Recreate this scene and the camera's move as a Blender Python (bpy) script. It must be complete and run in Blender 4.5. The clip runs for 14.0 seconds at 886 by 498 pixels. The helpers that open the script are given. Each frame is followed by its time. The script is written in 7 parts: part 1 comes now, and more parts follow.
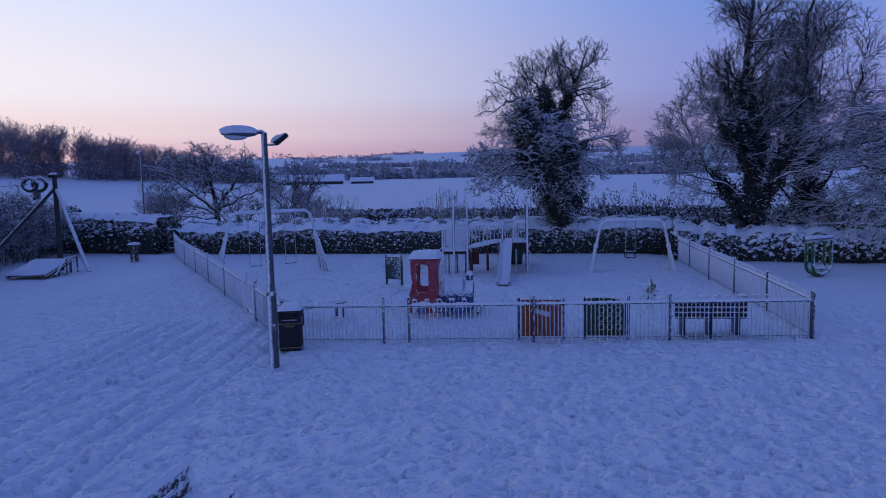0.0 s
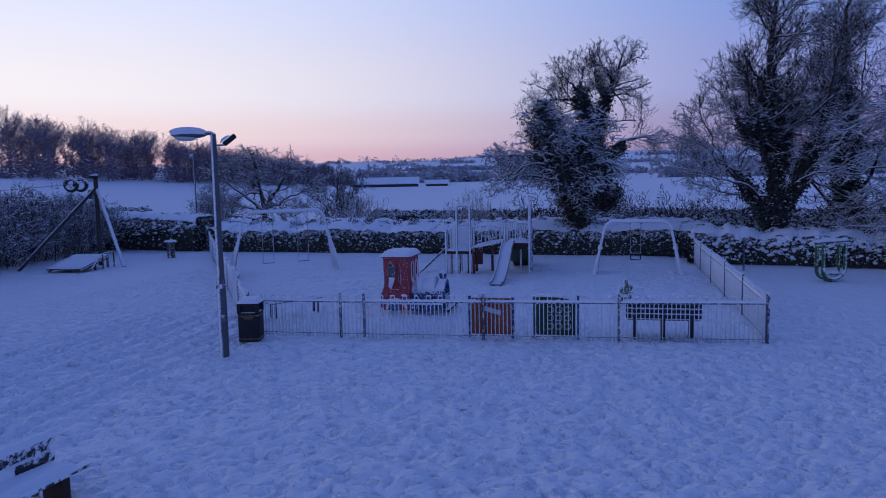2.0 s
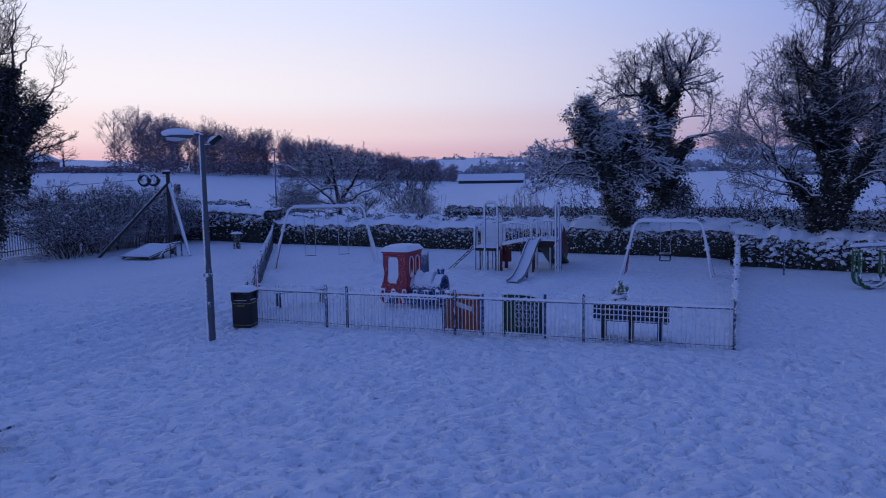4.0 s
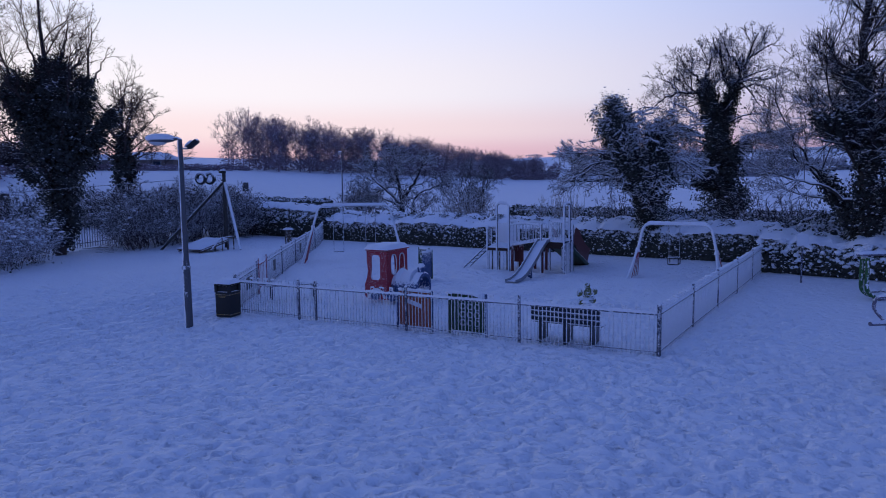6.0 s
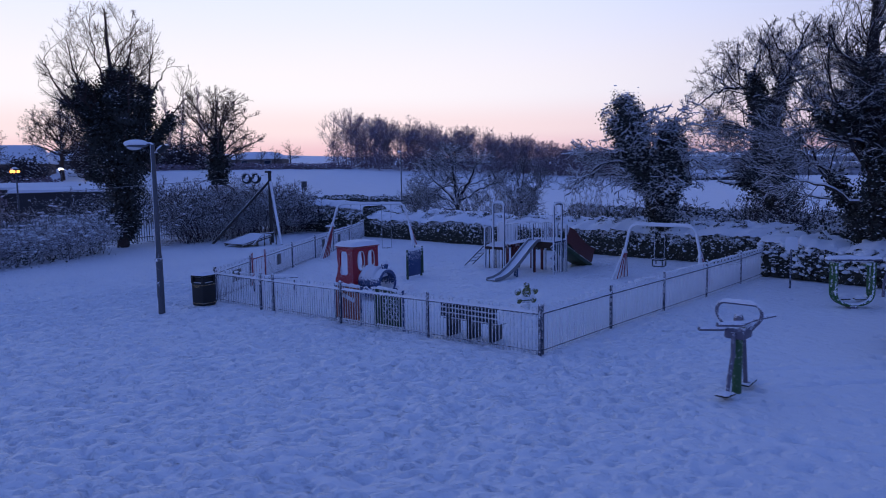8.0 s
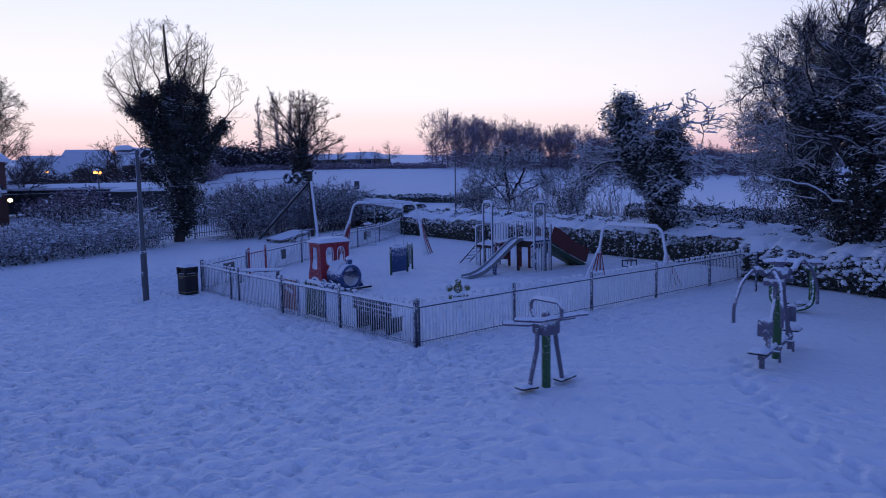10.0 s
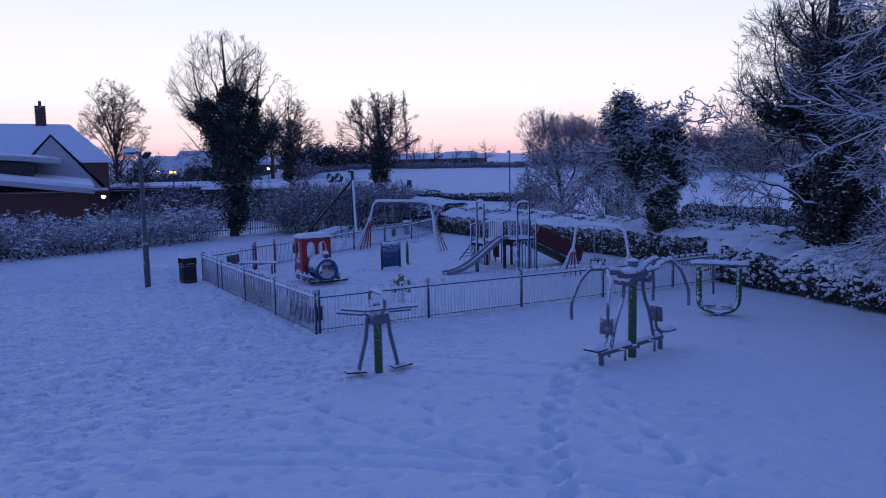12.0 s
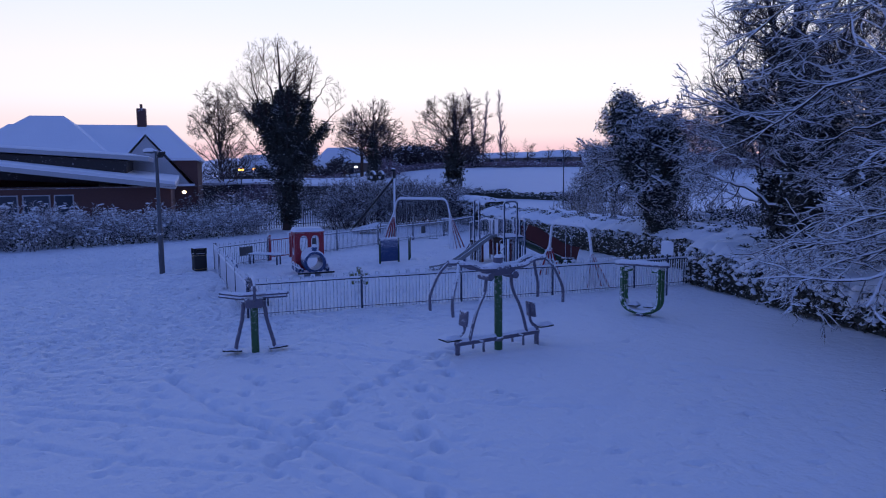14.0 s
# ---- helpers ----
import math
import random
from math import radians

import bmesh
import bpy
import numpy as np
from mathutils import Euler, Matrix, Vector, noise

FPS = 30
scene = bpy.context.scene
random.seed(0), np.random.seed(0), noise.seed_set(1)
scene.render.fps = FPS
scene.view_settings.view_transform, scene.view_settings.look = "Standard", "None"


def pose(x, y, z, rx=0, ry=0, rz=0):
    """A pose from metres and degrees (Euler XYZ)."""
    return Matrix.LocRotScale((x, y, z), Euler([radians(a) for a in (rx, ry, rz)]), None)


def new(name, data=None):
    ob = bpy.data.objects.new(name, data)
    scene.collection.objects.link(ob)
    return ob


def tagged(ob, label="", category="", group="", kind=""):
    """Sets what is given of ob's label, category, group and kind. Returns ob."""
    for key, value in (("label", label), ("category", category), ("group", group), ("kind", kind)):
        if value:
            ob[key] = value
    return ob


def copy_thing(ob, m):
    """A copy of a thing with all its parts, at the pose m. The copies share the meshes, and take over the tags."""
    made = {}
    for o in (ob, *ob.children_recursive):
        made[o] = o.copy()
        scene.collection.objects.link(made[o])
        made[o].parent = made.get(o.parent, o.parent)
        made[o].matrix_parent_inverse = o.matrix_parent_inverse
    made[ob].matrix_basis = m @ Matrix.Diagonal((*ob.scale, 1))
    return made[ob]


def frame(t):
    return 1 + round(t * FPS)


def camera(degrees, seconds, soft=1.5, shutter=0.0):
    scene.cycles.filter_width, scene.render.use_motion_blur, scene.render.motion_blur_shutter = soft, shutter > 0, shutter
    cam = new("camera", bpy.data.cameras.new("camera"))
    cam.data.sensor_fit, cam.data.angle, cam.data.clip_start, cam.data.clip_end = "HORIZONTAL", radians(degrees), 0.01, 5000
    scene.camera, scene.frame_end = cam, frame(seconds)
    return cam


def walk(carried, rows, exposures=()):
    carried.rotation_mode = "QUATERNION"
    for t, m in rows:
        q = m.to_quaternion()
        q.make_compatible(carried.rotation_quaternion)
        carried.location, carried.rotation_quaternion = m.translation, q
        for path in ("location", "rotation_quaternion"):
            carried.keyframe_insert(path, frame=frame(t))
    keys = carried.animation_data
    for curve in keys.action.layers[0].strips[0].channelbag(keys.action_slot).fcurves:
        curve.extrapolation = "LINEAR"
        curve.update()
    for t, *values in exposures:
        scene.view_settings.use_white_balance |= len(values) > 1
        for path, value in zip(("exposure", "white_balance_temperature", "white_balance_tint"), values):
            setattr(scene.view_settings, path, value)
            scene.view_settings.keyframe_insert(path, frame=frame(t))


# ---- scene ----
cam = camera(63.6, 14.0, soft=1.0, shutter=0.5)
# seconds, eye x y z, yaw, pitch, roll
ROWS = [
    (0.0, -0.563, -0.593, 4.201, 8.799, -6.174, -1.134),
    (0.5, 0.219, -0.511, 4.144, 10.040, -6.017, -1.190),
    (1.0, 1.040, -0.430, 4.099, 11.586, -5.909, -1.218),
    (1.5, 1.895, -0.344, 4.064, 13.440, -5.842, -1.218),
    (2.0, 2.773, -0.244, 4.040, 15.592, -5.811, -1.191),
    (2.5, 3.656, -0.115, 4.025, 17.952, -5.815, -1.141),
    (3.0, 4.536, 0.055, 4.020, 20.291, -5.849, -1.074),
    (3.5, 5.418, 0.270, 4.022, 22.581, -5.901, -0.997),
    (4.0, 6.318, 0.525, 4.030, 24.862, -5.953, -0.919),
    (4.5, 7.250, 0.819, 4.041, 27.125, -5.986, -0.846),
    (5.0, 8.223, 1.157, 4.055, 29.380, -5.999, -0.785),
    (5.5, 9.244, 1.550, 4.069, 31.652, -5.997, -0.741),
    (6.0, 10.312, 2.008, 4.082, 33.966, -5.993, -0.717),
    (6.5, 11.422, 2.539, 4.095, 36.332, -5.998, -0.715),
    (7.0, 12.563, 3.147, 4.106, 38.742, -6.015, -0.733),
    (7.5, 13.720, 3.821, 4.114, 41.148, -6.038, -0.768),
    (8.0, 14.879, 4.552, 4.120, 43.526, -6.053, -0.815),
    (8.5, 16.032, 5.331, 4.122, 45.896, -6.057, -0.870),
    (9.0, 17.169, 6.156, 4.121, 48.270, -6.051, -0.928),
    (9.5, 18.279, 7.028, 4.116, 50.656, -6.037, -0.982),
    (10.0, 19.352, 7.948, 4.107, 53.055, -6.017, -1.027),
    (10.5, 20.382, 8.916, 4.096, 55.463, -5.997, -1.058),
    (11.0, 21.365, 9.923, 4.082, 57.871, -5.979, -1.070),
    (11.5, 22.305, 10.956, 4.066, 60.263, -5.963, -1.060),
    (12.0, 23.203, 11.998, 4.049, 62.537, -5.947, -1.025),
    (12.5, 24.052, 13.054, 4.032, 64.755, -5.931, -0.965),
    (13.0, 24.843, 14.139, 4.015, 67.044, -5.918, -0.882),
    (13.5, 25.575, 15.253, 3.998, 69.352, -5.910, -0.777),
    (14.0, 26.246, 16.396, 3.981, 71.640, -5.915, -0.650),
]
walk(cam, [(t, pose(x, y, z, 90 + pitch, 0, yaw) @ pose(0, 0, 0, 0, 0, roll)) for t, x, y, z, yaw, pitch, roll in ROWS],
     exposures=[(0.0, -0.03), (6.0, 0.03), (14.0, 0.15)])

# ---- dusk sky: the glow lies low in the west, the east is already blue ----
GLOW = Vector((-0.95, 0.31, 0.0)).normalized()
world = bpy.data.worlds.new("dusk_sky")
scene.world = world
world.use_nodes = True
wn, wl = world.node_tree.nodes, world.node_tree.links
wn.clear()


def ramp_node(nodes, stops):
    r = nodes.new("ShaderNodeValToRGB")
    r.color_ramp.interpolation = "EASE"
    while len(r.color_ramp.elements) < len(stops):
        r.color_ramp.elements.new(0.5)
    for e, (p, c) in zip(r.color_ramp.elements, stops):
        e.position, e.color = p, (*c, 1)
    return r


co = wn.new("ShaderNodeTexCoord")
sep = wn.new("ShaderNodeSeparateXYZ")
wl.new(co.outputs["Generated"], sep.inputs[0])
flat = wn.new("ShaderNodeVectorMath")
flat.operation = "MULTIPLY"
flat.inputs[1].default_value = (1, 1, 0)
wl.new(co.outputs["Generated"], flat.inputs[0])
unit = wn.new("ShaderNodeVectorMath")
unit.operation = "NORMALIZE"
wl.new(flat.outputs[0], unit.inputs[0])
west = wn.new("ShaderNodeVectorMath")
west.operation = "DOT_PRODUCT"
west.inputs[1].default_value = GLOW
wl.new(unit.outputs[0], west.inputs[0])
toward = wn.new("ShaderNodeMapRange")
toward.interpolation_type = "SMOOTHSTEP"
toward.inputs[1].default_value, toward.inputs[2].default_value = 0.0, 1.0
wl.new(west.outputs["Value"], toward.inputs[0])
evening = ramp_node(wn, [(0.0, (0.66, 0.40, 0.52)), (0.025, (0.86, 0.55, 0.62)), (0.06, (0.97, 0.77, 0.79)), (0.11, (0.97, 0.91, 0.96)), (0.25, (0.78, 0.83, 1.06)),
                         (0.42, (0.235, 0.355, 0.80)), (1.0, (0.072, 0.125, 0.43))])
east = ramp_node(wn, [(0.0, (0.11, 0.12, 0.29)), (0.05, (0.21, 0.20, 0.46)), (0.12, (0.225, 0.28, 0.65)), (0.26, (0.15, 0.28, 0.73)),
                      (0.5, (0.082, 0.148, 0.46)), (1.0, (0.068, 0.121, 0.41))])
for r in (evening, east):
    wl.new(sep.outputs[2], r.inputs[0])
mix = wn.new("ShaderNodeMix")
mix.data_type = "RGBA"
wl.new(toward.outputs[0], mix.inputs[0])
wl.new(east.outputs[0], mix.inputs[6])
wl.new(evening.outputs[0], mix.inputs[7])
bg = wn.new("ShaderNodeBackground")
bg.inputs[1].default_value = 1.0
wl.new(mix.outputs[2], bg.inputs[0])
wo = wn.new("ShaderNodeOutputWorld")
wl.new(bg.outputs[0], wo.inputs[0])


# ---- materials ----
SNOW = (0.84, 0.86, 0.90)


def shader(name, rough=0.6, metal=0.0):
    m = bpy.data.materials.new(name)
    m.use_nodes = True
    n, l = m.node_tree.nodes, m.node_tree.links
    b = n["Principled BSDF"]
    b.inputs["Roughness"].default_value, b.inputs["Metallic"].default_value = rough, metal
    return m, n, l, b


def math_node(n, l, op, a, b):
    k = n.new("ShaderNodeMath")
    k.operation = op
    for i, v in enumerate((a, b)):
        if isinstance(v, (int, float)):
            k.inputs[i].default_value = v
        else:
            l.new(v, k.inputs[i])
    return k.outputs[0]


def noise_node(n, l, scale, detail=3.0, rough=0.55, stretch=(1, 1, 1)):
    c = n.new("ShaderNodeNewGeometry")
    mp = n.new("ShaderNodeVectorMath")
    mp.operation = "MULTIPLY"
    mp.inputs[1].default_value = stretch
    l.new(c.outputs["Position"], mp.inputs[0])
    t = n.new("ShaderNodeTexNoise")
    t.inputs["Scale"].default_value, t.inputs["Detail"].default_value, t.inputs["Roughness"].default_value = scale, detail, rough
    l.new(mp.outputs[0], t.inputs["Vector"])
    return t.outputs["Fac"]


def colour_mix(n, l, fac, a, b):
    k = n.new("ShaderNodeMix")
    k.data_type = "RGBA"
    if isinstance(fac, (int, float)):
        k.inputs[0].default_value = fac
    else:
        l.new(fac, k.inputs[0])
    for i, v in ((6, a), (7, b)):
        if isinstance(v, tuple):
            k.inputs[i].default_value = (*v, 1)
        else:
            l.new(v, k.inputs[i])
    return k.outputs[2]


def map_node(n, l, v, a, b, c=0.0, d=1.0):
    k = n.new("ShaderNodeMapRange")
    k.interpolation_type = "SMOOTHSTEP"
    k.inputs[1].default_value, k.inputs[2].default_value = a, b
    k.inputs[3].default_value, k.inputs[4].default_value = c, d
    l.new(v, k.inputs[0])
    return k.outputs[0]


def bump(n, l, b, h, strength, distance):
    k = n.new("ShaderNodeBump")
    k.inputs["Strength"].default_value, k.inputs["Distance"].default_value = strength, distance
    l.new(h, k.inputs["Height"])
    l.new(k.outputs[0], b.inputs["Normal"])


def frosted(name, colour, second=None, rough=0.55, metal=0.0, lying=0.45, blown=0.0, patch=9.0, grain=30.0, noisy=0.5, wind_from=(0.35, -0.92, 0.15)):
    """A surface with snow on what faces up (lying) and what faces the wind that blew from the south (blown)."""
    m, n, l, b = shader(name, rough, metal)
    second = second or tuple(c * 0.6 for c in colour)
    base = colour_mix(n, l, noise_node(n, l, grain, 4), colour, second)
    g = n.new("ShaderNodeNewGeometry")
    up = n.new("ShaderNodeVectorMath")
    up.operation = "DOT_PRODUCT"
    up.inputs[1].default_value = (0.0, 0.0, 1.0)
    wind = n.new("ShaderNodeVectorMath")
    wind.operation = "DOT_PRODUCT"
    wind.inputs[1].default_value = wind_from
    for k in (up, wind):
        l.new(g.outputs["Normal"], k.inputs[0])
    a = math_node(n, l, "ADD", up.outputs["Value"], lying - 0.5)
    c = math_node(n, l, "ADD", wind.outputs["Value"], blown - 1.0) if blown else -1.0
    cover = math_node(n, l, "MAXIMUM", a, c)
    speck = math_node(n, l, "MULTIPLY", math_node(n, l, "SUBTRACT", noise_node(n, l, patch, 5, 0.7), 0.5), noisy * 2)
    mask = map_node(n, l, math_node(n, l, "ADD", cover, speck), 0.1, 0.3)
    l.new(colour_mix(n, l, mask, base, SNOW), b.inputs["Base Color"])
    l.new(map_node(n, l, mask, 0, 1, rough, 0.75), b.inputs["Roughness"])
    if metal:
        l.new(map_node(n, l, mask, 0, 1, metal, 0.0), b.inputs["Metallic"])
    bump(n, l, b, noise_node(n, l, grain * 1.5, 3), 0.25, 0.01)
    return m


def snow_material(name, big=1.2, fine=14.0, depth=0.05):
    m, n, l, b = shader(name, 0.7)
    tone = noise_node(n, l, 0.35, 4)
    l.new(colour_mix(n, l, tone, (0.80, 0.82, 0.87), (0.87, 0.89, 0.92)), b.inputs["Base Color"])
    b.inputs["Specular IOR Level"].default_value = 0.25
    h = math_node(n, l, "ADD", math_node(n, l, "MULTIPLY", noise_node(n, l, big, 4), 1.0), math_node(n, l, "MULTIPLY", noise_node(n, l, fine, 3), 0.12))
    bump(n, l, b, h, 0.8, depth)
    return m


def trodden_snow(name):
    """Snow of the lawn: grainy, with small pressed dents where many feet went."""
    m, n, l, b = shader(name, 0.7)
    l.new(colour_mix(n, l, noise_node(n, l, 0.35, 4), (0.80, 0.82, 0.87), (0.87, 0.89, 0.92)), b.inputs["Base Color"])
    b.inputs["Specular IOR Level"].default_value = 0.25
    at = n.new("ShaderNodeAttribute")
    at.attribute_name = "trod"
    place = n.new("ShaderNodeNewGeometry")
    dents = None
    for scale, share in ((3.7, 1.0), (6.8, 0.6)):
        wob = n.new("ShaderNodeTexNoise")
        wob.inputs["Scale"].default_value = scale * 1.4
        l.new(place.outputs["Position"], wob.inputs["Vector"])
        add = n.new("ShaderNodeVectorMath")
        add.operation = "MULTIPLY_ADD"
        add.inputs[1].default_value = (0.25, 0.25, 0.0)
        l.new(wob.outputs["Color"], add.inputs[0])
        l.new(place.outputs["Position"], add.inputs[2])
        cell = n.new("ShaderNodeTexVoronoi")
        cell.feature, cell.inputs["Scale"].default_value = "SMOOTH_F1", scale
        cell.inputs["Smoothness"].default_value = 0.35
        l.new(add.outputs[0], cell.inputs["Vector"])
        pit = math_node(n, l, "MULTIPLY", map_node(n, l, cell.outputs["Distance"], 0.05, 0.55), share)
        dents = pit if dents is None else math_node(n, l, "ADD", dents, pit)
    h = math_node(n, l, "ADD", math_node(n, l, "MULTIPLY", dents, math_node(n, l, "MULTIPLY", at.outputs["Fac"], 0.42)), math_node(n, l, "MULTIPLY", noise_node(n, l, 3.4, 4), 0.36))
    h = math_node(n, l, "ADD", h, math_node(n, l, "MULTIPLY", noise_node(n, l, 18.0, 3), 0.10))
    bump(n, l, b, h, 0.8, 0.14)
    return m


M = {
    "snow": snow_material("settled_snow", 5.0, 25.0, 0.03),
    "ground": trodden_snow("snowfield"),
    "galv": frosted("galvanised_steel", (0.20, 0.21, 0.22), (0.12, 0.13, 0.14), 0.5, 0.5, 0.5, 0.30, 14),
    "lamp_steel": frosted("lamp_column_steel", (0.11, 0.115, 0.13), (0.075, 0.08, 0.095), 0.55, 0.2, 0.5, 0.30, 20, noisy=0.3, wind_from=(-0.25, -0.97, 0.0)),
    "navy": frosted("navy_paint", (0.022, 0.03, 0.065), (0.035, 0.045, 0.085), 0.45, 0.0, 0.5, 0.22, 20),
    "navy_bar": frosted("navy_bar_paint", (0.018, 0.025, 0.055), (0.03, 0.04, 0.07), 0.4, 0.0, 0.5, 0.85, 12, noisy=0.4, wind_from=(0.28, -0.95, 0.1)),
    "plastered_bar": frosted("snow_plastered_bar", (0.018, 0.025, 0.055), (0.03, 0.04, 0.07), 0.4, 0.0, 0.5, 1.5, 12, noisy=0.5, wind_from=(0.35, -0.93, 0.1)),
    "bench_navy": frosted("dark_bench_paint", (0.014, 0.018, 0.035), (0.025, 0.03, 0.045), 0.4, 0.0, 0.5, 0.0, 16, noisy=0.3),
    "red": frosted("red_paint", (0.36, 0.022, 0.035), (0.24, 0.02, 0.03), 0.4, 0.0, 0.5, 0.62, 11, noisy=0.35, wind_from=(-0.12, -0.99, 0.1)),
    "red_board": frosted("red_board", (0.42, 0.025, 0.045), (0.28, 0.018, 0.03), 0.4, 0.0, 0.5, 0.26, 30, noisy=0.55, wind_from=(0.62, -0.76, 0.2)),
    "green": frosted("green_paint", (0.032, 0.115, 0.035), (0.022, 0.08, 0.028), 0.4, 0.0, 0.5, 0.05, 14, noisy=0.4),
    "frosted_green": frosted("frosted_green_paint", (0.035, 0.13, 0.03), (0.025, 0.09, 0.025), 0.4, 0.0, 0.5, 0.22, 9, noisy=0.8),
    "dark_green": frosted("dark_green_board", (0.025, 0.07, 0.03), (0.02, 0.05, 0.02), 0.5, 0.0, 0.5, 0.08, 16),
    "orange": frosted("orange_board", (0.40, 0.10, 0.04), (0.28, 0.065, 0.03), 0.5, 0.0, 0.5, 0.10, 22),
    "blue": frosted("blue_board", (0.03, 0.075, 0.20), (0.02, 0.05, 0.15), 0.5, 0.0, 0.5, 0.14, 18, noisy=0.8),
    "scoop_red": frosted("faded_scoop_red", (0.15, 0.028, 0.024), (0.10, 0.02, 0.018), 0.5, 0.0, 0.5, 0.0, 9, noisy=0.5),
    "white_paint": frosted("white_paint", (0.72, 0.73, 0.74), (0.6, 0.61, 0.63), 0.45, 0.0, 0.5, 0.5),
    "steel": frosted("slide_steel", (0.32, 0.33, 0.35), (0.24, 0.25, 0.27), 0.35, 0.6, 0.28, 0.10, 7),
    "black": frosted("black_plastic", (0.010, 0.010, 0.012), (0.016, 0.016, 0.016), 0.65, 0.0, 0.12, 0.0, 12),
    "gold": frosted("gold_band", (0.35, 0.24, 0.07), None, 0.4, 0.3, 0.4, 0.0),
    "wood": frosted("weathered_wood", (0.11, 0.075, 0.05), (0.06, 0.04, 0.03), 0.7, 0.0, 0.55, 0.15, 8),
    "bench_wood": frosted("dark_bench_wood", (0.028, 0.03, 0.05), (0.045, 0.045, 0.06), 0.7, 0.0, 0.55, 0.36, 7, noisy=0.9, wind_from=(0.9, -0.25, 0.35)),
    "pedestal": frosted("pedestal_wood", (0.06, 0.028, 0.018), (0.035, 0.018, 0.014), 0.8, 0.0, 0.2, 0.0, 8),
    "pole": frosted("dark_pole_timber", (0.06, 0.05, 0.045), (0.035, 0.03, 0.028), 0.7, 0.0, 0.15, 0.0, 8),
    "tyre": frosted("tyre_rubber", (0.015, 0.015, 0.016), (0.03, 0.03, 0.03), 0.7, 0.0, 0.52, 0.0, 10),
    "bark": frosted("snowy_bark", (0.055, 0.042, 0.035), (0.03, 0.022, 0.02), 0.9, 0.0, 0.30, 0.0, 5, 14),
    "twig": frosted("snowy_twig", (0.075, 0.055, 0.05), (0.04, 0.03, 0.03), 0.9, 0.0, 0.24, 0.0, 4, 14),
    "dark_twig": frosted("thinly_dusted_twig", (0.06, 0.045, 0.042), (0.035, 0.027, 0.026), 0.9, 0.0, 0.16, 0.0, 4, 14),
    "scrub_twig": frosted("scrub_twig", (0.085, 0.06, 0.06), (0.045, 0.032, 0.034), 0.9, 0.0, 0.36, 0.0, 3, 10),
    "brush": frosted("dark_garden_brush", (0.075, 0.06, 0.065), (0.045, 0.038, 0.04), 0.9, 0.0, -0.12, 0.0, 0.8, 3, 0.6),
    "bare_twig": frosted("bare_twig", (0.085, 0.055, 0.045), (0.05, 0.033, 0.03), 0.9, 0.0, -0.15, 0.0, 3, 10),
    "ivy": frosted("ivy_leaf", (0.018, 0.023, 0.016), (0.032, 0.036, 0.024), 0.5, 0.0, -0.10, 0.0, 2.4, 8, 0.9),
    "ivy_dark": frosted("dark_ivy_leaf", (0.020, 0.024, 0.019), (0.034, 0.036, 0.028), 0.5, 0.0, -0.16, 0.0, 2.2, 8, 0.6),
    "ivy_core": frosted("ivy_stem_tangle", (0.014, 0.014, 0.012), (0.03, 0.028, 0.024), 0.9, 0.0, -0.6, 0.0, 3, 10),
    "hedge": frosted("hedge_leaf", (0.026, 0.032, 0.022), (0.044, 0.044, 0.028), 0.55, 0.0, 0.02, 0.0, 3.4, 8, 1.0),
    "reed": frosted("dry_reed", (0.28, 0.22, 0.16), (0.2, 0.16, 0.12), 0.9, 0.0, 0.5, 0.30, 6, 10),
    "brick": frosted("red_brick", (0.14, 0.062, 0.05), (0.10, 0.045, 0.04), 0.8, 0.0, 0.4, 0.0, 3, 6),
    "fascia": frosted("pale_fascia", (0.5, 0.5, 0.52), (0.4, 0.4, 0.42), 0.5, 0.0, 0.5, 0.0, 3, 6),
    "dark_wall": frosted("dark_cladding", (0.055, 0.048, 0.05), (0.035, 0.032, 0.034), 0.7, 0.0, 0.5, 0.0, 3, 6),
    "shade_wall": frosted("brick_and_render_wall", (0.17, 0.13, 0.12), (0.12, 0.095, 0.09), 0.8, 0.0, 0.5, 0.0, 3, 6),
    # pale purplish base colours: distance haze painted into far twigs and bushes
    "far_twig": frosted("hazed_wood_twig", (0.29, 0.215, 0.255), (0.20, 0.15, 0.18), 0.95, 0.0, 0.0, 0.0, 0.5, 2, 0.3),
    "far_bush": frosted("hazed_far_bush", (0.46, 0.46, 0.50), (0.38, 0.38, 0.42), 0.95, 0.0, -0.2, 0.0, 0.3, 1, 0.3),
    "frost_twig": frosted("hoar_frost_twig", (0.23, 0.20, 0.215), (0.10, 0.082, 0.085), 0.9, 0.0, 0.48, 0.05, 4, 12),
    "snow_hedge": frosted("snowy_hedge_leaf", (0.030, 0.040, 0.022), (0.05, 0.05, 0.025), 0.55, 0.0, 0.42, 0.0, 1.8, 8, 1.0),
    "cable": frosted("steel_cable", (0.2, 0.2, 0.21), None, 0.4, 0.6, 0.3, 0.0),
    "rubber": frosted("dark_rubber", (0.03, 0.03, 0.032), None, 0.7, 0.0, 0.45, 0.0),
}


def glass_material(name, colour=(0.03, 0.04, 0.06)):
    m, n, l, b = shader(name, 0.08)
    b.inputs["Base Color"].default_value = (*colour, 1)
    return m


def glow_material(name, colour, strength):
    m, n, l, b = shader(name, 0.4)
    b.inputs["Base Color"].default_value = (*colour, 1)
    b.inputs["Emission Color"].default_value = (*colour, 1)
    b.inputs["Emission Strength"].default_value = strength
    return m


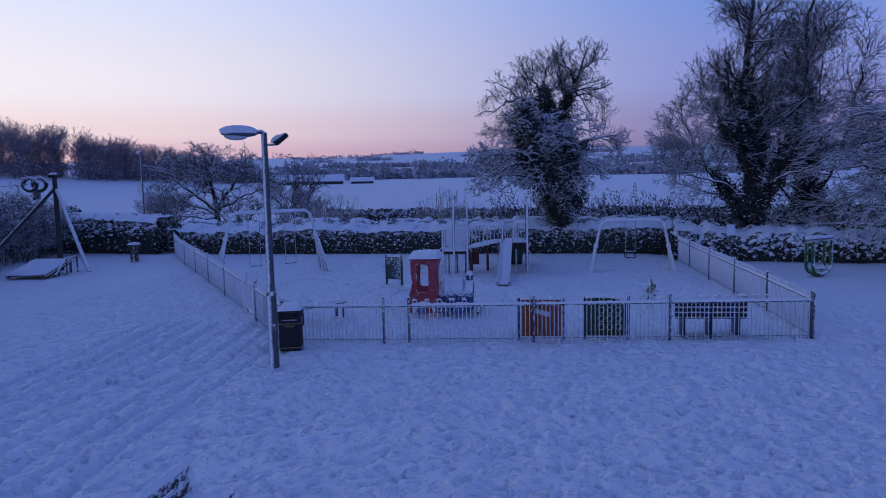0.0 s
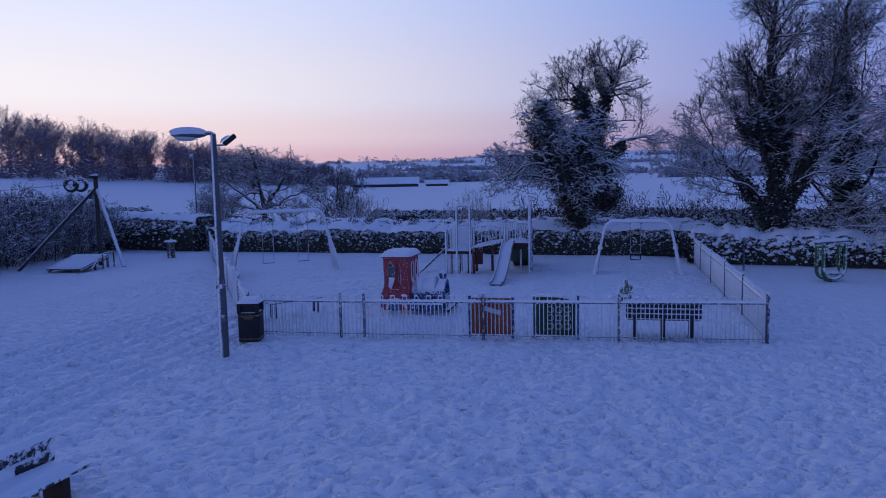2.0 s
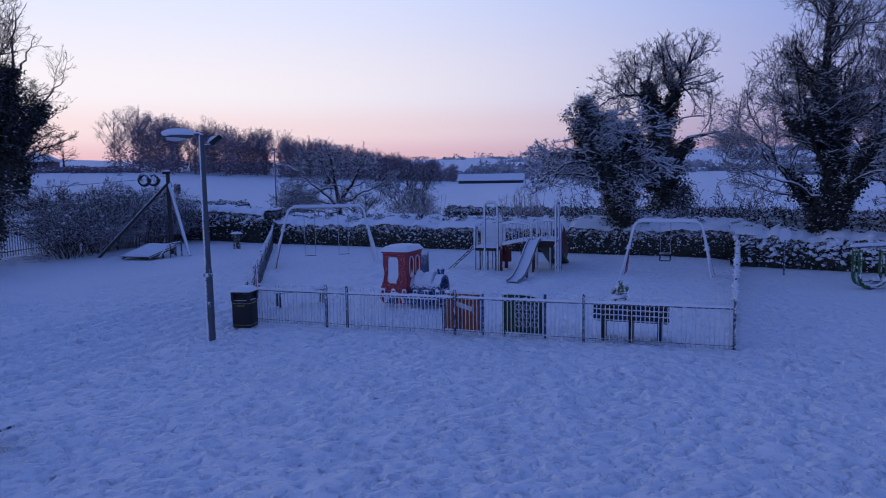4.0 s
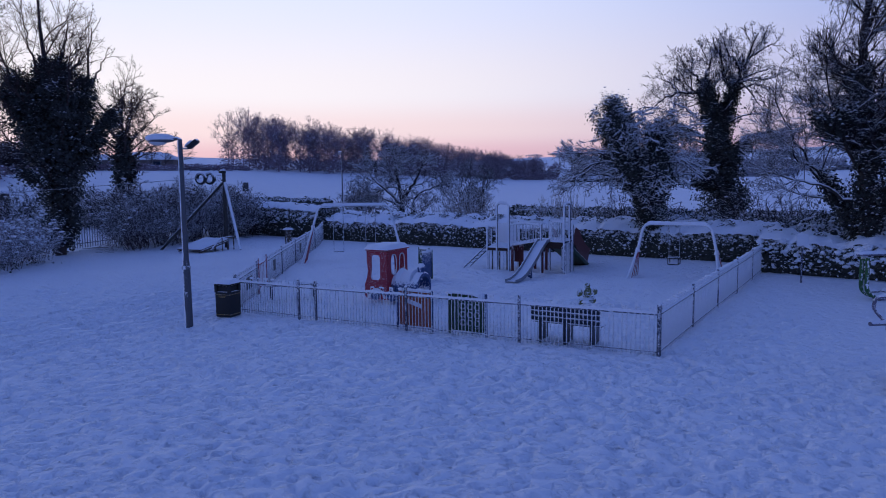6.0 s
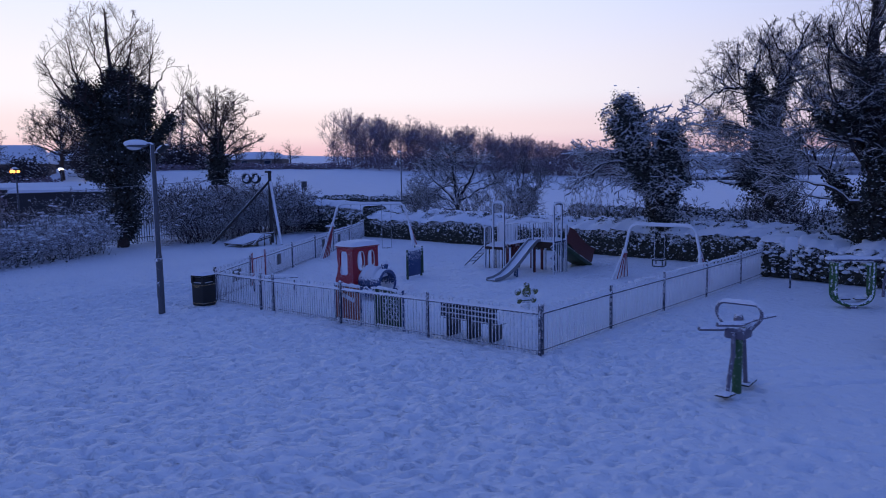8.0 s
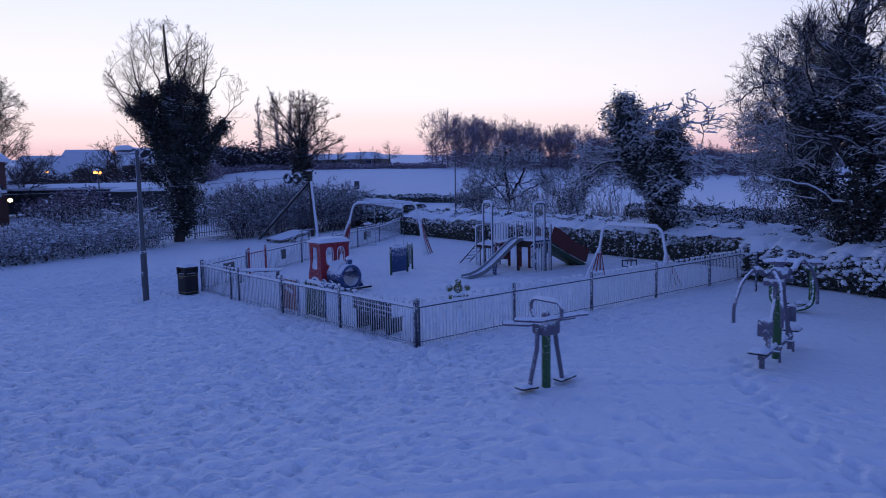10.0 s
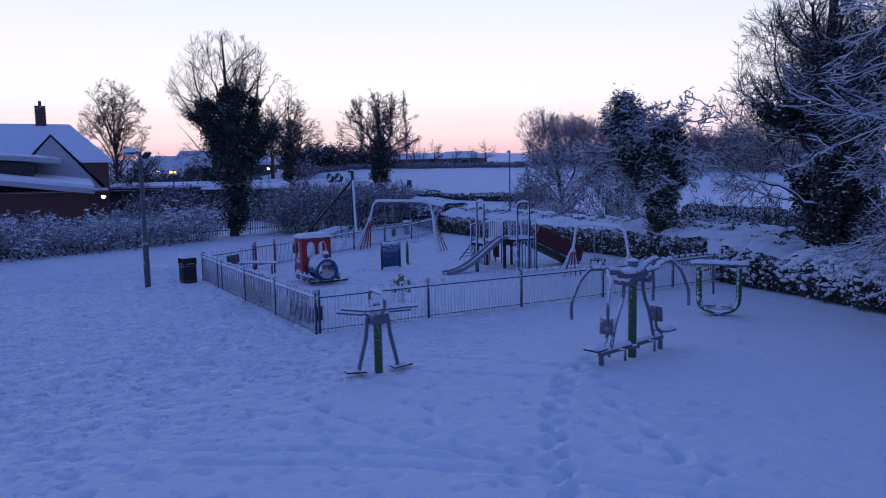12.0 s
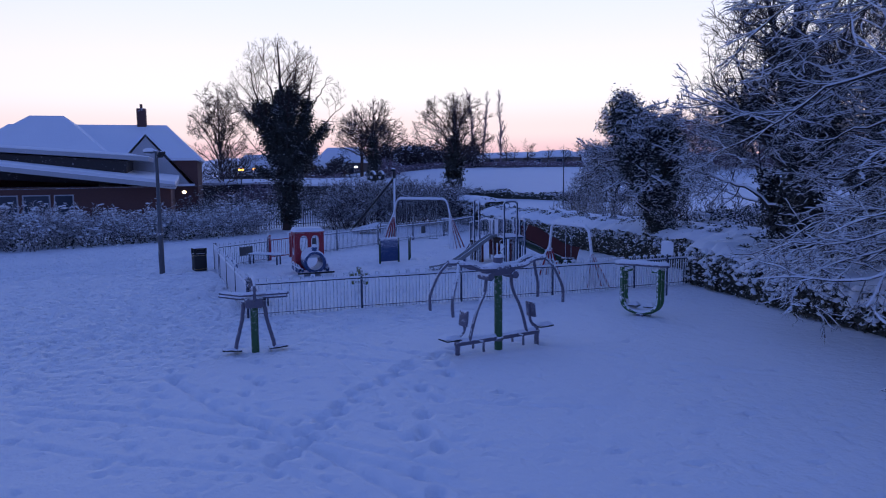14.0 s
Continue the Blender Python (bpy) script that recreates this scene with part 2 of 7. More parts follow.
M["glass"] = glass_material("dark_glass")
M["lens"] = glass_material("lamp_lens", (0.55, 0.56, 0.58))
M["sodium"] = glow_material("sodium_lamp", (1.0, 0.36, 0.06), 4.0)
M["far_lamp"] = glow_material("bright_far_lamp", (1.0, 0.78, 0.45), 30.0)
M["lamp_white"] = glow_material("white_lamp", (1.0, 0.75, 0.42), 6.0)


# ---- mesh helpers ----
def thing(name, label, category, at=(0, 0, 0), turn=0.0, group="", kind=""):
    ob = new(name)
    ob.matrix_basis = pose(*at, 0, 0, turn)
    return tagged(ob, label, category, group, kind)


def link_mesh(name, me, parent=None):
    ob = new(name, me)
    if parent is not None:
        ob.parent = parent
    return ob


def part(name, bm, material, parent, label="", smooth=True):
    me = bpy.data.meshes.new(name)
    bm.normal_update()
    bm.to_mesh(me)
    bm.free()
    me.materials.append(material)
    if smooth:
        me.polygons.foreach_set("use_smooth", [True] * len(me.polygons))
        me.set_sharp_from_angle(angle=radians(40))
    ob = link_mesh(name, me, parent)
    if label:
        ob["label"] = label
    return ob


def box(bm, size, at=(0, 0, 0), turn=(0, 0, 0), bevel=0.0):
    m = pose(*at, *turn) @ Matrix.Diagonal((*size, 1))
    r = bmesh.ops.create_cube(bm, size=1.0, matrix=m)
    if bevel:
        es = list({e for v in r["verts"] for e in v.link_edges})
        bmesh.ops.bevel(bm, geom=es, offset=bevel, segments=2, profile=0.5, affect="EDGES")
    return bm


def boxed(size, at=(0, 0, 0), turn=(0, 0, 0), bevel=0.0):
    return box(bmesh.new(), size, at, turn, bevel)


def tube(bm, pts, r, sides=8, caps=True):
    """A round bar along pts; r: one radius, or one for each point."""
    pts = [Vector(p) for p in pts]
    rs = r if isinstance(r, (list, tuple)) else [r] * len(pts)
    rings, n = [], None
    for i, p in enumerate(pts):
        d = (pts[min(i + 1, len(pts) - 1)] - pts[max(i - 1, 0)]).normalized()
        if n is None:
            ref = Vector((0, 0, 1)) if abs(d.z) < 0.9 else Vector((1, 0, 0))
            n = d.cross(ref).normalized()
        else:
            n = (n - d * n.dot(d)).normalized()
        b = d.cross(n)
        rings.append([bm.verts.new(p + (n * math.cos(a) + b * math.sin(a)) * rs[i]) for a in (2 * math.pi * k / sides for k in range(sides))])
    for a, b in zip(rings, rings[1:]):
        for k in range(sides):
            bm.faces.new((a[k], a[(k + 1) % sides], b[(k + 1) % sides], b[k]))
    if caps:
        bm.faces.new(rings[0][::-1])
        bm.faces.new(rings[-1])
    return bm


def tubed(pts, r, sides=8, caps=True):
    bm = tube(bmesh.new(), pts, r, sides, caps)
    bmesh.ops.recalc_face_normals(bm, faces=bm.faces)
    return bm


def rounded(pts, radius, steps=5):
    """The line pts with its inner corners rounded."""
    pts = [Vector(p) for p in pts]
    out = [pts[0]]
    for a, b, c in zip(pts, pts[1:], pts[2:]):
        u, v = (a - b), (c - b)
        r = min(radius, u.length * 0.49, v.length * 0.49)
        p, q = b + u.normalized() * r, b + v.normalized() * r
        for k in range(steps + 1):
            s = k / steps
            out.append(p * (1 - s) ** 2 + b * (2 * s * (1 - s)) + q * s ** 2)
    return out + [pts[-1]]


def lathe(profile, sides=20, bm=None, at=(0, 0, 0)):
    """A turned shape about z from (radius, height) pairs."""
    bm = bm or bmesh.new()
    rings = []
    for r, z in profile:
        rings.append([bm.verts.new((at[0] + r * math.cos(2 * math.pi * k / sides), at[1] + r * math.sin(2 * math.pi * k / sides), at[2] + z)) for k in range(sides)])
    for a, b in zip(rings, rings[1:]):
        for k in range(sides):
            bm.faces.new((a[k], a[(k + 1) % sides], b[(k + 1) % sides], b[k]))
    bm.faces.new(rings[0][::-1])
    bm.faces.new(rings[-1])
    bmesh.ops.recalc_face_normals(bm, faces=bm.faces)
    return bm


def plate(outline, holes=(), thick=0.04, m=None):
    """A board in x and z with real holes, thick along y, then moved by m."""
    bm = bmesh.new()
    edges = []
    for loop in (outline, *holes):
        vs = [bm.verts.new((x, -thick / 2, z)) for x, z in loop]
        edges += [bm.edges.new((a, b)) for a, b in zip(vs, vs[1:] + vs[:1])]
    bmesh.ops.triangle_fill(bm, edges=edges, use_beauty=True)
    r = bmesh.ops.extrude_face_region(bm, geom=list(bm.faces))
    bmesh.ops.translate(bm, vec=(0, thick, 0), verts=[v for v in r["geom"] if isinstance(v, bmesh.types.BMVert)])
    bmesh.ops.recalc_face_normals(bm, faces=bm.faces)
    if m is not None:
        bmesh.ops.transform(bm, matrix=m, verts=bm.verts)
    return bm


def oval(cx, cz, rx, rz, n=14, power=2.0):
    out = []
    for k in range(n):
        a = 2 * math.pi * k / n
        c, s = math.cos(a), math.sin(a)
        out.append((cx + rx * math.copysign(abs(c) ** (2 / power), c), cz + rz * math.copysign(abs(s) ** (2 / power), s)))
    return out


def snow_ridge(pts, width, height, sides=6, seed=0, step=0.12):
    """A lumpy ridge of snow lying along a line."""
    rnd = random.Random(seed)
    pts = [Vector(p) for p in pts]
    line = []
    for a, b in zip(pts, pts[1:]):
        k = max(1, int((b - a).length / step))
        line += [a.lerp(b, i / k) for i in range(k)]
    line.append(pts[-1])
    bm = bmesh.new()
    rings = []
    for i, p in enumerate(line):
        d = line[min(i + 1, len(line) - 1)] - line[max(i - 1, 0)]
        d.z = 0
        side = Vector((-d.y, d.x, 0)).normalized()
        w, h = width * rnd.uniform(0.8, 1.1) / 2, height * rnd.uniform(0.7, 1.15)
        if i in (0, len(line) - 1):
            w, h = w * 0.6, h * 0.5
        rings.append([bm.verts.new(p + side * (w * math.cos(math.pi * k / (sides - 1))) + Vector((0, 0, h * math.sin(math.pi * k / (sides - 1))))) for k in range(sides)])
    for a, b in zip(rings, rings[1:]):
        for k in range(sides - 1):
            bm.faces.new((a[k], a[k + 1], b[k + 1], b[k]))
        bm.faces.new((a[sides - 1], a[0], b[0], b[sides - 1]))
    bm.faces.new(rings[0])
    bm.faces.new(rings[-1])
    bmesh.ops.recalc_face_normals(bm, faces=bm.faces)
    return bm


def snow_pad(sx, sy, h, at=(0, 0, 0), turn=0.0, seed=0, n=7):
    """A soft slab of snow on a flat top."""
    rnd = random.Random(seed)
    bm = bmesh.new()
    grid = []
    for j in range(n + 1):
        row = []
        for i in range(n + 1):
            u, v = 2 * i / n - 1, 2 * j / n - 1
            e = (1 - u ** 6) * (1 - v ** 6)
            row.append(bm.verts.new((u * sx / 2, v * sy / 2, h * (0.15 + 0.85 * e ** 0.5) * rnd.uniform(0.85, 1.1) if e > 0 else 0.0)))
        grid.append(row)
    for j in range(n):
        for i in range(n):
            bm.faces.new((grid[j][i], grid[j][i + 1], grid[j + 1][i + 1], grid[j + 1][i]))
    rim = [grid[0][i] for i in range(n)] + [grid[j][n] for j in range(n)] + [grid[n][n - i] for i in range(n)] + [grid[n - j][0] for j in range(n)]
    bm.faces.new(rim[::-1])
    bmesh.ops.transform(bm, matrix=pose(*at, 0, 0, turn), verts=bm.verts)
    return bm


# ---- ground ----
def smooth01(a, b, v):
    t = np.clip((v - a) / (b - a), 0, 1)
    return t * t * (3 - 2 * t)


def land(x, y):
    """Height of the snow at a place, without footprints."""
    x, y = np.asarray(x, float), np.asarray(y, float)
    z = -0.13 * np.exp(-((x + 7) ** 2 / 60 + (y - 14) ** 2 / 60)) + 0.11 * np.exp(-((x - 11) ** 2 + (y - 20) ** 2) / 30)
    z = z - 0.20 * np.exp(-((x + 5.6) ** 2 + (y - 6.6) ** 2) / 12)
    z = z + 0.15 * np.exp(-((y - 34.1) / 1.0) ** 2) * smooth01(-23, -20, x) * (1 - smooth01(3, 6, x))
    r = np.hypot(x, y)
    z = z + 5.8 * smooth01(45, 125, -x - 0.35 * (y - 100)) * smooth01(15, 60, y) + 1.4 * smooth01(110, 260, r)
    roll = 0.5 + 0.28 * np.sin(x / 260 + 1.3) + 0.22 * np.sin(y / 190 + x / 520 + 0.5)
    z = z + 30 * smooth01(450, 1500, r) * (0.75 + 0.5 * roll) + 7 * roll * smooth01(250, 600, r)
    return z


def gz(x, y):
    return float(land(x, y))


def spaced(lo, hi, step, far, growth):
    """Even steps from lo to hi, then ever longer ones out to far on both sides."""
    mid = list(np.arange(lo, hi + 1e-6, step))
    a, d = [], step
    v = mid[-1]
    while v < far:
        d *= growth
        v += d
        a.append(v)
    b, d = [], step
    v = mid[0]
    while v > -far:
        d *= growth
        v -= d
        b.append(v)
    return np.array(b[::-1] + mid + a)


gx, gy = spaced(-17, 25, 0.065, 3600, 1.13), spaced(5.0, 20, 0.06, 3600, 1.13)
beyond = spaced(20.1, 33.5, 0.10, 3600, 1.12)
gy = np.concatenate([gy[gy < 20.05], beyond[beyond > 20.09]])
GX, GY = np.meshgrid(gx, gy)
GZ = land(GX, GY)
rng = np.random.default_rng(5)


def tread(px, py, ang, length, width, depth):
    """Press one footprint into the snow, with a low rim."""
    far_ = 3.4 * max(length, width)
    i0, i1 = np.searchsorted(gx, (px - far_, px + far_))
    j0, j1 = np.searchsorted(gy, (py - far_, py + far_))
    if i1 - i0 < 3 or j1 - j0 < 3:
        return
    dx, dy = GX[j0:j1, i0:i1] - px, GY[j0:j1, i0:i1] - py
    c, s = math.cos(ang), math.sin(ang)
    q = ((dx * c + dy * s) / length) ** 2 + ((-dx * s + dy * c) / width) ** 2
    GZ[j0:j1, i0:i1] += depth * (-1.05 / (1 + q ** 2.4) + 0.4 * np.exp(-q / 2.6))


def trail(points, depth=0.05, gap=0.62, spread=0.13):
    for (ax, ay), (bx, by) in zip(points, points[1:]):
        ang, dist = math.atan2(by - ay, bx - ax), math.hypot(bx - ax, by - ay)
        for k in range(int(dist / gap)):
            s, side = (k + rng.uniform(-0.15, 0.15)) * gap / dist, (1 if k % 2 else -1) * spread
            tread(ax + (bx - ax) * s - math.sin(ang) * side, ay + (by - ay) * s + math.cos(ang) * side, ang + rng.normal(0, 0.2), 0.18, 0.105, depth * rng.uniform(0.7, 1.3))


def groove(points, depth, width=0.07):
    """A long shallow furrow, as sledges leave."""
    for (ax, ay), (bx, by) in zip(points, points[1:]):
        ang, dist = math.atan2(by - ay, bx - ax), math.hypot(bx - ax, by - ay)
        for k in range(int(dist / 0.22) + 1):
            s = k * 0.22 / dist
            tread(ax + (bx - ax) * s + rng.normal(0, 0.015), ay + (by - ay) * s + rng.normal(0, 0.015), ang, 0.24, width, depth * rng.uniform(0.6, 1.2))


def worn(x, y):
    """How trampled the snow is: most on the open lawn in front, little by the machines."""
    t = 1.0 - 0.86 * smooth01(8, 15, x + 0.35 * (y - 12))
    inside = (y > 17.6) & (x < 5.4) & (y > 17.6 + (-7.45 - x) * 1.37)
    return np.where(inside, 0.75, t)


for k in range(34000):
    tx, ty = rng.uniform(-17, 24), rng.uniform(3.5, 33)
    if rng.random() > worn(tx, ty) * (1.0 if ty < 17 else 0.75):
        continue
    tread(tx, ty, rng.uniform(0, 3.14), rng.uniform(0.06, 0.10), rng.uniform(0.05, 0.07), rng.uniform(0.04, 0.09) * rng.uniform(0.5, 1.4))
for k in range(16):
    ax, ay, ang = rng.uniform(-12, 12), rng.uniform(4, 15), rng.choice([0.15, 0.9, 2.4, 2.9]) + rng.normal(0, 0.25)
    trail([(ax, ay), (ax + 9 * math.cos(ang), ay + 9 * math.sin(ang))], 0.07)
for k in range(9):
    x0 = -7.4 - 0.55 * k + rng.uniform(-0.12, 0.12)
    groove([(x0, 7.5), (x0 - 0.3, 10.6), (x0 - 0.2, 14.4), (x0 - 0.6, 19.0)], rng.uniform(0.05, 0.10), rng.uniform(0.07, 0.13))
for off in (0.0, 0.5, 1.9):
    groove([(12.2 + off, 13.2), (13.5 + off * 1.2, 15.4), (15.2 + off * 0.9, 17.4), (17.4 + off * 1.3, 19.4)], rng.uniform(0.02, 0.045), rng.uniform(0.06, 0.10))
for k in range(5):
    groove([(9.2, 18.6 + 0.5 * k), (11.4, 19.0 + 0.5 * k), (14.0, 19.2 + 0.6 * k), (17.0, 19.0 + 0.7 * k)], 0.022, 0.06)
trail([(10.28, 17.16), (11.96, 17.18), (14.35, 16.97), (15.68, 17.08), (17.4, 17.4)], 0.11)
trail([(11.49, 21.63), (12.26, 20.37), (13.9, 18.85), (15.4, 17.8), (17.0, 16.9)], 0.15, 0.30, 0.10)
trail([(12.63, 21.05), (14.1, 20.14), (16.09, 19.57), (17.4, 19.1), (19.2, 18.5)], 0.16)
trail([(11.0, 15.74), (13.1, 15.37), (14.46, 15.16), (16.4, 14.9)], 0.10)
groove([(11.6, 15.6), (12.34, 15.93), (13.96, 16.48), (14.77, 17.06), (16.81, 18.13), (18.6, 18.9)], 0.07, 0.10)
groove([(10.64, 18.25), (12.1, 20.08)], 0.05, 0.08)
groove([(9.22, 18.54), (12.3, 21.28)], 0.05, 0.08)
groove([(10.31, 22.68), (13.3, 24.9), (15.32, 26.79)], 0.04, 0.08)
groove([(15.05, 20.7), (16.16, 23.06)], 0.03, 0.08)
trail([(5.9, 23.4), (5.95, 20.4), (6.4, 15.6), (7.4, 13.4)], 0.11, 0.5)
trail([(7.26, 23.33), (7.66, 20.44), (7.43, 18.39), (7.0, 16.0)], 0.11, 0.5)
trail([(6.4, 17.0), (7.0, 20.0), (6.6, 25.0), (6.2, 30.0)], 0.10)
trail([(-7.2, 31), (-9.0, 26.5), (-6.6, 23.5), (-3.5, 24.8)], 0.12)


def blurred(a, n):
    for _ in range(n):
        a = (a + np.roll(a, 1, 0) + np.roll(a, -1, 0)) / 3
        a = (a + np.roll(a, 1, 1) + np.roll(a, -1, 1)) / 3
    return a / a.std()


near = np.exp(-np.clip(np.maximum(np.abs(GX - 7) - 19, np.abs(GY - 18) - 14), 0, 50) / 2)
rough = 0.12 + 0.88 * worn(GX, GY)
for n, amp in ((1, 0.004), (3, 0.011), (9, 0.012), (50, 0.012)):
    GZ += near * rough * amp * blurred(rng.normal(size=GX.shape), n)
W, H = len(gx), len(gy)
idx = np.arange(W * H).reshape(H, W)
quads = np.stack([idx[:-1, :-1], idx[:-1, 1:], idx[1:, 1:], idx[1:, :-1]], -1).reshape(-1, 4)
me = bpy.data.meshes.new("ground")
me.vertices.add(W * H)
me.vertices.foreach_set("co", np.stack([GX, GY, GZ], -1).reshape(-1))
me.loops.add(quads.size)
me.loops.foreach_set("vertex_index", quads.reshape(-1))
me.polygons.add(len(quads))
me.polygons.foreach_set("loop_start", np.arange(0, quads.size, 4))
me.update(calc_edges=True)
me.polygons.foreach_set("use_smooth", [True] * len(quads))
trod = me.attributes.new("trod", "FLOAT", "POINT")
trod.data.foreach_set("value", (0.12 + 0.88 * worn(GX, GY)).reshape(-1))
me.materials.append(M["ground"])
tagged(new("ground", me), "trampled blue-white snow over a park lawn and open fields", "snow", kind="structure")


# ---- plants: branches swept along wandering lines, leaves as small folded blades ----
def sweep_mesh(name, lines, sides, material, parent, label="", thin=3):
    """One mesh of tapering round branches from (points, radii) lines or stacks of them; stacks get thin sides."""
    groups = {}
    for pts, rs in lines:
        key = (pts.shape[-2], thin if pts.ndim == 3 else sides)
        groups.setdefault(key, []).append((pts if pts.ndim == 3 else pts[None], rs if rs.ndim == 2 else rs[None]))
    V, F, base = [], [], 0
    for (n, sd), rows in groups.items():
        P, R = np.concatenate([r[0] for r in rows]), np.concatenate([r[1] for r in rows])
        ang = np.arange(sd) * 2 * np.pi / sd + np.pi / sd
        d = np.gradient(P, axis=1)
        d /= np.linalg.norm(d, axis=2)[..., None] + 1e-9
        ref = np.where(np.abs(d[:, :1, 2:]) < 0.93, np.array([0, 0, 1.0]), np.array([1.0, 0, 0]))
        s = np.cross(d, np.broadcast_to(ref, d.shape))
        s /= np.linalg.norm(s, axis=2)[..., None] + 1e-9
        u = np.cross(s, d)
        ring = s[:, :, None] * np.cos(ang)[:, None] + u[:, :, None] * np.sin(ang)[:, None]
        V.append((P[:, :, None] + R[:, :, None, None] * ring).reshape(-1, 3))
        m = len(P)
        i = base + np.arange(m)[:, None, None] * n * sd + np.arange(n - 1)[None, :, None] * sd
        a, b = i + np.arange(sd), i + (np.arange(sd) + 1) % sd
        F.append(np.stack([a, b, b + sd, a + sd], -1).reshape(-1, 4))
        base += m * n * sd
    return quad_mesh(name, np.concatenate(V), np.concatenate(F), material, parent, label)


def quad_mesh(name, V, F, material, parent, label="", smooth=True):
    me = bpy.data.meshes.new(name)
    me.vertices.add(len(V))
    me.vertices.foreach_set("co", np.asarray(V, float).reshape(-1))
    me.loops.add(F.size)
    me.loops.foreach_set("vertex_index", F.reshape(-1))
    me.polygons.add(len(F))
    me.polygons.foreach_set("loop_start", np.arange(0, F.size, F.shape[1]))
    me.update(calc_edges=True)
    if smooth:
        me.polygons.foreach_set("use_smooth", [True] * len(F))
    me.materials.append(material)
    ob = link_mesh(name, me, parent)
    if label:
        ob["label"] = label
    return ob


def leaf_mesh(name, C, N, size, rg, material, parent, label=""):
    """Diamond-shaped leaves, folded along the middle, at C and facing N."""
    n = len(C)
    N = N / (np.linalg.norm(N, axis=1)[:, None] + 1e-9)
    t = np.cross(N, rg.normal(size=(n, 3)))
    t /= np.linalg.norm(t, axis=1)[:, None] + 1e-9
    b = np.cross(N, t)
    s = (size * rg.uniform(0.6, 1.3, n))[:, None]
    V = np.stack([C - t * s * 0.6, C + b * s * 0.42 - N * s * 0.12, C + t * s * 0.6, C - b * s * 0.42 - N * s * 0.12], 1).reshape(-1, 3)
    i = np.arange(n)[:, None] * 4
    F = np.concatenate([i + np.array([0, 3, 2]), i + np.array([0, 2, 1])], 0)
    return quad_mesh(name, V, F, material, parent, label, smooth=False)


def grow(rg, start, way, length, radius, spec, level=0, out=None):
    """Branch lines by level. spec: one row a level of (children, where they begin, angle, length share, wander, lift)."""
    out = out if out is not None else [[] for _ in range(len(spec) + 1)]
    wander, lift = (spec[level][4], spec[level][5]) if level < len(spec) else (0.25, spec[-1][5])
    n = max(3, min(9, int(length / 0.45) + 2)) if level < len(spec) else 3
    pts, d = [np.array(start, float)], np.array(way, float)
    for k in range(n - 1):
        d = d + rg.normal(0, wander, 3) + np.array([0, 0, lift])
        d /= np.linalg.norm(d)
        pts.append(pts[-1] + d * length / (n - 1))
    pts = np.array(pts)
    rs = np.linspace(radius, radius * (0.3 if level else 0.16), n)
    out[level].append((pts, rs))
    if level < len(spec):
        count, begin, angle, share = spec[level][:4]
        if level == len(spec) - 1:
            sp = begin + (1 - begin) * (np.arange(count) + rg.uniform(0, 1, count)) / count
            i = np.minimum((sp * (n - 1)).astype(int), n - 2)
            dd = pts[i + 1] - pts[i]
            p = pts[i] + dd * (sp * (n - 1) - i)[:, None]
            dd /= np.linalg.norm(dd, axis=1)[:, None]
            side = np.cross(dd, rg.normal(size=(count, 3)))
            side /= np.linalg.norm(side, axis=1)[:, None] + 1e-9
            a = np.radians(angle * rg.uniform(0.6, 1.3, count))[:, None]
            w = dd * np.cos(a) + side * np.sin(a)
            le = (length * share * (1.15 - 0.55 * sp) * rg.uniform(0.7, 1.2, count))[:, None]
            mid = p + w * le * 0.5
            w2 = w + rg.normal(0, 0.3, (count, 3)) + np.array([0, 0, lift * 2])
            end = mid + w2 / np.linalg.norm(w2, axis=1)[:, None] * le * 0.5
            r0 = max(radius * 0.5, spec[-1][6] if len(spec[-1]) > 6 else 0.008)
            out[-1].append((np.stack([p, mid, end], 1), np.tile(np.array([r0, r0 * 0.8, r0 * 0.5]), (count, 1))))
            return out
        for k in range(count):
            s = begin + (1 - begin) * (k + rg.uniform(0, 1)) / count
            f = s * (n - 1)
            i = min(int(f), n - 2)
            p = pts[i] * (1 - f + i) + pts[i + 1] * (f - i)
            dd = pts[i + 1] - pts[i]
            dd /= np.linalg.norm(dd)
            side = np.cross(dd, rg.normal(size=3))
            side /= np.linalg.norm(side) + 1e-9
            a = radians(angle * rg.uniform(0.65, 1.3))
            r = radius * (1 - 0.6 * s)
            grow(rg, p, dd * math.cos(a) + side * math.sin(a), length * share * (1.15 - 0.55 * s) * rg.uniform(0.7, 1.2), max(r * (0.40 if level == 0 else 0.52), 0.006), spec, level + 1, out)
    return out


# the default twig colour has distance haze painted into it
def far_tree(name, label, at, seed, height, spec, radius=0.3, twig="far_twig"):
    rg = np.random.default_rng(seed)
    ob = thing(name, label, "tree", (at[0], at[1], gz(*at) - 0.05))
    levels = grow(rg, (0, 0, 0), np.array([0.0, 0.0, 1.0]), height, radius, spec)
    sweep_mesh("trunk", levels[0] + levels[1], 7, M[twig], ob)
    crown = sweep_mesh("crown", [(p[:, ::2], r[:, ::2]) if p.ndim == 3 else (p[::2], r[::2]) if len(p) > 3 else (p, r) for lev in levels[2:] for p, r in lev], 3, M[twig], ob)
    tagged(crown, kind="stuff")
    return ob


def resampled(pts, n):
    """A line of n points, evenly spaced along pts."""
    pts = np.array(pts, float)
    cum = np.concatenate([[0], np.cumsum(np.linalg.norm(np.diff(pts, axis=0), axis=1))])
    q = np.linspace(0, cum[-1], n)
    return np.stack([np.interp(q, cum, pts[:, k]) for k in range(3)], 1)


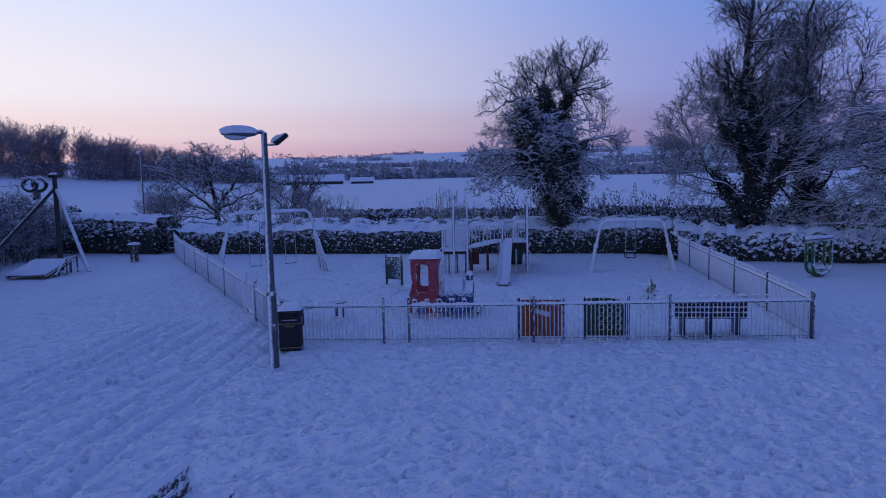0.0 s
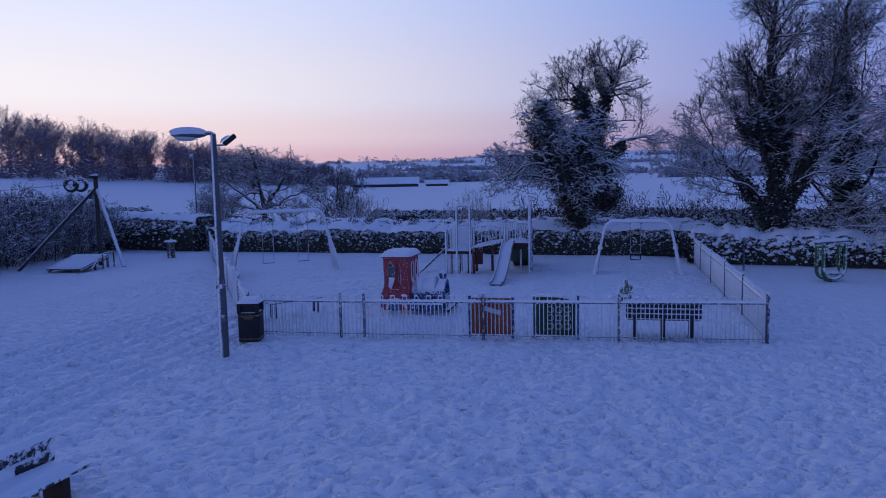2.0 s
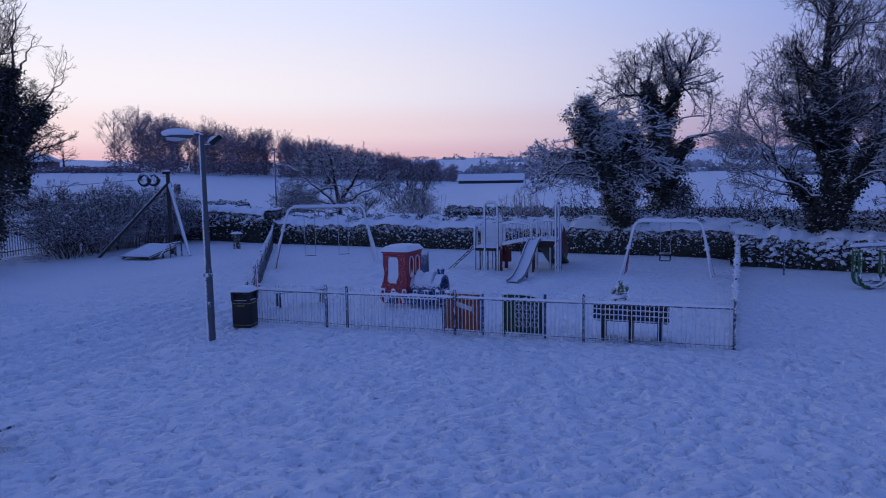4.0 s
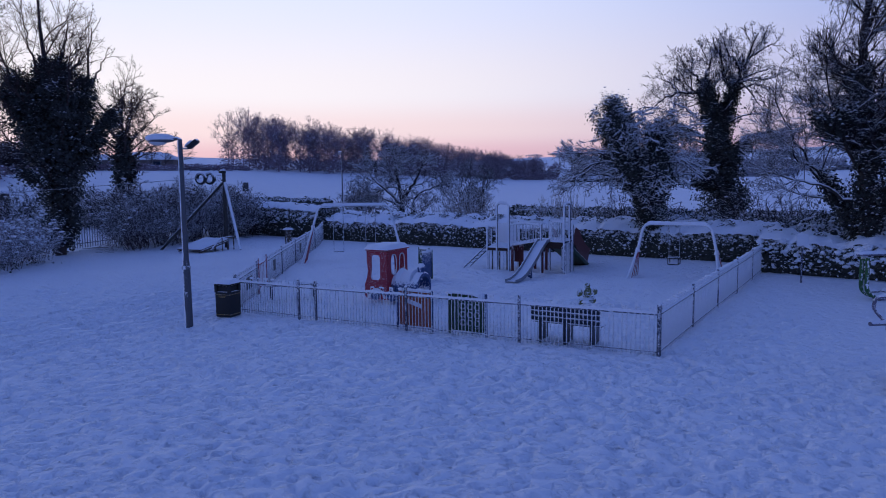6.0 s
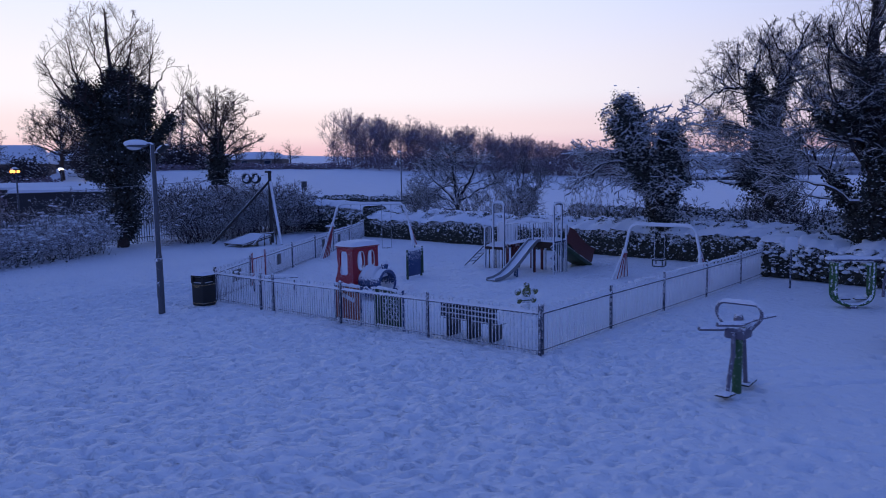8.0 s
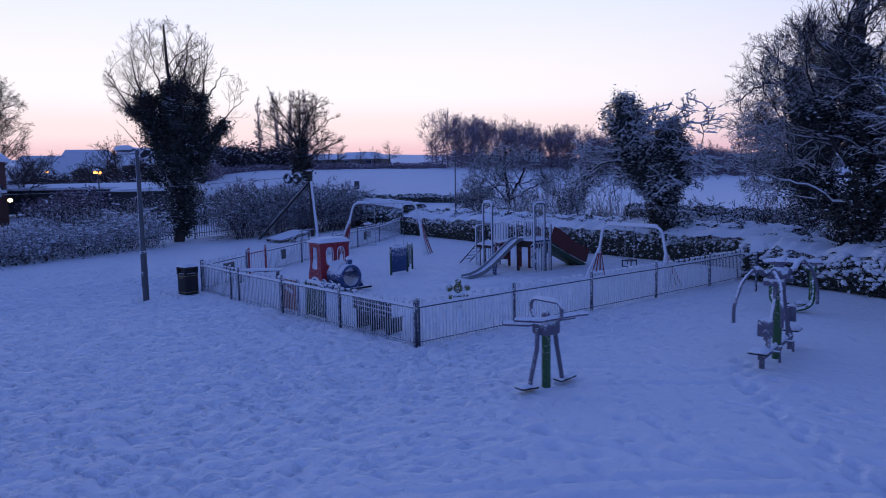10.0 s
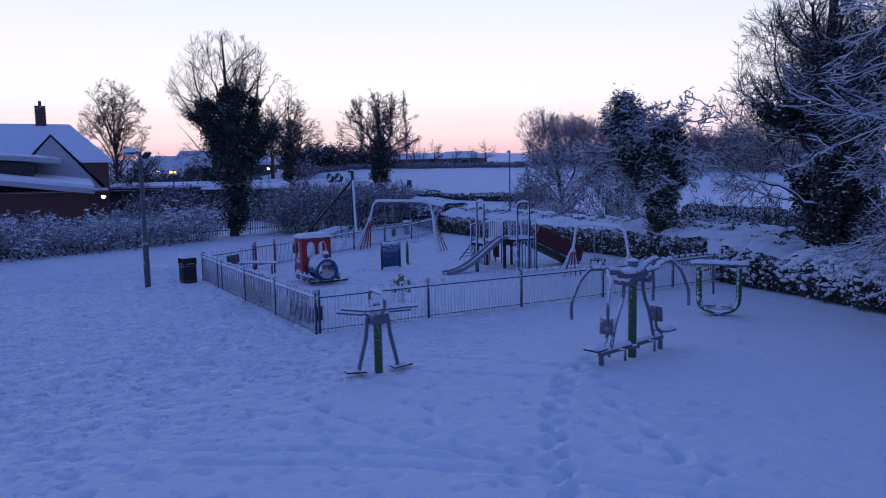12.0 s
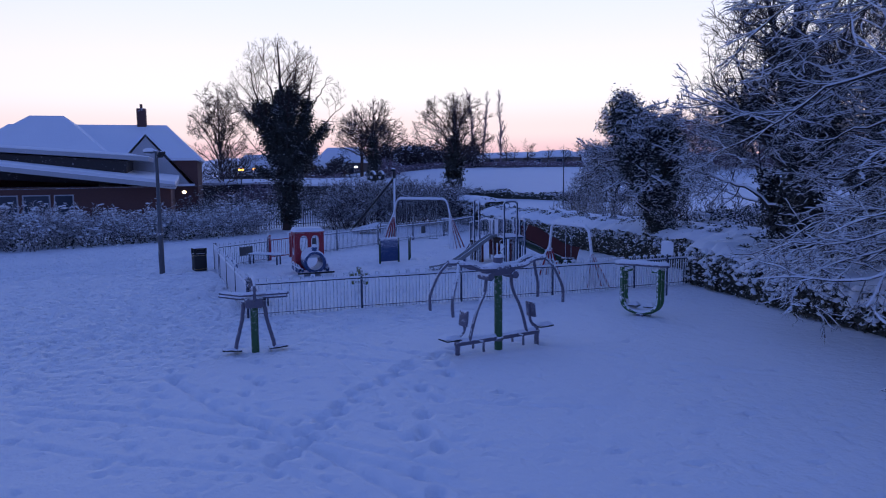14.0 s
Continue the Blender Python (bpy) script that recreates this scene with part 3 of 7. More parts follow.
def offshoots(rg, P, R, blobs, per_m, begin, angle, longest, share, n, wander, lift, thin, least, flat=1.0, most=40):
    """Side branches on a stack of lines P (lines, points, 3) with radii R, cut where they would leave the rounded crowns."""
    L = np.linalg.norm(np.diff(P, axis=1), axis=2).sum(1)
    count = np.clip(np.round(L * per_m + rg.uniform(-0.5, 0.5, len(L))), 1, most).astype(int)
    i = np.repeat(np.arange(len(P)), count)
    m = P.shape[1]
    f = begin + (0.99 - begin) * rg.uniform(0, 1, len(i))
    j = np.minimum((f * (m - 1)).astype(int), m - 2)
    g = (f * (m - 1) - j)[:, None]
    p = P[i, j] * (1 - g) + P[i, j + 1] * g
    d = P[i, j + 1] - P[i, j]
    d /= np.linalg.norm(d, axis=1)[:, None] + 1e-9
    side = np.cross(d, rg.normal(size=d.shape))
    side[:, 2] *= flat
    side /= np.linalg.norm(side, axis=1)[:, None] + 1e-9
    a = np.radians(angle * rg.uniform(0.6, 1.35, len(i)))[:, None]
    w = d * np.cos(a) + side * np.sin(a) + np.array([0, 0, lift * 1.5])
    w /= np.linalg.norm(w, axis=1)[:, None]
    want = np.minimum(longest, share * L[i] * (1.15 - 0.7 * f)) * rg.uniform(0.55, 1.2, len(i))
    fit = np.full(len(i), 0.3)
    B = np.array(blobs, float)
    for q in np.linspace(0.35, 1.0, 7):
        e = p + w * (want * q)[:, None]
        ok = ((((e[:, None] - B[None, :, :3]) / B[None, :, 3:6]) ** 2).sum(2) < 1).any(1)
        fit = np.where(ok, q, fit)
    le = np.maximum(want * fit, 0.10)
    pts = [p]
    for k in range(n - 1):
        w = w + rg.normal(0, wander, w.shape) * np.array([1, 1, 0.4 + 0.6 * flat]) + np.array([0, 0, lift])
        w /= np.linalg.norm(w, axis=1)[:, None]
        pts.append(pts[-1] + w * (le / (n - 1))[:, None])
    r0 = np.maximum(R[i, j] * thin, least)
    return np.stack(pts, 1), r0[:, None] * np.linspace(1, 0.4, n)[None]


def snow_blobs(rg, C, r, parent, name="snow_clumps", label="soft clumps of snow caught in the leaves"):
    """Small flattened lumps of snow at C."""
    m, rows_, cols = len(C), 4, 6
    th, ph = np.meshgrid(np.linspace(0.02, np.pi * 0.8, rows_), np.arange(cols) * 2 * np.pi / cols, indexing="ij")
    ball = np.stack([np.sin(th) * np.cos(ph), np.sin(th) * np.sin(ph), np.cos(th)], -1).reshape(-1, 3)
    shape = np.stack([rg.uniform(0.9, 1.9, m), rg.uniform(0.9, 1.5, m), rg.uniform(0.35, 0.65, m)], 1)
    V = C[:, None] + ball[None] * (r[:, None] * shape)[:, None] * rg.uniform(0.75, 1.25, (m, len(ball), 1))
    k = np.arange(m)[:, None, None] * len(ball) + np.arange(rows_ - 1)[None, :, None] * cols
    a, b = k + np.arange(cols), k + (np.arange(cols) + 1) % cols
    F = np.stack([a, a + cols, b + cols, b], -1).reshape(-1, 4)
    return tagged(quad_mesh(name, V.reshape(-1, 3), F, M["snow"], parent, label), kind="stuff")


def snow_lines(rg, lines, parent, thick=0.02, flat=0.75):
    """Snow lying along the level stretches of branches: a rounded bar of its own over each."""
    out = []
    for p, r in lines:
        if not len(p):
            continue
        d = np.gradient(p, axis=-2)
        slope = np.abs(d[..., 2]) / (np.linalg.norm(d, axis=-1) + 1e-9)
        t = np.where(slope < flat, 1.0, 0.15) * (r * 0.55 + thick * rg.uniform(0.55, 1.25, r.shape))
        q = p.copy()
        q[..., 2] += r * 0.75 + t * 0.35
        out.append((q, t))
    return tagged(sweep_mesh("snow", out, 4, M["snow"], parent, "snow lying along the branches", thin=3), kind="stuff")


def ivy_mass(rg, lines, tufts, leaf, parent, leafage, snowy=0.3, per=36, ball=0.17):
    """Ivy round stems. lines: (points, reach at each) rows. Leaves sit in tufts that bulge unevenly; snow lies on the upper ones."""
    C, N = [], []
    area = np.array([np.linalg.norm(np.diff(np.array(p, float), axis=0), axis=1).sum() * np.mean(r) for p, r in lines])
    for (p, reach), k in zip(lines, (tufts * area / area.sum()).astype(int)):
        p, reach = np.array(p, float), np.array(reach, float)
        cum = np.concatenate([[0], np.cumsum(np.linalg.norm(np.diff(p, axis=0), axis=1))])
        s = rg.uniform(0, cum[-1], k)
        c = np.stack([np.interp(s, cum, p[:, j]) for j in range(3)], 1)
        q = np.interp(s, cum, reach)
        a = rg.uniform(0, 2 * np.pi, k)
        f0 = rg.uniform(0, 6, 4)
        lump = 0.90 + 0.30 * np.sin(s * 2.3 + a * 2 + f0[0]) + 0.17 * np.sin(a * 3 - s * 3.7 + f0[1]) + 0.13 * np.sin(s * 6.1 + a * 4 + f0[2])
        q = q * lump * np.where(rg.random(k) < 0.75, rg.uniform(0.72, 1.12, k), rg.uniform(0.35, 0.85, k))
        out = np.stack([np.cos(a), np.sin(a), np.zeros(k)], 1)
        top = np.clip((s - cum[-1] + 0.5) / 0.5, 0, 1)
        C.append(c + out * q[:, None] * (1 - 0.6 * top)[:, None] + np.stack([np.zeros(k), np.zeros(k), top * q * rg.uniform(0.2, 0.9, k)], 1))
        N.append(out + np.array([0, 0, 1.0]) * (0.25 + 1.2 * top + 0.5 * np.sin(s * 2.3 + a * 2 + f0[0] + 1.2))[:, None])
    C, N = np.concatenate(C), np.concatenate(N)
    m = len(C)
    L = C[:, None] + rg.normal(0, ball, (m, per, 3)) * np.array([1, 1, 0.8])
    NL = N[:, None] + rg.normal(0, 0.55, (m, per, 3)) + np.array([0, 0, 0.2])
    leaf_mesh("ivy", L.reshape(-1, 3), NL.reshape(-1, 3), leaf, rg, M[leafage], parent, "dark evergreen ivy dusted with snow")
    core = [(np.array(p, float), np.array(r, float) * 0.45) for p, r in lines]
    sweep_mesh("ivy_core", core, 7, M["ivy_core"], parent, "dark tangle of ivy stems")
    if snowy:
        k = (N[:, 2] > 0.42) & (rg.random(m) < snowy)
        reps = C[k].repeat(6, 0)
        reps = reps + rg.normal(0, ball * 0.9, reps.shape) + np.array([0, 0, ball * 0.8])
        snow_blobs(rg, reps, 0.018 + 0.05 * rg.uniform(0, 1, len(reps)) ** 2.5, parent)


def crown_tree(name, label, at, seed, limbs, blobs, ivy=(), tufts=0, leaf=0.15, leafage="ivy", twig="twig", bark="bark", snow=0.0, snow_below=99.0, snowy=0.3,
               dense=1.0, wander=0.16, lift=0.03, angle=52, longest=3.0, fine=0.008, category="tree", ball=0.17, flat=1.0, begin=0.25, strays=0):
    """A tree with the given limbs, whose branches fill the given crowns, with ivy and lying snow where it has them."""
    rg = np.random.default_rng(seed)
    ob = thing(name, label, category, (at[0], at[1], gz(*at) - 0.05))
    P0 = np.stack([resampled(p, 16) for p, r in limbs])
    P0[:, 1:-1] += rg.normal(0, 0.05, P0[:, 1:-1].shape)
    R0 = np.stack([r * np.linspace(1, 0.12, 16) for p, r in limbs])
    P1, R1 = offshoots(rg, P0, R0, blobs, 2.9 * dense, begin, angle, longest, 0.8, 8, wander, lift, 0.42, fine * 2.4, flat)
    P2, R2 = offshoots(rg, P1, R1, blobs, 6.0 * dense, 0.12, angle * 0.95, longest * 0.5, 0.55, 5, wander * 1.2, lift, 0.5, fine * 1.4, flat)
    P3, R3 = offshoots(rg, P2, R2, blobs, 7.0, 0.12, angle * 0.9, longest * 0.24, 0.6, 3, wander * 1.5, lift, 0.6, fine, flat, 7)
    P4, R4 = offshoots(rg, P3, R3, blobs, 5.0, 0.2, angle * 0.9, longest * 0.13, 0.6, 2, wander, lift, 0.6, fine * 0.75, flat, 2)
    sweep_mesh("trunk", [(p, r) for p, r in zip(P0, R0)], 8, M[bark], ob)
    tagged(sweep_mesh("crown", [(P1, R1), (P2, R2), (P3, R3), (P4, R4)], 3, M[twig], ob), kind="stuff")
    if snow:
        rows_ = [(P0, R0), (P1, R1), (P2, R2), (P3[::2], R3[::2])]
        low = [(p[k], r[k]) for p, r in rows_ for k in [p[:, :, 2].mean(1) < snow_below * rg.uniform(0.6, 1.1, len(p))]]
        snow_lines(rg, low, ob, snow, 0.75)
    if tufts:
        up = np.where((P1[:, 0, 2] < 0.68 * P0[0, -1, 2]) & (np.hypot(P1[:, 0, 0], P1[:, 0, 1]) < 1.3))[0]
        stray = [(P1[k, :5], [0.34, 0.30, 0.24, 0.16, 0.08]) for k in rg.choice(up, min(strays, len(up)), replace=False)]
        ivy_mass(rg, list(ivy) + stray, tufts, leaf, ob, leafage, snowy, ball=ball)
    return ob


def spray_tree(name, label, at, seed, height, boughs, reach, snow=0.013, low=1.2, trunk_r=0.32, azimuth=(0.0, 6.283)):
    """A broad tree whose long crooked boughs carry flat sprays of twigs, whitened by snow."""
    rg = np.random.default_rng(seed)
    limbs = [([(0, 0, 0), (0.1, 0.05, height * 0.3), (-0.1, 0.1, height * 0.6), (0.1, 0, height)], trunk_r)]
    for k in range(boughs):
        f = (k + rg.uniform(0, 1)) / boughs
        z, az = low + (height * 0.95 - low) * f, azimuth[0] + (azimuth[1] - azimuth[0]) * rg.uniform(0, 1)
        le = reach * (1.0 - 0.5 * max(0, f - 0.4) / 0.6) * rg.uniform(0.55, 1.08)
        rise, p, pts = 0.25 + 0.35 * f + rg.normal(0, 0.12), np.array([0.0, 0.0, z]), [(0, 0, z)]
        for j in range(9):
            az += rg.normal(0, 0.16)
            p = p + np.array([math.cos(az), math.sin(az), rise]) * le / 9
            rise -= 0.09 + 0.02 * j * rg.uniform(0.2, 1.4)
            rise = rise if p[2] > low * 0.9 else max(rise, 0.02)
            pts.append(tuple(p + np.append(rg.normal(0, 0.05, 2), rg.normal(0, 0.07))))
        limbs.append((pts, 0.055 * rg.uniform(0.7, 1.3)))
    return crown_tree(name, label, at, seed + 1, limbs, [(0, 0, height * 0.45, reach * 1.1, reach * 1.1, height * 0.7, 1)], twig="dark_twig", bark="bark", snow=snow, dense=0.5, wander=0.2, lift=-0.012,
                      angle=48, longest=2.1, fine=0.007, flat=0.45, begin=0.12)


# the leaning pair of ivy stems behind the back hedge
IVY_L = [(0.0, 0.0, 0.0), (-0.1, -0.1, 1.9), (-0.45, -0.3, 3.4), (-1.35, -0.75, 4.9), (-1.65, -0.95, 6.2), (-1.70, -0.95, 7.1)]
IVY_R = [(-0.15, -0.1, 2.6), (0.05, 0.0, 4.2), (0.05, 0.05, 5.3), (0.15, 0.0, 6.0)]
SHOOTS = []
for k in range(17):
    f, az = 0.30 + 0.68 * k / 17, k * 2.4
    b = resampled(IVY_L if k % 3 else IVY_R, 24)[int(f * 23)]
    le = 1.35 + 0.5 * math.sin(k * 1.7)
    SHOOTS.append(([tuple(b), (b[0] + math.cos(az) * le * 0.55, b[1] + math.sin(az) * le * 0.55, b[2] + 0.35), (b[0] + math.cos(az) * le, b[1] + math.sin(az) * le, b[2] + 0.3)], 0.035))
crown_tree("ivy_tree", "leaning snowy tree with two ivy-clad stems behind the hedge", (-0.1, 35.2), 11,
           [(IVY_L, 0.24), (IVY_R, 0.18), ([(-0.9, -0.5, 4.2), (-2.4, -0.9, 5.0), (-3.6, -1.1, 4.8), (-4.6, -1.2, 5.1)], 0.07), ([(-0.4, -0.3, 3.3), (-1.9, -0.9, 4.0), (-3.2, -1.3, 3.9), (-4.5, -1.3, 3.3)], 0.07), ([(-1.0, -0.6, 4.4), (-2.2, -1.4, 4.6), (-3.4, -1.9, 3.9), (-4.0, -2.0, 3.0)], 0.05),
            ([(0.1, 0, 5.4), (0.8, 0.3, 6.1), (1.9, 0.7, 6.0)], 0.05), ([(0, 0, 4.4), (1.2, -0.2, 4.6), (2.2, -0.1, 3.9)], 0.05), ([(0.1, 0.0, 5.9), (0.45, 0.3, 6.8), (0.8, 0.5, 7.4)], 0.04),
            ([(-0.3, -0.3, 3.0), (-0.9, -1.4, 3.6), (-1.4, -2.1, 3.2)], 0.05)] + SHOOTS,
           [(-3.4, -1.1, 4.3, 1.9, 1.8, 1.5, 1.2), (-1.8, -1.0, 4.2, 1.6, 1.7, 1.0, 1.0), (-1.75, -0.95, 6.6, 1.15, 1.15, 1.0, 0.8), (1.0, 0.4, 6.2, 1.4, 1.1, 1.1, 1.1),
            (1.5, 0.3, 4.4, 1.3, 1.4, 1.3, 0.8), (-0.4, -1.4, 3.4, 1.8, 1.2, 0.9, 0.9), (-1.2, -0.7, 5.2, 1.9, 1.8, 2.0, 0.9), (0.2, 0.0, 4.8, 1.6, 1.6, 1.7, 0.9)],
           [(IVY_L, [0.34, 0.42, 0.52, 0.72, 0.78, 0.62]), (IVY_R, [0.42, 0.70, 0.60, 0.38])], 1700, leaf=0.085, twig="dark_twig", snow=0.019, snowy=0.95, ball=0.16, strays=6, longest=1.7, dense=1.0, fine=0.010, wander=0.26, angle=58, lift=0.0)
# the crooked oak in the field edge
OAK = [(0.0, 0.0, 0.0), (-0.15, 0.0, 3.0), (-0.55, 0.0, 5.8), (-0.9, 0.0, 7.4), (-1.6, 0.0, 9.7)]
OAK_R = [(-0.55, 0.0, 5.6), (-0.15, 0.1, 8.0), (0.35, 0.1, 9.4), (1.0, 0.0, 10.9), (1.5, 0.0, 12.1)]
crown_tree("oak_tree", "crooked bare oak with ivy on its trunk and frosted twigs", (0.3, 48.0), 23,
           [(OAK, 0.42), (OAK_R, 0.27), ([(-1.1, 0, 8.1), (-1.9, 0.2, 9.0), (-3.2, 0.3, 9.05), (-4.4, 0.2, 8.5), (-5.2, 0, 7.9)], 0.15), ([(-0.3, 0, 5.0), (0.5, -0.5, 5.4), (1.2, -0.8, 6.1), (2.6, -1.0, 6.3), (3.8, -0.8, 5.9)], 0.15),
            ([(0.2, 0.1, 8.9), (1.2, 0.4, 9.2), (2.4, 0.5, 8.9)], 0.10), ([(-1.5, 0, 9.4), (-2.4, -0.4, 10.3), (-3.0, -0.5, 11.1)], 0.10), ([(-1.55, 0, 9.5), (-1.3, 0.4, 10.8), (-0.6, 0.5, 12.0)], 0.10), ([(0.6, 0.1, 10.0), (-0.1, -0.5, 11.2), (-0.5, -0.7, 12.3)], 0.08), ([(0.9, 0, 10.7), (1.9, 0.3, 11.3), (2.6, 0.3, 11.6)], 0.08), ([(-3.0, 0.3, 9.0), (-3.9, 0.6, 9.8), (-4.8, 0.5, 10.2)], 0.08), ([(-0.5, 0, 5.6), (-2.2, 0.6, 6.6), (-4.0, 0.6, 6.9), (-5.4, 0.4, 6.4)], 0.11), ([(-0.4, 0, 4.2), (-2.0, -0.8, 4.9), (-3.6, -1.0, 4.6)], 0.10)],
           [(-1.3, 0, 10.6, 3.5, 3.2, 1.8, 1.0), (1.0, 0, 11.5, 2.1, 2.2, 1.6, 1.2), (-4.3, 0.2, 8.9, 2.1, 2.3, 1.7, 1.1), (-4.4, 0.3, 6.6, 1.9, 2.0, 1.3, 1.0), (2.6, 0.3, 8.7, 1.3, 1.8, 1.3, 0.8), (3.0, -0.8, 6.0, 1.7, 1.8, 1.2, 0.8),
            (-3.0, -0.6, 4.9, 2.4, 2.2, 1.7, 0.6), (2.2, -0.4, 3.6, 2.3, 2.2, 1.3, 0.6)],
           [([(0, 0, 0.3), (-0.15, 0, 3.0), (-0.5, 0, 5.6), (-0.9, 0, 7.4), (-1.5, 0, 9.5)], [1.0, 1.25, 0.72, 0.5, 0.3]), ([(-0.4, 0.05, 6.4), (-0.15, 0.1, 8.0), (0.3, 0.1, 9.3)], [0.5, 0.38, 0.2]), ([(-0.2, 0, 4.6), (0.6, -0.4, 5.3), (1.2, -0.7, 5.7)], [0.7, 0.45, 0.25])],
           1000, leaf=0.125, twig="twig", leafage="ivy_dark", snow=0.012, snow_below=8.0, snowy=0.35, ball=0.2, strays=5, longest=3.2, dense=1.0, wander=0.24, angle=56, lift=0.02, fine=0.009)
# tall trees behind the wide hedge
ASH = [(0.0, 0.0, 0.0), (0.05, 0.0, 2.0), (-0.1, 0.1, 5.0), (-0.4, 0.2, 8.5), (-0.2, 0.2, 11.5), (0.0, 0.0, 13.4)]
ASH_ARMS = [([(0, 0, 1.4), (-0.9, 0.2, 2.6), (-1.9, 0.3, 4.0), (-2.7, 0.2, 5.4), (-3.3, 0, 6.8)], 0.10), ([(0, 0, 2.2), (0.9, -0.3, 3.6), (1.6, -0.4, 6.0), (2.1, -0.4, 8.4), (2.5, -0.2, 10.2)], 0.10),
            ([(-0.1, 0.1, 3.6), (-0.9, -0.7, 5.4), (-1.4, -1.1, 7.2), (-1.6, -1.2, 8.8)], 0.08), ([(-0.1, 0.1, 4.5), (0.6, 0.9, 6.5), (0.9, 1.4, 8.8), (1.0, 1.5, 10.8)], 0.08),
            ([(-0.1, 0.1, 5.5), (-1.4, 0.6, 6.8), (-2.4, 1.0, 7.6), (-3.2, 1.2, 8.4)], 0.06), ([(0, 0, 2.6), (-1.5, -0.6, 3.5), (-3.2, -0.8, 3.9), (-4.3, -0.8, 4.6)], 0.07),
            ([(0, 0, 3.0), (1.2, -1.0, 3.9), (2.8, -1.6, 4.3)], 0.07), ([(-1.5, 0.3, 3.8), (-2.8, 0.2, 4.9), (-4.0, 0, 6.3)], 0.06)]
ASH_CROWN = [(0.0, 0.1, 7.2, 3.5, 3.5, 3.4, 1.0), (0.6, 0, 10.8, 3.0, 3.0, 3.4, 0.9), (-3.0, 0.0, 5.6, 1.9, 2.2, 1.9, 0.9), (-2.6, -0.4, 3.6, 1.9, 1.9, 1.0, 0.8), (2.2, -0.8, 5.0, 1.8, 2.0, 1.7, 0.8)]
crown_tree("ash_tree", "tall bare snow-dusted tree with ivy on the trunk behind the hedge", (8.5, 33.9), 31, [(ASH, 0.36)] + ASH_ARMS, ASH_CROWN,
           [([(0, 0, 0.5), (0.05, 0, 2.0), (-0.1, 0.1, 4.6), (-0.3, 0.2, 6.6), (-0.38, 0.2, 8.2)], [0.27, 0.36, 0.46, 0.22, 0.08]), ([(-0.1, 0, 1.6), (-0.9, 0.2, 2.7), (-1.5, 0.25, 3.8)], [0.3, 0.32, 0.18]),
            ([(0.1, 0, 2.2), (0.9, -0.3, 3.6), (1.5, -0.4, 5.6)], [0.3, 0.30, 0.14])],
           640, leaf=0.105, leafage="ivy_dark", twig="dark_twig", snow=0.010, snow_below=7.5, snowy=0.9, ball=0.17, strays=6, longest=2.8, dense=0.95, wander=0.15, angle=52, lift=0.04, fine=0.0075)
crown_tree("ash_tree", "tall dense bare tree with frosted twigs and dark ivy", (12.4, 38.6), 32, [(ASH, 0.36)] + ASH_ARMS[:6], ASH_CROWN[:4] + [(2.6, -0.5, 6.0, 2.0, 2.2, 2.4, 0.9)],
           [([(0, 0, 0.5), (0.05, 0, 2.0), (-0.1, 0.1, 5.0), (-0.4, 0.2, 8.5)], [0.36, 0.5, 0.55, 0.14])], 500, leaf=0.12, leafage="ivy_dark", twig="dark_twig", snow=0.009, snow_below=7.0, snowy=0.5, longest=3.2, dense=0.78, wander=0.15, angle=54, lift=0.03, fine=0.008)
spray_tree("beech_tree", "broad bare tree whose long boughs bend under thick snow", (18.4, 32.2), 33, 11.0, 62, 8.0, low=2.3)
spray_tree("hazel_tree", "low bare tree with snow-laden sprays leaning over the hedge", (14.6, 33.8), 36, 7.0, 40, 5.0, 0.010, 0.9, 0.2)
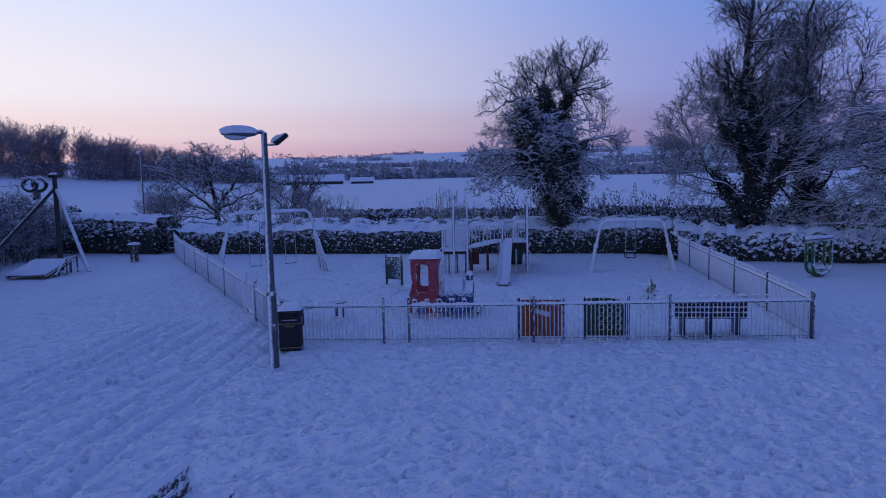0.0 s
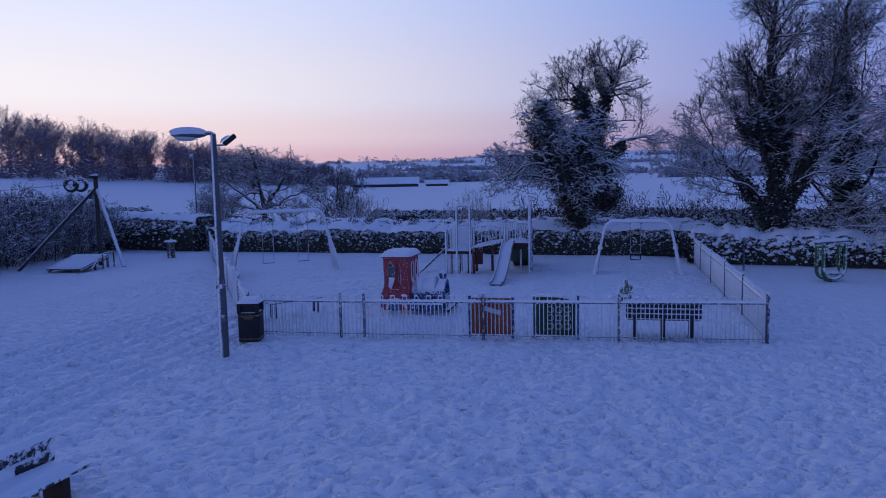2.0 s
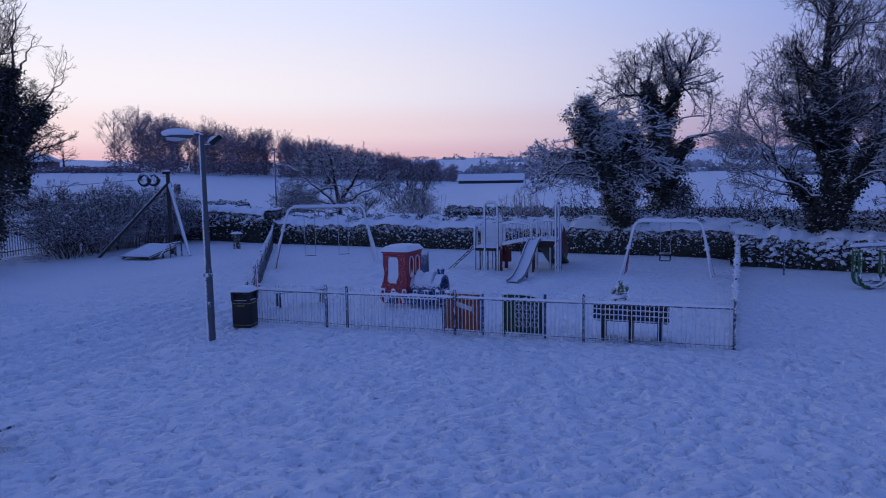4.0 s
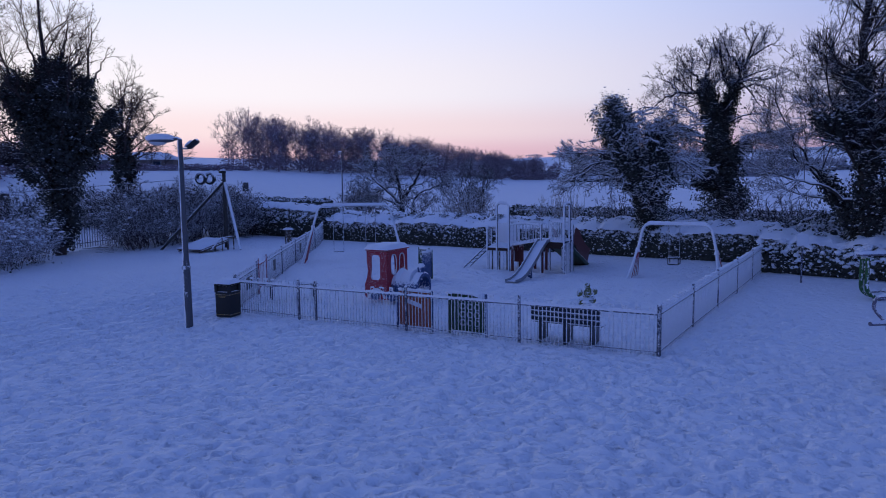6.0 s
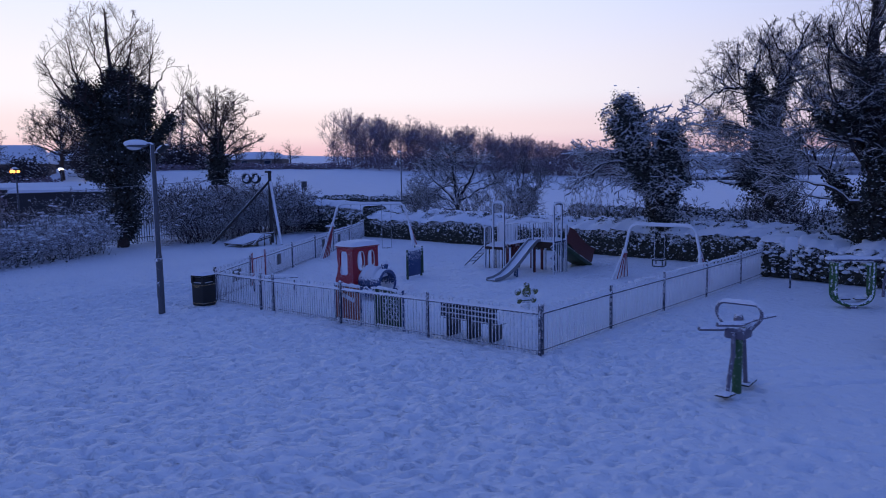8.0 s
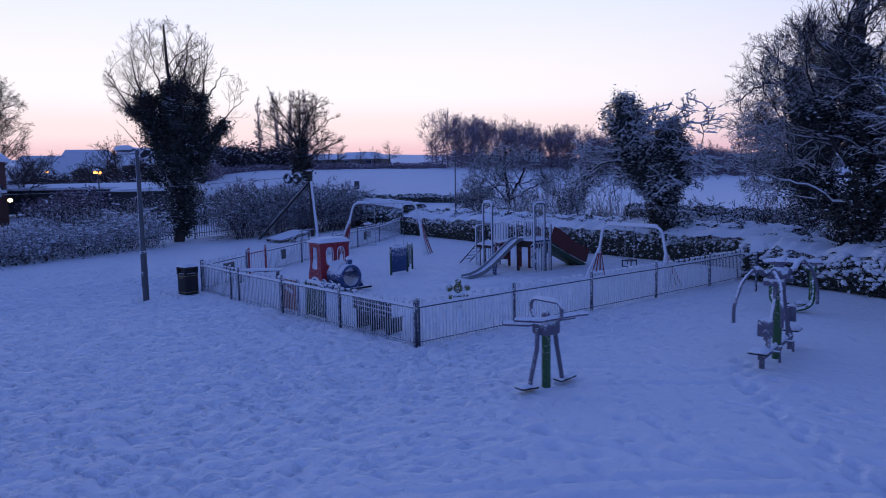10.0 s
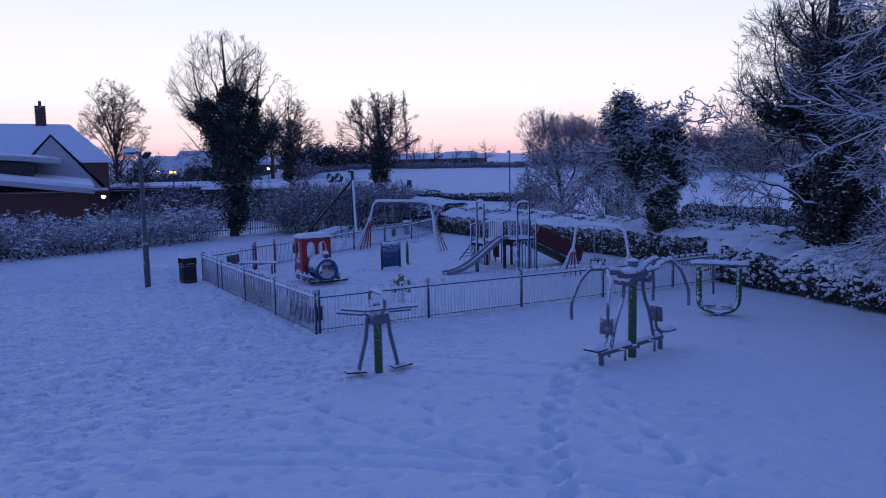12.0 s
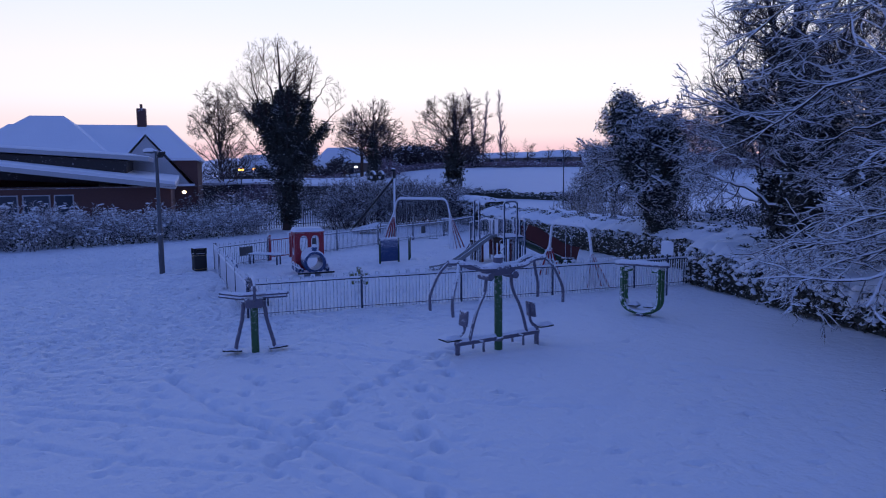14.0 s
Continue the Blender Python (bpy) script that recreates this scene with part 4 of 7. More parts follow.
# the tall tree on the west side
BIG = [(0.0, 0.0, 0.0), (0.1, 0.2, 2.5), (0.1, 0.1, 6.0), (-0.1, 0.0, 9.5), (-0.1, -0.2, 13.8)]
crown_tree("ivy_tree", "bare upright tree with a thick sleeve of dark ivy", (-28.0, 22.1), 43,
           [(BIG, 0.34), ([(0.1, 0.2, 2.6), (0.4, 1.0, 5.0), (0.6, 1.6, 8.0), (0.6, 2.0, 10.4), (0.5, 2.3, 12.2)], 0.18), ([(0.1, 0.1, 3.4), (-0.2, -0.7, 6.0), (-0.5, -1.5, 8.8), (-0.6, -2.2, 12.0)], 0.16),
            ([(0.2, 0.4, 4.0), (0.8, 1.9, 6.6), (1.0, 3.1, 8.2), (1.0, 4.4, 9.3)], 0.12), ([(0.1, 0, 5.0), (-0.5, -1.6, 7.4), (-0.8, -2.9, 9.6), (-0.9, -3.6, 11.0)], 0.11), ([(0, 0, 5.2), (-1.2, 0.4, 8.0), (-1.8, 0.6, 11.4)], 0.11),
            ([(0.1, 0.1, 5.0), (1.4, 0.2, 7.8), (2.0, 0.2, 11.0)], 0.11), ([(0.1, 0, 3.2), (0.4, -1.7, 4.4), (0.6, -3.0, 4.6)], 0.06), ([(0, 0, 4.6), (-0.3, -1.9, 6.0), (-0.3, -3.3, 7.8)], 0.07), ([(0.0, 0, 8.0), (0.3, -0.9, 10.5), (0.4, -1.4, 13.2)], 0.09), ([(0.5, 1.8, 8.6), (0.3, 2.9, 10.4), (0.2, 3.4, 11.4)], 0.08), ([(0.0, 0.1, 8.6), (0.3, 0.9, 11.0), (0.4, 1.2, 13.4)], 0.09)],
           [(0, -0.2, 11.3, 3.0, 3.2, 2.9, 1.0), (0, -2.2, 9.6, 2.6, 2.2, 2.6, 0.8), (0.3, 3.0, 9.2, 2.6, 2.2, 2.2, 0.9), (0.2, -2.3, 5.4, 1.6, 1.5, 1.3, 0.4), (0.4, 2.2, 5.4, 1.6, 1.6, 1.4, 0.4)],
           [([(0.05, 0.2, 0.6), (0.1, 0.3, 3.0), (0.1, 0.25, 5.8), (0, 0.0, 8.2), (-0.1, -0.1, 10.2)], [0.30, 0.75, 1.15, 0.70, 0.12]), ([(0.3, 0.7, 4.2), (0.5, 1.3, 7.2), (0.6, 1.65, 9.4)], [0.8, 0.5, 0.10]), ([(-0.1, -0.5, 4.8), (-0.4, -1.2, 7.6), (-0.5, -1.7, 9.6)], [0.65, 0.38, 0.1]),
            ([(0.5, 1.3, 5.2), (0.85, 2.3, 6.8), (1.0, 3.1, 7.7)], [0.5, 0.3, 0.10])],
           1350, leaf=0.13, leafage="ivy_dark", twig="bare_twig", bark="bare_twig", snowy=0.0, ball=0.24, strays=14, longest=3.2, dense=0.46, wander=0.10, angle=46, lift=0.04, fine=0.008)
# crooked trees across the hedge
crown_tree("field_tree", "low spreading bare tree with frosted crooked branches", (-24.5, 47.8), 51,
           [([(0, 0, 0), (0.1, 0, 1.8), (-0.2, 0, 3.2), (-0.8, 0.1, 5.6)], 0.26), ([(0, 0, 1.8), (-1.8, -0.2, 3.2), (-3.6, -0.2, 4.6), (-5.0, 0, 5.0)], 0.13), ([(0.1, 0, 2.0), (1.5, 0, 3.8), (2.6, 0, 5.6)], 0.14), ([(0, 0, 1.5), (-2.4, 0.3, 2.4), (-5.2, 0.4, 2.6)], 0.09),
            ([(0.1, 0, 1.8), (2.2, 0.4, 2.9), (4.2, 0.4, 3.6)], 0.10), ([(0, 0, 2.6), (-1.6, 0.8, 4.4), (-2.6, 1.0, 6.0)], 0.09), ([(0, 0, 1.2), (-2.6, -0.6, 1.5), (-5.4, -0.6, 1.2)], 0.06)],
           [(-1.0, 0, 4.9, 4.4, 3.2, 1.9, 1.0), (3.0, 0, 3.9, 2.9, 2.8, 2.1, 0.9), (-4.3, 0, 2.9, 2.2, 2.2, 1.8, 0.7)], twig="dark_twig", snow=0.010, longest=2.8, dense=0.9, wander=0.24, angle=56, lift=0.02, fine=0.011)
for (x, y), sd, w, h, tw in (((-19.6, 50.0), 52, 3.6, 5.4, "dark_twig"), ((-22.2, 46.2), 53, 3.0, 3.0, "scrub_twig"), ((-27.6, 46.4), 54, 3.0, 2.8, "scrub_twig"), ((-17.6, 47.0), 55, 2.4, 3.2, "scrub_twig")):
    crown_tree("field_tree", "rounded leafless thicket with frosty twigs", (x, y), sd,
               [([(0, 0, 0), (0.2, 0, h * 0.8)], 0.1)] + [([(0.02 * k, 0, 0.05), (math.cos(k * 1.3) * w * 0.35, math.sin(k * 1.3) * w * 0.35, h * 0.5), (math.cos(k * 1.3) * w * 0.7, math.sin(k * 1.3) * w * 0.7, h * 0.8)], 0.06) for k in range(6)],
               [(0, 0, h * 0.5, w, w * 0.9, h * 0.52, 1.0)], twig=tw, longest=1.8, dense=0.8, wander=0.2, lift=0.03, fine=0.011, begin=0.1)


def bush_line(name, label, pts, depth, height, seed, leaf=0.13, per_metre=620, snow_top=0.12, material="hedge", ragged=0.15, category="hedge", leaning=0.0, clumps=0, clump_size=0.12, front_side=-1):
    """A hedge along pts: a dark core, leaves over it and a lumpy cap of snow."""
    rg = np.random.default_rng(seed)
    ob = tagged(new(name), label, category)
    P = np.array(pts, float)
    seg = np.linalg.norm(np.diff(P, axis=0), axis=1)
    total = seg.sum()
    cum = np.concatenate([[0], np.cumsum(seg)])

    def along(s):
        i = np.clip(np.searchsorted(cum, s, side="right") - 1, 0, len(seg) - 1)
        f = (s - cum[i]) / seg[i]
        d = (P[i + 1] - P[i]) / seg[i][:, None]
        return P[i] + (P[i + 1] - P[i]) * f[:, None], np.stack([-d[:, 1], d[:, 0]], 1)

    lumps = np.random.default_rng(seed + 100).normal(0, 0.9, (2, 200))

    def wave(s, v):
        q = np.floor(np.asarray(v) * 2).astype(int) % 7
        return ragged * sum(a * (0.6 * np.interp(s * f % 190, np.arange(200), lumps[0]) + 0.6 * np.interp((s * f * 1.07 + q * 23.7) % 190, np.arange(200), lumps[1]))
                            for f, a in ((0.55, 0.45), (1.6, 0.35), (4.0, 0.25)))

    # core, a rounded box cross-section
    ns = max(4, int(total / 0.35))
    sec = np.array([(-0.42, 0.0), (-0.46, 0.5), (-0.36, 0.9), (0.0, 0.97), (0.36, 0.9), (0.46, 0.5), (0.42, 0.0)])
    ss = np.linspace(0.05, total - 0.05, ns)
    c, side = along(ss)
    V = []
    for u, v in sec:
        xy = c + side * ((u * depth) + np.sign(u) * wave(ss, v)[:, ] * 0.5)[:, None]
        V.append(np.concatenate([xy, (land(c[:, 0], c[:, 1]) - 0.1 + v * (height + wave(ss, 3.0) - leaning * u))[:, None]], 1))
    V = np.stack(V, 1).reshape(-1, 3)
    k = len(sec)
    i = np.arange(ns - 1)[:, None] * k + np.arange(k - 1)
    F = np.stack([i, i + 1, i + k + 1, i + k], -1).reshape(-1, 4)
    ends = np.array([[e + a, e + b, e + k - 1 - b, e + k - 1 - a] for e in (0, (ns - 1) * k) for a, b in ((0, 1), (1, 2))])
    quad_mesh("hedge_core", V, np.concatenate([F, ends]), M[material], ob)
    n = int(total * per_metre)
    s = rg.uniform(0, total, n)
    c, side = along(s)
    t = rg.uniform(0, 1, n)
    front = t < 0.58
    u = np.where(front, np.where(rg.random(n) < 0.62, 0.5, -0.5), rg.uniform(-0.5, 0.5, n)) * rg.uniform(0.84, 1.06, n)
    bare = np.sin(s * 2.1 + 9 * u) + np.sin(s * 5.3 - 6 * u + 1.0) > 0.75
    v = np.where(front, rg.uniform(0.04, 1.0, n), rg.uniform(0.94, 1.04, n) + np.where(bare, 0.11, 0.0) * np.where(abs(u) > 0.2, 1.0, 0.45))
    u = u * np.where(v > 0.8, 1 - 0.5 * (v - 0.8) / 0.25, 1.0)
    off = u * depth + np.sign(u) * wave(s, v)
    xy = c + side * off[:, None]
    z = land(c[:, 0], c[:, 1]) + v * (height + wave(s, 3.0) - leaning * u)
    C = np.concatenate([xy, z[:, None]], 1)
    N = np.concatenate([side * np.where(front, np.sign(u) * 1.0, 0)[:, None], np.where(front, 0.1 + 0.9 * v ** 2, 1.0)[:, None]], 1) + rg.normal(0, 0.45, (n, 3))
    m = int(per_metre * depth * 0.9)
    for at_s, sg in ((0.0, -1.0), (total, 1.0)):
        c, side = along(np.full(m, at_s))
        run = np.stack([side[:, 1], -side[:, 0]], 1) * sg
        v = rg.uniform(0.03, 1.0, m)
        xy = c + side * (rg.uniform(-0.5, 0.5, m) * depth * np.where(v > 0.8, 0.75, 1.0))[:, None] + run * rg.uniform(-0.12, 0.14, m)[:, None]
        C = np.concatenate([C, np.concatenate([xy, (land(xy[:, 0], xy[:, 1]) + v * height)[:, None]], 1)])
        N = np.concatenate([N, np.concatenate([run, (0.1 + 0.9 * v ** 2)[:, None]], 1) + rg.normal(0, 0.45, (m, 3))])
    leaf_mesh("foliage", C, N, leaf, rg, M[material], ob)
    if clumps:
        m = int(total * clumps)
        s = rg.uniform(0, total, m)
        c, side = along(s)
        v = 1.0 - rg.uniform(0, 1, m) ** 1.9 * 0.85
        sg = np.where(rg.random(m) < 0.75, front_side, -front_side)
        off = sg * (depth * 0.5 * np.where(v > 0.8, 1 - 0.5 * (v - 0.8) / 0.25, 1.0) - 0.02) + sg * wave(s, v)
        C = np.concatenate([c + side * off[:, None], (land(c[:, 0], c[:, 1]) + v * (height + wave(s, 3.0) - leaning * 0.4 * sg))[:, None]], 1)
        r = (0.03 + clump_size * rg.uniform(0, 1, m) ** 2.5) * (0.5 + 0.7 * v)
        rows_, cols = 4, 5
        th, ph = np.meshgrid(np.linspace(0.02, np.pi * 0.8, rows_), np.arange(cols) * 2 * np.pi / cols, indexing="ij")
        ball = np.stack([np.sin(th) * np.cos(ph), np.sin(th) * np.sin(ph), np.cos(th)], -1).reshape(-1, 3)
        shape = np.stack([rg.uniform(0.9, 1.5, m), rg.uniform(0.9, 1.4, m), rg.uniform(0.5, 0.85, m)], 1)
        V = C[:, None] + ball[None] * (r[:, None] * shape)[:, None] * rg.uniform(0.8, 1.2, (m, len(ball), 1))
        k = np.arange(m)[:, None, None] * len(ball) + np.arange(rows_ - 1)[None, :, None] * cols
        a, b = k + np.arange(cols), k + (np.arange(cols) + 1) % cols
        F = np.stack([a, a + cols, b + cols, b], -1).reshape(-1, 4)
        tagged(quad_mesh("snow_clumps", V.reshape(-1, 3), F, M["snow"], ob, "soft clumps of snow caught in the leaves"), kind="stuff")
    if snow_top:
        ns, nv = max(6, int(total / 0.16)), 9
        ss, vv = np.linspace(0.0, total, ns), np.linspace(-0.5, 0.5, nv)
        c, side = along(ss)
        V = []
        for j, v in enumerate(vv):
            rough = rg.normal(0, 0.035, ns) + wave(ss, v * 3 + 2) * 0.45
            h = height + wave(ss, 3.0) + snow_top * (1 - (2 * abs(v)) ** 4) - 0.10 * (abs(v) > 0.45) + rough - leaning * v
            xy = c + side * (v * depth * 0.88 + np.sign(v) * (wave(ss, v + 1) * 0.8 + rg.normal(0, 0.03, ns)))[:, None]
            V.append(np.concatenate([xy, (land(c[:, 0], c[:, 1]) + h)[:, None]], 1))
        V = np.stack(V, 1).reshape(-1, 3)
        i = np.arange(ns - 1)[:, None] * nv + np.arange(nv - 1)
        F = np.stack([i, i + nv, i + nv + 1, i + 1], -1).reshape(-1, 4)
        quad_mesh("snow_cap", V, F, M["snow"], ob, "thick soft snow on the hedge top")
    return ob


bush_line("hedge", "clipped evergreen hedge capped with thick snow along the playground", [(-20.2, 35.7), (-12, 35.8), (-4, 35.8), (5.2, 35.7)], 3.0, 1.60, 3, per_metre=1700, leaf=0.09, ragged=0.15, snow_top=0.10, clumps=50, clump_size=0.06, leaning=-0.36)
bush_line("hedge", "wide clipped hedge under deep snow beside the exercise machines", [(5.0, 33.9), (9.5, 33.4), (15.0, 32.6), (24.0, 31.5)], 2.6, 1.25, 4, per_metre=1800, leaf=0.10, snow_top=0.14, ragged=0.26, clumps=150, clump_size=0.115)
bush_line("hedge", "clipped hedge end by the gap, capped with snow", [(-29.3, 36.7), (-26, 37.0), (-21.9, 36.6)], 2.4, 1.85, 5, per_metre=1500, leaf=0.10, snow_top=0.22, ragged=0.22, clumps=70, clump_size=0.08)
bush_line("bramble", "dark bramble bank dusted with snow under the trees", [(-1.2, 38.8), (3.0, 38.9), (9.0, 38.2), (16.0, 36.6), (24.0, 35.4)], 2.6, 1.7, 9, leaf=0.12, per_metre=900, snow_top=0.0, ragged=0.55, clumps=40, clump_size=0.07, category="bramble")
bush_line("field_hedge", "low dark hedge along the snowy field edge", [(-19, 56.6), (5, 55), (40, 54)], 1.6, 1.2, 6, leaf=0.18, per_metre=300, snow_top=0.0, clumps=4)
bush_line("field_hedge", "rough low hedge between park and lane", [(-21, 41.0), (-10, 41.6), (-4, 41.8), (10, 42.5), (22, 43)], 1.8, 1.25, 7, leaf=0.15, per_metre=480, snow_top=0.0, ragged=0.3, clumps=6)

bush_line("field_hedge", "low dark hedge across the snowy field", [(-58, 43.5), (-52.5, 50.5), (-49.5, 56.5), (-47.5, 64)], 1.8, 0.75, 8, leaf=0.18, per_metre=260, snow_top=0.0, ragged=0.25, clumps=5)

# scrub on the west side
SHRUB = [(5, 0.15, 32, 0.6, 0.10, 0.03), (3, 0.2, 36, 0.6, 0.16, 0.02), (3, 0.2, 38, 0.66, 0.2, 0.0, 0.018)]


def shrub_mesh(seed, height, stems, leaves, twig="frost_twig", lumps=120):
    rg = np.random.default_rng(seed)
    ob = thing("shrub", "tangled leafless shrub covered in hoar frost and snow", "shrub", group="scrub round the park")
    lev = None
    for k in range(stems):
        a, r = rg.uniform(0, 6.28), rg.uniform(0, 0.9)
        w = np.array([math.cos(a) * 0.5, math.sin(a) * 0.5, 1.0]) + rg.normal(0, 0.15, 3)
        lev = grow(rg, (math.cos(a) * r, math.sin(a) * r, -0.05), w / np.linalg.norm(w), height * rg.uniform(0.7, 1.1), 0.022, SHRUB, 0, lev)
    tagged(sweep_mesh("crown", [(p[::2], r[::2]) if len(p) > 4 else (p, r) for lv in lev[:3] for p, r in lv] + [(p[:, ::2], r[:, ::2]) for p, r in lev[3]], 3, M[twig], ob), kind="stuff")
    if leaves:
        C = np.stack([rg.normal(0, 0.75, leaves), rg.normal(0, 0.75, leaves), np.abs(rg.normal(0, height * 0.33, leaves))], 1)
        leaf_mesh("foliage", C, rg.normal(0, 0.6, (leaves, 3)) + (0, -0.2, 0.5), 0.13, rg, M["snow_hedge"], ob)
    tips = np.concatenate([p[:, -1] for p, r in lev[3]])
    tips = tips[(tips[:, 2] > height * 0.45) | (rg.random(len(tips)) < 0.25)]
    C = tips[rg.integers(0, len(tips), lumps)] + rg.normal(0, 0.05, (lumps, 3))
    snow_blobs(rg, C, 0.025 + 0.085 * rg.uniform(0, 1, lumps) ** 2, ob, label="snow caught on the twigs")
    return ob


shrubs = [shrub_mesh(61, 1.7, 15, 160), shrub_mesh(62, 2.1, 15, 120), shrub_mesh(63, 1.4, 13, 260), shrub_mesh(64, 2.3, 21, 0, "scrub_twig", 45), shrub_mesh(65, 2.2, 18, 900, "dark_twig", 24)]
rs = random.Random(9)
spots = []
for k in range(17):
    s = k / 19
    spots.append((-18.2 - 8.6 * s + rs.uniform(-0.5, 0.5), 3.0 + 19.5 * s + rs.uniform(-0.4, 0.4), rs.choice((0, 1, 2)), rs.uniform(0.85, 1.15) * (1 if s < 0.5 else 0.9)))
    spots.append((-20.2 - 8.4 * s + rs.uniform(-0.5, 0.5), 2.2 + 20.0 * s + rs.uniform(-0.4, 0.4), rs.choice((0, 1, 2)), rs.uniform(0.85, 1.2) * (1 if s < 0.5 else 0.85)))
for k in range(9):
    s = k / 8
    spots.append((-27.2 - 1.2 * s + rs.uniform(-0.4, 0.4), 25.9 + 9.1 * s, 3, rs.uniform(1.0, 1.3) * (0.8 if k == 0 else 1.0)))
    spots.append((-29.4 - 1.2 * s + rs.uniform(-0.4, 0.4), 27.4 + 8.7 * s, 3, rs.uniform(1.25, 1.5)))
for k in range(11):
    spots.append((-3.5 + 1.75 * k + rs.uniform(-0.5, 0.5), 38.6 + rs.uniform(-0.9, 0.9), 4, rs.uniform(0.7, 1.15)))
for k in range(9):
    spots.append((-37.0 - 0.9 * k + rs.uniform(-1, 1), 15.0 + 2.3 * k + rs.uniform(-1, 1), 4, rs.uniform(0.9, 1.3)))
first = set()
for x, y, k, size in spots:
    m = pose(x, y, gz(x, y), 0, 0, rs.uniform(0, 360)) @ Matrix.Scale(size, 4)
    if k in first:
        c = copy_thing(shrubs[k], m)
        c.matrix_basis = m
    else:
        first.add(k)
        shrubs[k].matrix_basis = m

# frosted weeds behind the hedge
rg = np.random.default_rng(77)
lines = []
for k in range(620):
    x, y = rg.uniform(-17, -1.5), rg.uniform(37, 40.5)
    h = rg.uniform(1.4, 3.0) * (0.75 + 0.35 * math.sin(x * 0.9 + 1))
    b = np.array([x, y, gz(x, y)])
    w = rg.normal(0, 0.12, 2)
    pts = np.array([b, b + (w[0] * h * 0.4, w[1] * h * 0.4, h * 0.55), b + (w[0] * h, w[1] * h, h)])
    lines.append((pts, np.array([0.02, 0.016, 0.008])))
    for j in range(4):
        f = rg.uniform(0.45, 1.0)
        p = b + np.array([w[0] * h * f, w[1] * h * f, h * f])
        q = p + np.append(rg.normal(0, 0.14, 2), rg.uniform(0.1, 0.3))
        lines.append((np.array([p, (p + q) / 2 + (0, 0, -0.02), q]), np.array([0.012, 0.012, 0.008])))
weeds = sweep_mesh("weeds", lines, 3, M["reed"], None)
tagged(weeds, "tall dry frosted weeds behind the clipped hedge", "weeds", kind="stuff")


# ---- distance: woods, hedgerows, trees and buildings across the fields ----
def crown_cloud(rg, spots, n, size):
    """Loose twig blades filling rounded crowns: (x, y, z, radius across, half height) each."""
    C, N = [], []
    for x, y, z, r, h in spots:
        a = rg.normal(size=(n, 3))
        a /= np.linalg.norm(a, axis=1)[:, None]
        a *= rg.uniform(0.3, 1.0, n)[:, None] ** 0.5
        C.append(np.array([x, y, z]) + a * np.array([r, r, h]) * (0.85 + 0.3 * np.sin(a[:, :1] * 5 + x)))
        N.append(rg.normal(size=(n, 3)) + (0, 0, 0.2))
    return np.concatenate(C), np.concatenate(N)


def wood_tree(rg, h):
    """Lines of a forest tree of that height: a bare stem, rising limbs and a brushy crown."""
    limbs = [[(0, 0, 0), (rg.normal(0, 0.2), rg.normal(0, 0.2), h * 0.5), (rg.normal(0, 0.4), rg.normal(0, 0.4), h)]]
    for k in range(7):
        a, z = k * 2.4 + rg.uniform(-0.4, 0.4), h * rg.uniform(0.3, 0.7)
        q = h * rg.uniform(0.16, 0.3)
        limbs.append([(0, 0, z), (math.cos(a) * q * 0.6, math.sin(a) * q * 0.6, z + q * 0.6), (math.cos(a) * q, math.sin(a) * q, z + q * 1.3)])
    P0 = np.stack([resampled(p, 6) for p in limbs])
    R0 = np.stack([np.linspace(0.17 if k == 0 else 0.08, 0.03, 6) for k in range(len(limbs))])
    crown = [(0, 0, h * 0.68, h * 0.34, h * 0.34, h * 0.36, 1)]
    P1, R1 = offshoots(rg, P0, R0, crown, 2.2, 0.3, 48, h * 0.25, 0.6, 3, 0.12, 0.04, 0.5, 0.032)
    P2, R2 = offshoots(rg, P1, R1, crown, 2.9, 0.15, 46, h * 0.13, 0.7, 2, 0.12, 0.03, 0.6, 0.026, most=7)
    return (P0, R0), (P1, R1), (P2, R2)


forms = [wood_tree(rg, 10.0) for _ in range(5)]
lines, spots = [], []
for k in range(82):
    s = (k + rg.uniform(-0.4, 0.4)) / 81
    for row in range(2):
        x, y = -112 + 14 * s + rg.uniform(-5, 5) - row * 9, 108 + 125 * s + rg.uniform(-3, 3) + row * 6
        h = (12.0 - 5.5 * s) * rg.uniform(0.75, 1.12)
        c, n = math.cos(rg.uniform(0, 6.3)), 0.1 * h
        turn = np.array([[c, -(1 - c * c) ** 0.5, 0], [(1 - c * c) ** 0.5, c, 0], [0, 0, 1]]) * np.array([[n * 1.1], [n * 1.1], [n]])
        for P, R in forms[int(rg.integers(0, 5))]:
            lines.append((P @ turn.T + np.array([x, y, gz(x, y)]), R))
        spots.append((x, y, gz(x, y) + h * 0.2, 2.7, h * rg.uniform(0.2, 0.36)))
# wood and underbrush share the twig colour that holds painted haze
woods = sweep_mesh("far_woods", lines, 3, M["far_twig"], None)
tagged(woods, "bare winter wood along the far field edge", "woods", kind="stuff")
for k in range(46):
    s = k / 45
    x, y = -96 - 16 * s + rg.uniform(-2, 2), 50 + 56 * s
    spots.append((x, y, gz(x, y) + 0.3, 2.1, rg.uniform(0.5, 1.0)))
    x, y = -66 - 26 * s + rg.uniform(-2, 2), 20 + 26 * s + rg.uniform(-2, 2)
    spots.append((x, y, gz(x, y) + 1.0, 2.0, rg.uniform(1.0, 2.4)))
spots = [p for p in spots if not (p[0] > -190 and abs((p[0] - 25) * 0.222 + p[1] - 15.0) < 3.0)]
C, N = crown_cloud(rg, spots, 400, 0.4)
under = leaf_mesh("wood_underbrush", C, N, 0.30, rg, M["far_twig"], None)
